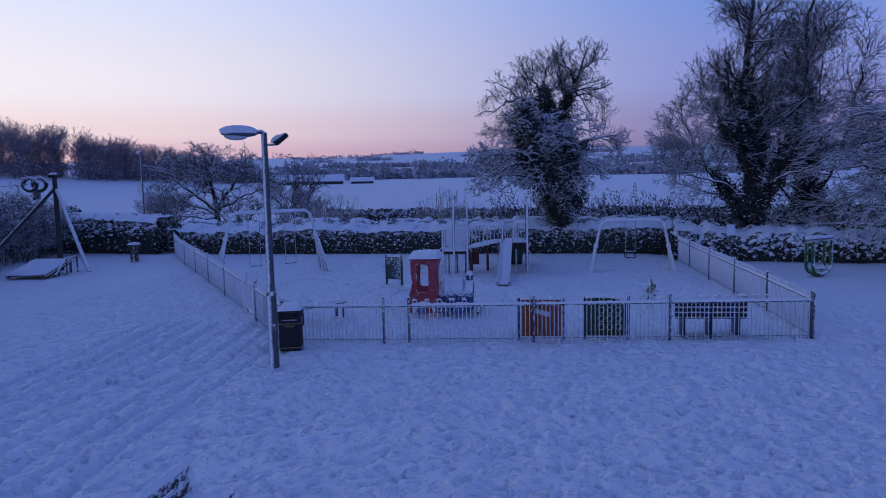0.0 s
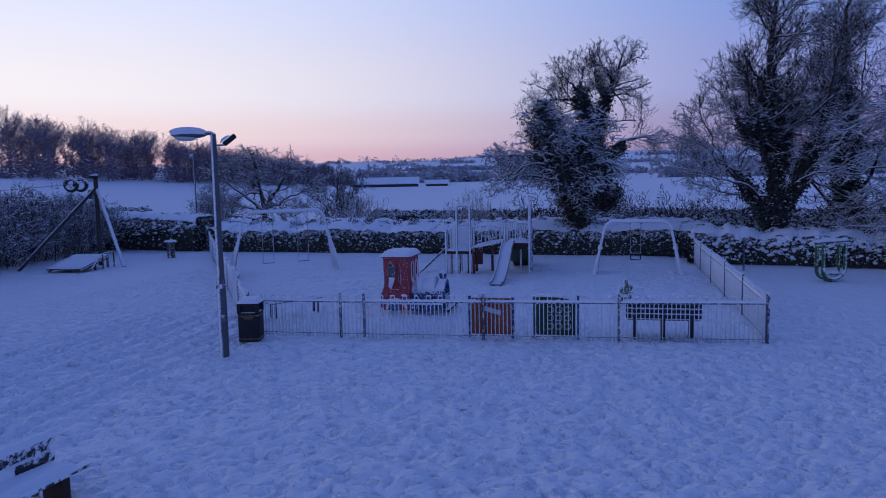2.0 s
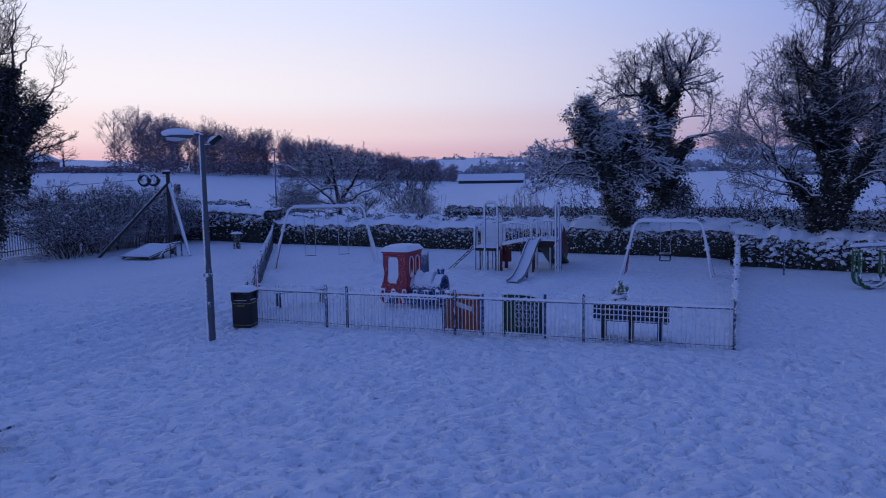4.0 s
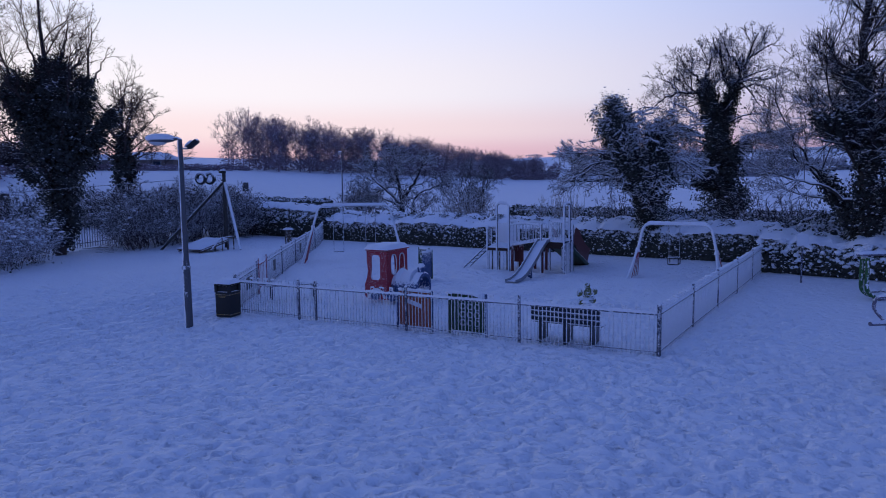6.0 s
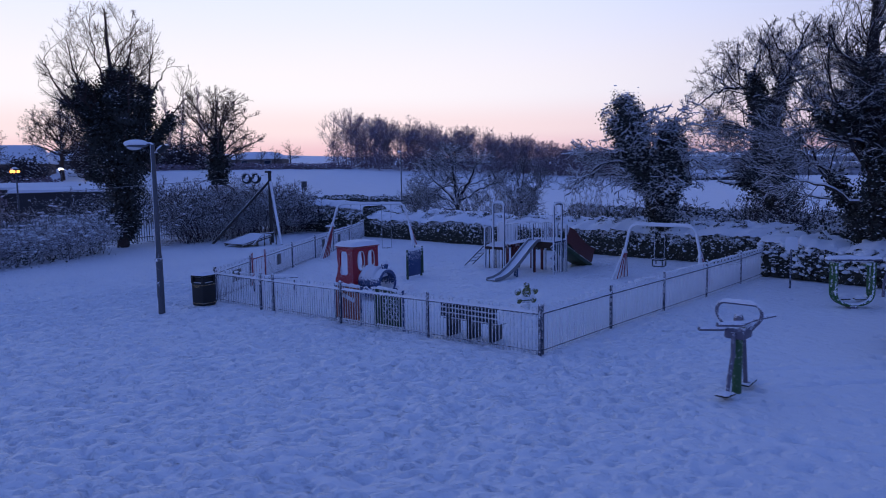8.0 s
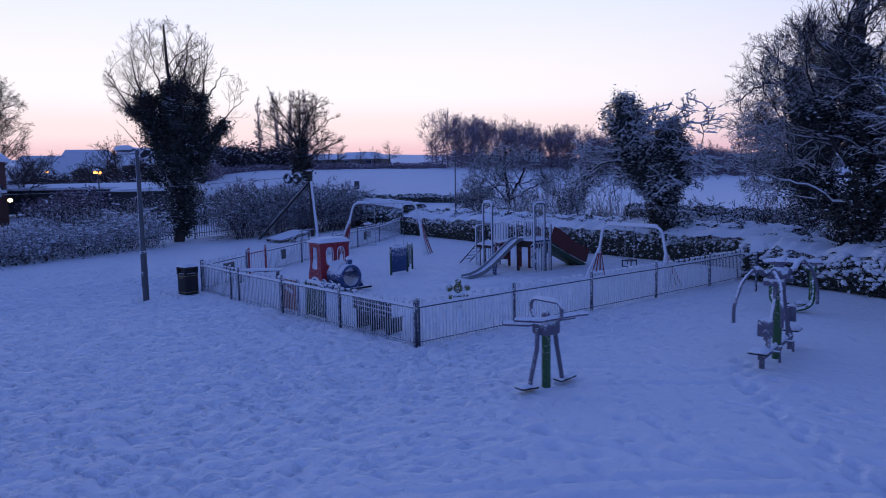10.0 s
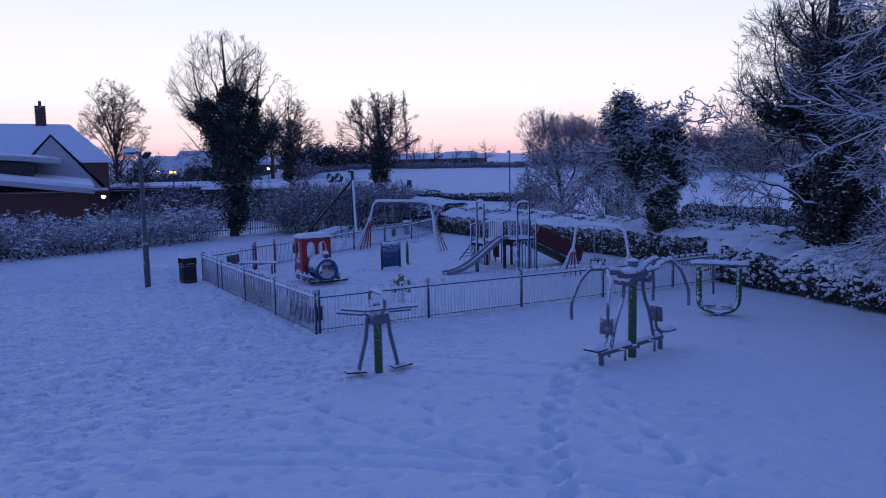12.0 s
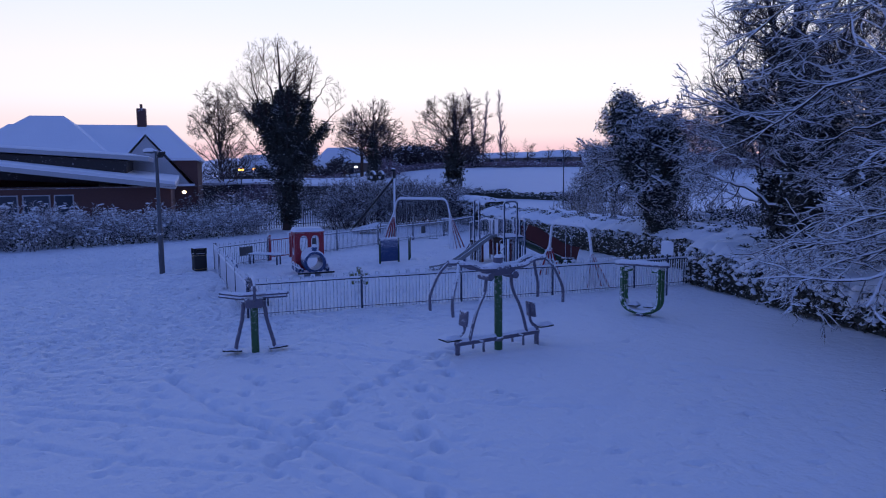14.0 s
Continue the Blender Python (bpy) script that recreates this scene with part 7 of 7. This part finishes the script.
def chute(path, width, wall, name, mat_bed, mat_side, flare=0.0, even=False):
    """A slide: a bed with two raised sides along a path of points, in thickness."""
    P = [Vector(p) for p in path]
    bm, bs = bmesh.new(), [bmesh.new(), bmesh.new()]
    bed, sides = [], [[], []]
    for i, p in enumerate(P):
        d_ = (P[min(i + 1, len(P) - 1)] - P[max(i - 1, 0)])
        s_ = Vector((-d_.y, d_.x, 0)).normalized()
        n_ = s_.cross(d_).normalized()
        n_ = n_ if n_.z > 0 else -n_
        bed.append([bm.verts.new(p + s_ * a * width / 2 + n_ * b) for a, b in ((-1, 0), (1, 0), (1, -0.03), (-1, -0.03))])
        for k, g in enumerate((-1, 1)):
            w = wall * (1.0 if even else 0.55 + 0.45 * math.sin(math.pi * min(1, (i + 1) / len(P)) * 0.9))
            o = p + s_ * g * width / 2
            sides[k].append([bs[k].verts.new(o + s_ * g * a + n_ * b + s_ * g * c) for a, b, c in ((0, -0.05, 0), (0, w, flare), (0.035, w, flare), (0.035, -0.05, 0))])
    for rows, b_ in ((bed, bm), (sides[0], bs[0]), (sides[1], bs[1])):
        for a, c in zip(rows, rows[1:]):
            for k in range(4):
                b_.faces.new((a[k], a[(k + 1) % 4], c[(k + 1) % 4], c[k]))
        b_.faces.new(rows[0])
        b_.faces.new(rows[-1])
        bmesh.ops.recalc_face_normals(b_, faces=b_.faces)
    sl = part(name, bm, M[mat_bed], tw)
    for b_ in bs:
        part("side_wall", b_, M[mat_side], sl)
    return sl


chute([(0.86, -0.5, 1.34), (0.84, -0.72, 1.32), (0.81, -1.15, 1.06), (0.78, -1.7, 0.68), (0.75, -2.2, 0.36), (0.72, -2.65, 0.15), (0.70, -3.05, 0.06), (0.68, -3.45, 0.05)], 0.40, 0.11, "slide", "steel", "steel")
part("slide_leg", boxed((0.16, 0.08, 0.5), (0.82, -1.95, 0.24), bevel=0.01), M["blue"], tw)
sc = chute([(1.25, 0.42, 1.28), (1.23, 0.8, 1.16), (1.16, 1.4, 0.82), (1.08, 2.1, 0.46), (1.0, 2.8, 0.2), (0.96, 3.25, 0.12)], 0.8, 0.58, "scoop_slide", "dark_green", "scoop_red", 0.10, True)
part("underside", boxed((0.86, 2.9, 0.2), (1.12, 1.75, 0.54), (-24.5, 0, 0), 0.04), M["dark_green"], sc, "dark green moulded underside")


# ---- exercise machines ----
M["gym_grey"] = frosted("grey_machine_paint", (0.15, 0.14, 0.19), (0.10, 0.095, 0.135), 0.5, 0.0, 0.42, 0.10, 16)
g1 = thing("air_walker", "grey air-walker exercise machine on a green post", "exercise machine", (10.03, 17.33, gz(10.03, 17.33) - 0.03), 0)
part("post", lathe([(0.085, -0.1), (0.085, 1.1), (0.075, 1.14)], 14), M["green"], g1, "bright green post")
part("hub", boxed((0.38, 0.40, 0.24), (0, 0, 1.17), bevel=0.05), M["gym_grey"], g1)
part("snow", snow_pad(0.36, 0.38, 0.08, (0, 0, 1.285), 0, 29, 5), M["snow"], g1)
part("cap", lathe([(0.08, 0.0), (0.09, 0.12), (0.06, 0.2), (0.02, 0.22)], 12, at=(0, 0, 1.28)), M["gym_grey"], g1)
part("handle_loop", tubed(rounded([(-0.22, 0.0, 1.22), (-0.42, 0.0, 1.46), (-0.36, 0.0, 1.68), (0.36, 0.0, 1.68), (0.42, 0.0, 1.46), (0.22, 0.0, 1.22)], 0.15, 5), 0.033, 8), M["gym_grey"], g1)
part("snow", snow_ridge([(-0.3, 0, 1.705), (0.3, 0, 1.705)], 0.075, 0.05, 5, 30, 0.1), M["snow"], g1)
for x, z in ((-0.16, 1.24), (0.16, 1.36)):
    part("arm", tubed([(x - 0.25, -0.72, z + 0.04), (x, -0.3, z), (x, 0.3, z), (x + 0.22, 0.72, z + 0.04)], 0.04, 8), M["gym_grey"], g1)
    part("snow", snow_ridge([(x - 0.2, -0.68, z + 0.05), (x, -0.3, z + 0.02), (x, 0.3, z + 0.02), (x + 0.2, 0.68, z + 0.05)], 0.07, 0.05, 5, 31, 0.1), M["snow"], g1)
for y in (-1, 1):
    part("swing_leg", tubed([(0, y * 0.22, 1.18), (0.02, y * 0.26, 0.8), (0.0, y * 0.4, 0.25), (0.0, y * 0.42, 0.12)], 0.042, 8), M["gym_grey"], g1)
    ft = part("foot_plate", boxed((0.22, 0.42, 0.04), (0, y * 0.5, 0.12), (y * 5, 0, 0), 0.012), M["rubber"], g1)
    part("snow", snow_pad(0.16, 0.26, 0.04, (0, y * 0.54, 0.14), 0, 32, 4), M["snow"], ft)

g2 = thing("pull_down_machine", "double seated pull-down exercise machine on a green post", "exercise machine", (11.72, 22.5, gz(11.72, 22.5) - 0.05), 14)
part("post", lathe([(0.09, -0.1), (0.09, 1.8), (0.08, 1.84)], 14), M["green"], g2, "bright green post")
part("collar", lathe([(0.1, 0.24), (0.11, 0.26), (0.11, 0.32), (0.1, 0.34)], 14), M["galv"], g2)
part("hub", boxed((0.34, 0.78, 0.24), (0, 0, 1.84), bevel=0.08), M["gym_grey"], g2)
for y in (-1, 1):
    part("bearing", tubed([(-0.2, y * 0.34, 1.72), (0.2, y * 0.34, 1.72)], 0.085, 12), M["gym_grey"], g2)
part("cap", lathe([(0.1, 0), (0.11, 0.14), (0.06, 0.2)], 12, at=(0, 0, 1.98)), M["gym_grey"], g2)
part("snow", snow_pad(0.26, 0.56, 0.05, (0, 0, 1.955), 0, 34, 6), M["snow"], g2)
part("beam", boxed((0.12, 2.3, 0.09), (0, 0, 0.31), bevel=0.012), M["gym_grey"], g2)
part("snow", snow_ridge([(0, -1.1, 0.355), (0, 1.1, 0.355)], 0.09, 0.06, 5, 35, 0.1), M["snow"], g2)
for y in (-1, 1):
    for x in (-0.16, 0.16):
        part("arm", tubed(rounded([(x, y * 0.2, 1.9), (x, y * 0.65, 1.92), (x, y * 0.85, 2.04), (x * 1.2, y * 1.2, 2.06)], 0.15, 4), 0.06, 8), M["gym_grey"], g2)
        part("snow", snow_ridge([(x, y * 0.3, 1.93), (x, y * 0.65, 1.95), (x, y * 0.88, 2.07), (x * 1.2, y * 1.18, 2.10)], 0.07, 0.035, 5, 36, 0.1), M["snow"], g2)
        part("handle", tubed(rounded([(x * 1.2, y * 1.18, 2.06), (x * 2.2, y * 1.32, 1.85), (x * 2.8, y * 1.52, 1.35), (x * 2.8, y * 1.5, 1.02)], 0.25, 4), 0.034, 7), M["gym_grey"], g2)
    part("tie_bar", tubed(rounded([(0.02, y * 0.34, 1.78), (0.02, y * 0.36, 1.4), (0.02, y * 0.62, 0.95), (0.02, y * 0.8, 0.34)], 0.3, 4), 0.037, 7), M["gym_grey"], g2)
    st = part("seat", boxed((0.36, 0.4, 0.05), (0, y * 1.28, 0.44), bevel=0.02), M["rubber"], g2)
    part("snow", snow_pad(0.34, 0.38, 0.08, (0, y * 1.28, 0.465), 0, 37, 5), M["snow"], st)
    part("seat_stem", tubed([(0, y * 1.1, 0.0), (0, y * 1.1, 0.44)], 0.055, 8), M["gym_grey"], g2)
    part("back_stem", tubed(rounded([(0, y * 1.1, 0.44), (0, y * 0.92, 0.55), (0, y * 0.88, 1.0)], 0.2, 4), 0.034, 7), M["gym_grey"], g2)
    part("back_pad", boxed((0.30, 0.06, 0.36), (0, y * 0.93, 0.86), (y * 6, 0, 0), 0.025), M["gym_grey"], g2)
    part("footrest", tubed([(-0.2, y * 0.55, 0.1), (-0.2, y * 0.55, 0.32), (0.2, y * 0.55, 0.32), (0.2, y * 0.55, 0.1)], 0.03, 6), M["gym_grey"], g2)

g3 = thing("sit_up_machine", "green U-shaped exercise frame with a snowy top bar", "exercise machine", (9.3, 27.85, gz(9.3, 27.85)), 36)
for y in (-0.14, 0.14):
    part("frame", tubed(rounded([(-0.52, y, 1.35), (-0.52, y, 0.22), (0.0, y * 0.6, 0.06), (0.52, y, 0.22), (0.52, y, 1.35)], 0.38, 6), 0.066, 9), M["frosted_green"], g3)
part("top_bar", boxed((1.55, 0.16, 0.07), (0, 0, 1.42), bevel=0.03), M["gym_grey"], g3)
part("snow", snow_ridge([(-0.76, 0, 1.455), (0.76, 0, 1.455)], 0.24, 0.1, 7, 40, 0.12), M["snow"], g3)
for x in (-0.44, 0.44):
    part("elbow_pad", boxed((0.3, 0.26, 0.1), (x, 0, 1.28), bevel=0.03), M["frosted_green"], g3)
    ft = part("foot_plate", boxed((0.3, 0.24, 0.05), (x * 0.5, 0, 0.27), bevel=0.02), M["rubber"], g3)
    part("snow", snow_pad(0.28, 0.22, 0.08, (x * 0.5, 0, 0.295), 0, 41, 4), M["snow"], ft)
part("foot", boxed((0.2, 0.4, 0.1), (0, 0, 0.03), bevel=0.02), M["gym_grey"], g3)

sg = thing("notice", "white notice on a dark post by the hedge", "sign", (6.75, 30.5, gz(6.75, 30.5)), 30)
part("post", tubed([(0, 0, 0), (0, 0, 1.35)], 0.035, 8), M["navy"], sg)
part("board", boxed((0.42, 0.03, 0.40), (0, 0, 1.52), bevel=0.01), M["white_paint"], sg)
part("snow", snow_pad(0.44, 0.1, 0.07, (0, 0, 1.72), 0, 42, 4), M["snow"], sg)


# ---- zip line ----
zl = thing("zip_line", "timber zip-line frame with two buffer tyres on its cable", "zip line", (-23.1, 29.2, 0), 0)
part("pole", lathe([(0.12, 0), (0.10, 4.3), (0.09, 4.42)], 12), M["pole"], zl, "dark upright pole")
part("brace", tubed([(-2.3, -2.75, 0), (-0.05, -0.05, 3.75)], 0.085, 9), M["pole"], zl)
part("brace", tubed([(1.75, -0.5, 0), (0.05, 0.0, 3.75)], 0.085, 9), M["lamp_steel"], zl, "pale snow-crusted brace")
part("cable_clamp", boxed((0.3, 0.3, 0.14), (0, -0.1, 4.36), bevel=0.03), M["black"], zl)
part("snow", snow_pad(0.3, 0.3, 0.08, (0, -0.05, 4.43), 0, 43, 4), M["snow"], zl)
part("cable", tubed([(0, 0, 4.2), (-0.05, -1.6, 4.02), (-0.6, -12, 3.45), (-3.0, -36, 3.3)], 0.014, 5), M["cable"], zl)
for y in (-0.95, -1.55):
    bm = bmesh.new()
    prof = [(0.33, -0.09), (0.24, -0.11), (0.20, -0.08), (0.24, 0.0), (0.20, 0.08), (0.24, 0.11), (0.33, 0.09), (0.36, 0.0)]
    rings = [[bm.verts.new((r * math.cos(a), h, r * math.sin(a))) for r, h in prof] for a in (2 * math.pi * k / 22 for k in range(22))]
    for k in range(22):
        a, b = rings[k], rings[(k + 1) % 22]
        for j in range(8):
            bm.faces.new((a[j], a[(j + 1) % 8], b[(j + 1) % 8], b[j]))
    bmesh.ops.recalc_face_normals(bm, faces=bm.faces)
    part("tyre", bm, M["tyre"], zl, "old black buffer tyre").matrix_basis = pose(-0.03, y, 4.0, 0, 0, 20)

rp = thing("launch_ramp", "snow-covered wooden launch ramp with a low rail", "ramp", (-22.6, 27.1, 0), 8)
part("deck", boxed((1.7, 2.2, 0.06), (-0.1, 0.2, 0.38), (11, 0, 0), 0.01), M["wood"], rp)
part("snow", snow_pad(1.7, 2.2, 0.12, (0, 0, 0), 0, 44, 8), M["snow"], rp).matrix_basis = pose(-0.1, 0.2, 0.42, 11, 0, 0)
for x in (-0.85, 0.75):
    part("beam", boxed((0.08, 2.2, 0.1), (x, 0.2, 0.3), (11, 0, 0), 0.01), M["wood"], rp)
    for y in (0.2, 1.2):
        part("leg", boxed((0.08, 0.08, 0.5 if y > 1 else 0.34), (x, y, 0.25 if y > 1 else 0.17), bevel=0.006), M["wood"], rp)
part("hand_rail", tubed(rounded([(0.9, -0.3, 0.1), (0.9, 0.5, 0.72), (0.9, 1.5, 0.74), (0.9, 1.5, 0.0)], 0.1, 3), 0.035, 7), M["wood"], rp)
part("rail_post", tubed([(0.9, 0.6, 0.0), (0.9, 0.6, 0.73)], 0.03, 7), M["wood"], rp)

bo = thing("bollard", "short wooden bollard with a cap of snow", "bollard", (-21.4, 32.4, 0), 0)
part("body", lathe([(0.2, 0), (0.19, 0.75), (0.24, 0.78), (0.24, 0.86), (0.1, 0.9)], 14), M["wood"], bo)
part("snow", snow_pad(0.5, 0.5, 0.12, (0, 0, 0.86), 0, 45, 6), M["snow"], bo)

gt = thing("field_gate", "plain metal gate in the gap between two hedges", "gate", (-21.0, 36.2, 0), 12)
for z in (0.3, 0.65, 1.0, 1.3):
    part("bar", tubed([(-0.6, 0, z), (0.75, 0, z)], 0.025, 7), M["galv"], gt)
for x in (-0.62, 0.78):
    part("gate_post", boxed((0.12, 0.12, 1.5), (x, 0, 0.72), bevel=0.01), M["wood"], gt)
part("snow", snow_ridge([(-0.6, 0, 1.32), (0.75, 0, 1.32)], 0.06, 0.05, 5, 46, 0.1), M["snow"], gt)

ms = thing("notice", "small dark notice on a post beyond the hedge", "sign", (-29.9, 36.6, 0), 40)
part("post", tubed([(0, 0, 0), (0, 0, 3.1)], 0.04, 8), M["galv"], ms)
part("board", boxed((0.42, 0.04, 0.62), (0, 0, 3.35), bevel=0.01), M["sign_face"], ms)


# ---- lamps along the lane ----
def lane_lamp(x, y, h, glow, label):
    ob = thing("street_lamp", label, "lamp", (x, y, gz(x, y)), 0, "lamps along the lane")
    part("column", lathe([(0.07, 0), (0.045, h)], 10), M["lamp_steel"], ob)
    k = 0.55 if glow == "lens" else 1.0
    hd = part("lantern", boxed((0.64 * k, 0.32 * k, 0.14 * k), (-0.25 * k, 0, h + 0.04), bevel=0.03), M["lamp_steel"], ob)
    part("lens", boxed((0.56 * k, 0.44 * k, 0.18 * k), (-0.27 * k, 0, h - 0.10 * k), bevel=0.04), M[glow], hd, "lit lamp lens" if glow != "lens" else "")
    part("snow", snow_pad(0.6 * k, 0.2 * k, 0.08 * k, (-0.25 * k, 0, h + 0.04 + 0.07 * k), 0, 47, 4), M["snow"], ob)


lane_lamp(-28.8, 45.6, 5.9 - gz(-28.8, 45.6), "lens", "thin grey lamp column beyond the hedge, unlit")
lane_lamp(-92.5, 40.7, 2.25, "far_lamp", "lit street lamp glowing white in the distance")
lane_lamp(-37.6, 19.45, 4.7, "sodium", "lit street lamp glowing orange behind the palisade")
lane_lamp(-93.6, 24.2, 5.4 - gz(-93.6, 24.2), "sodium", "lit street lamp glowing orange by the lane")
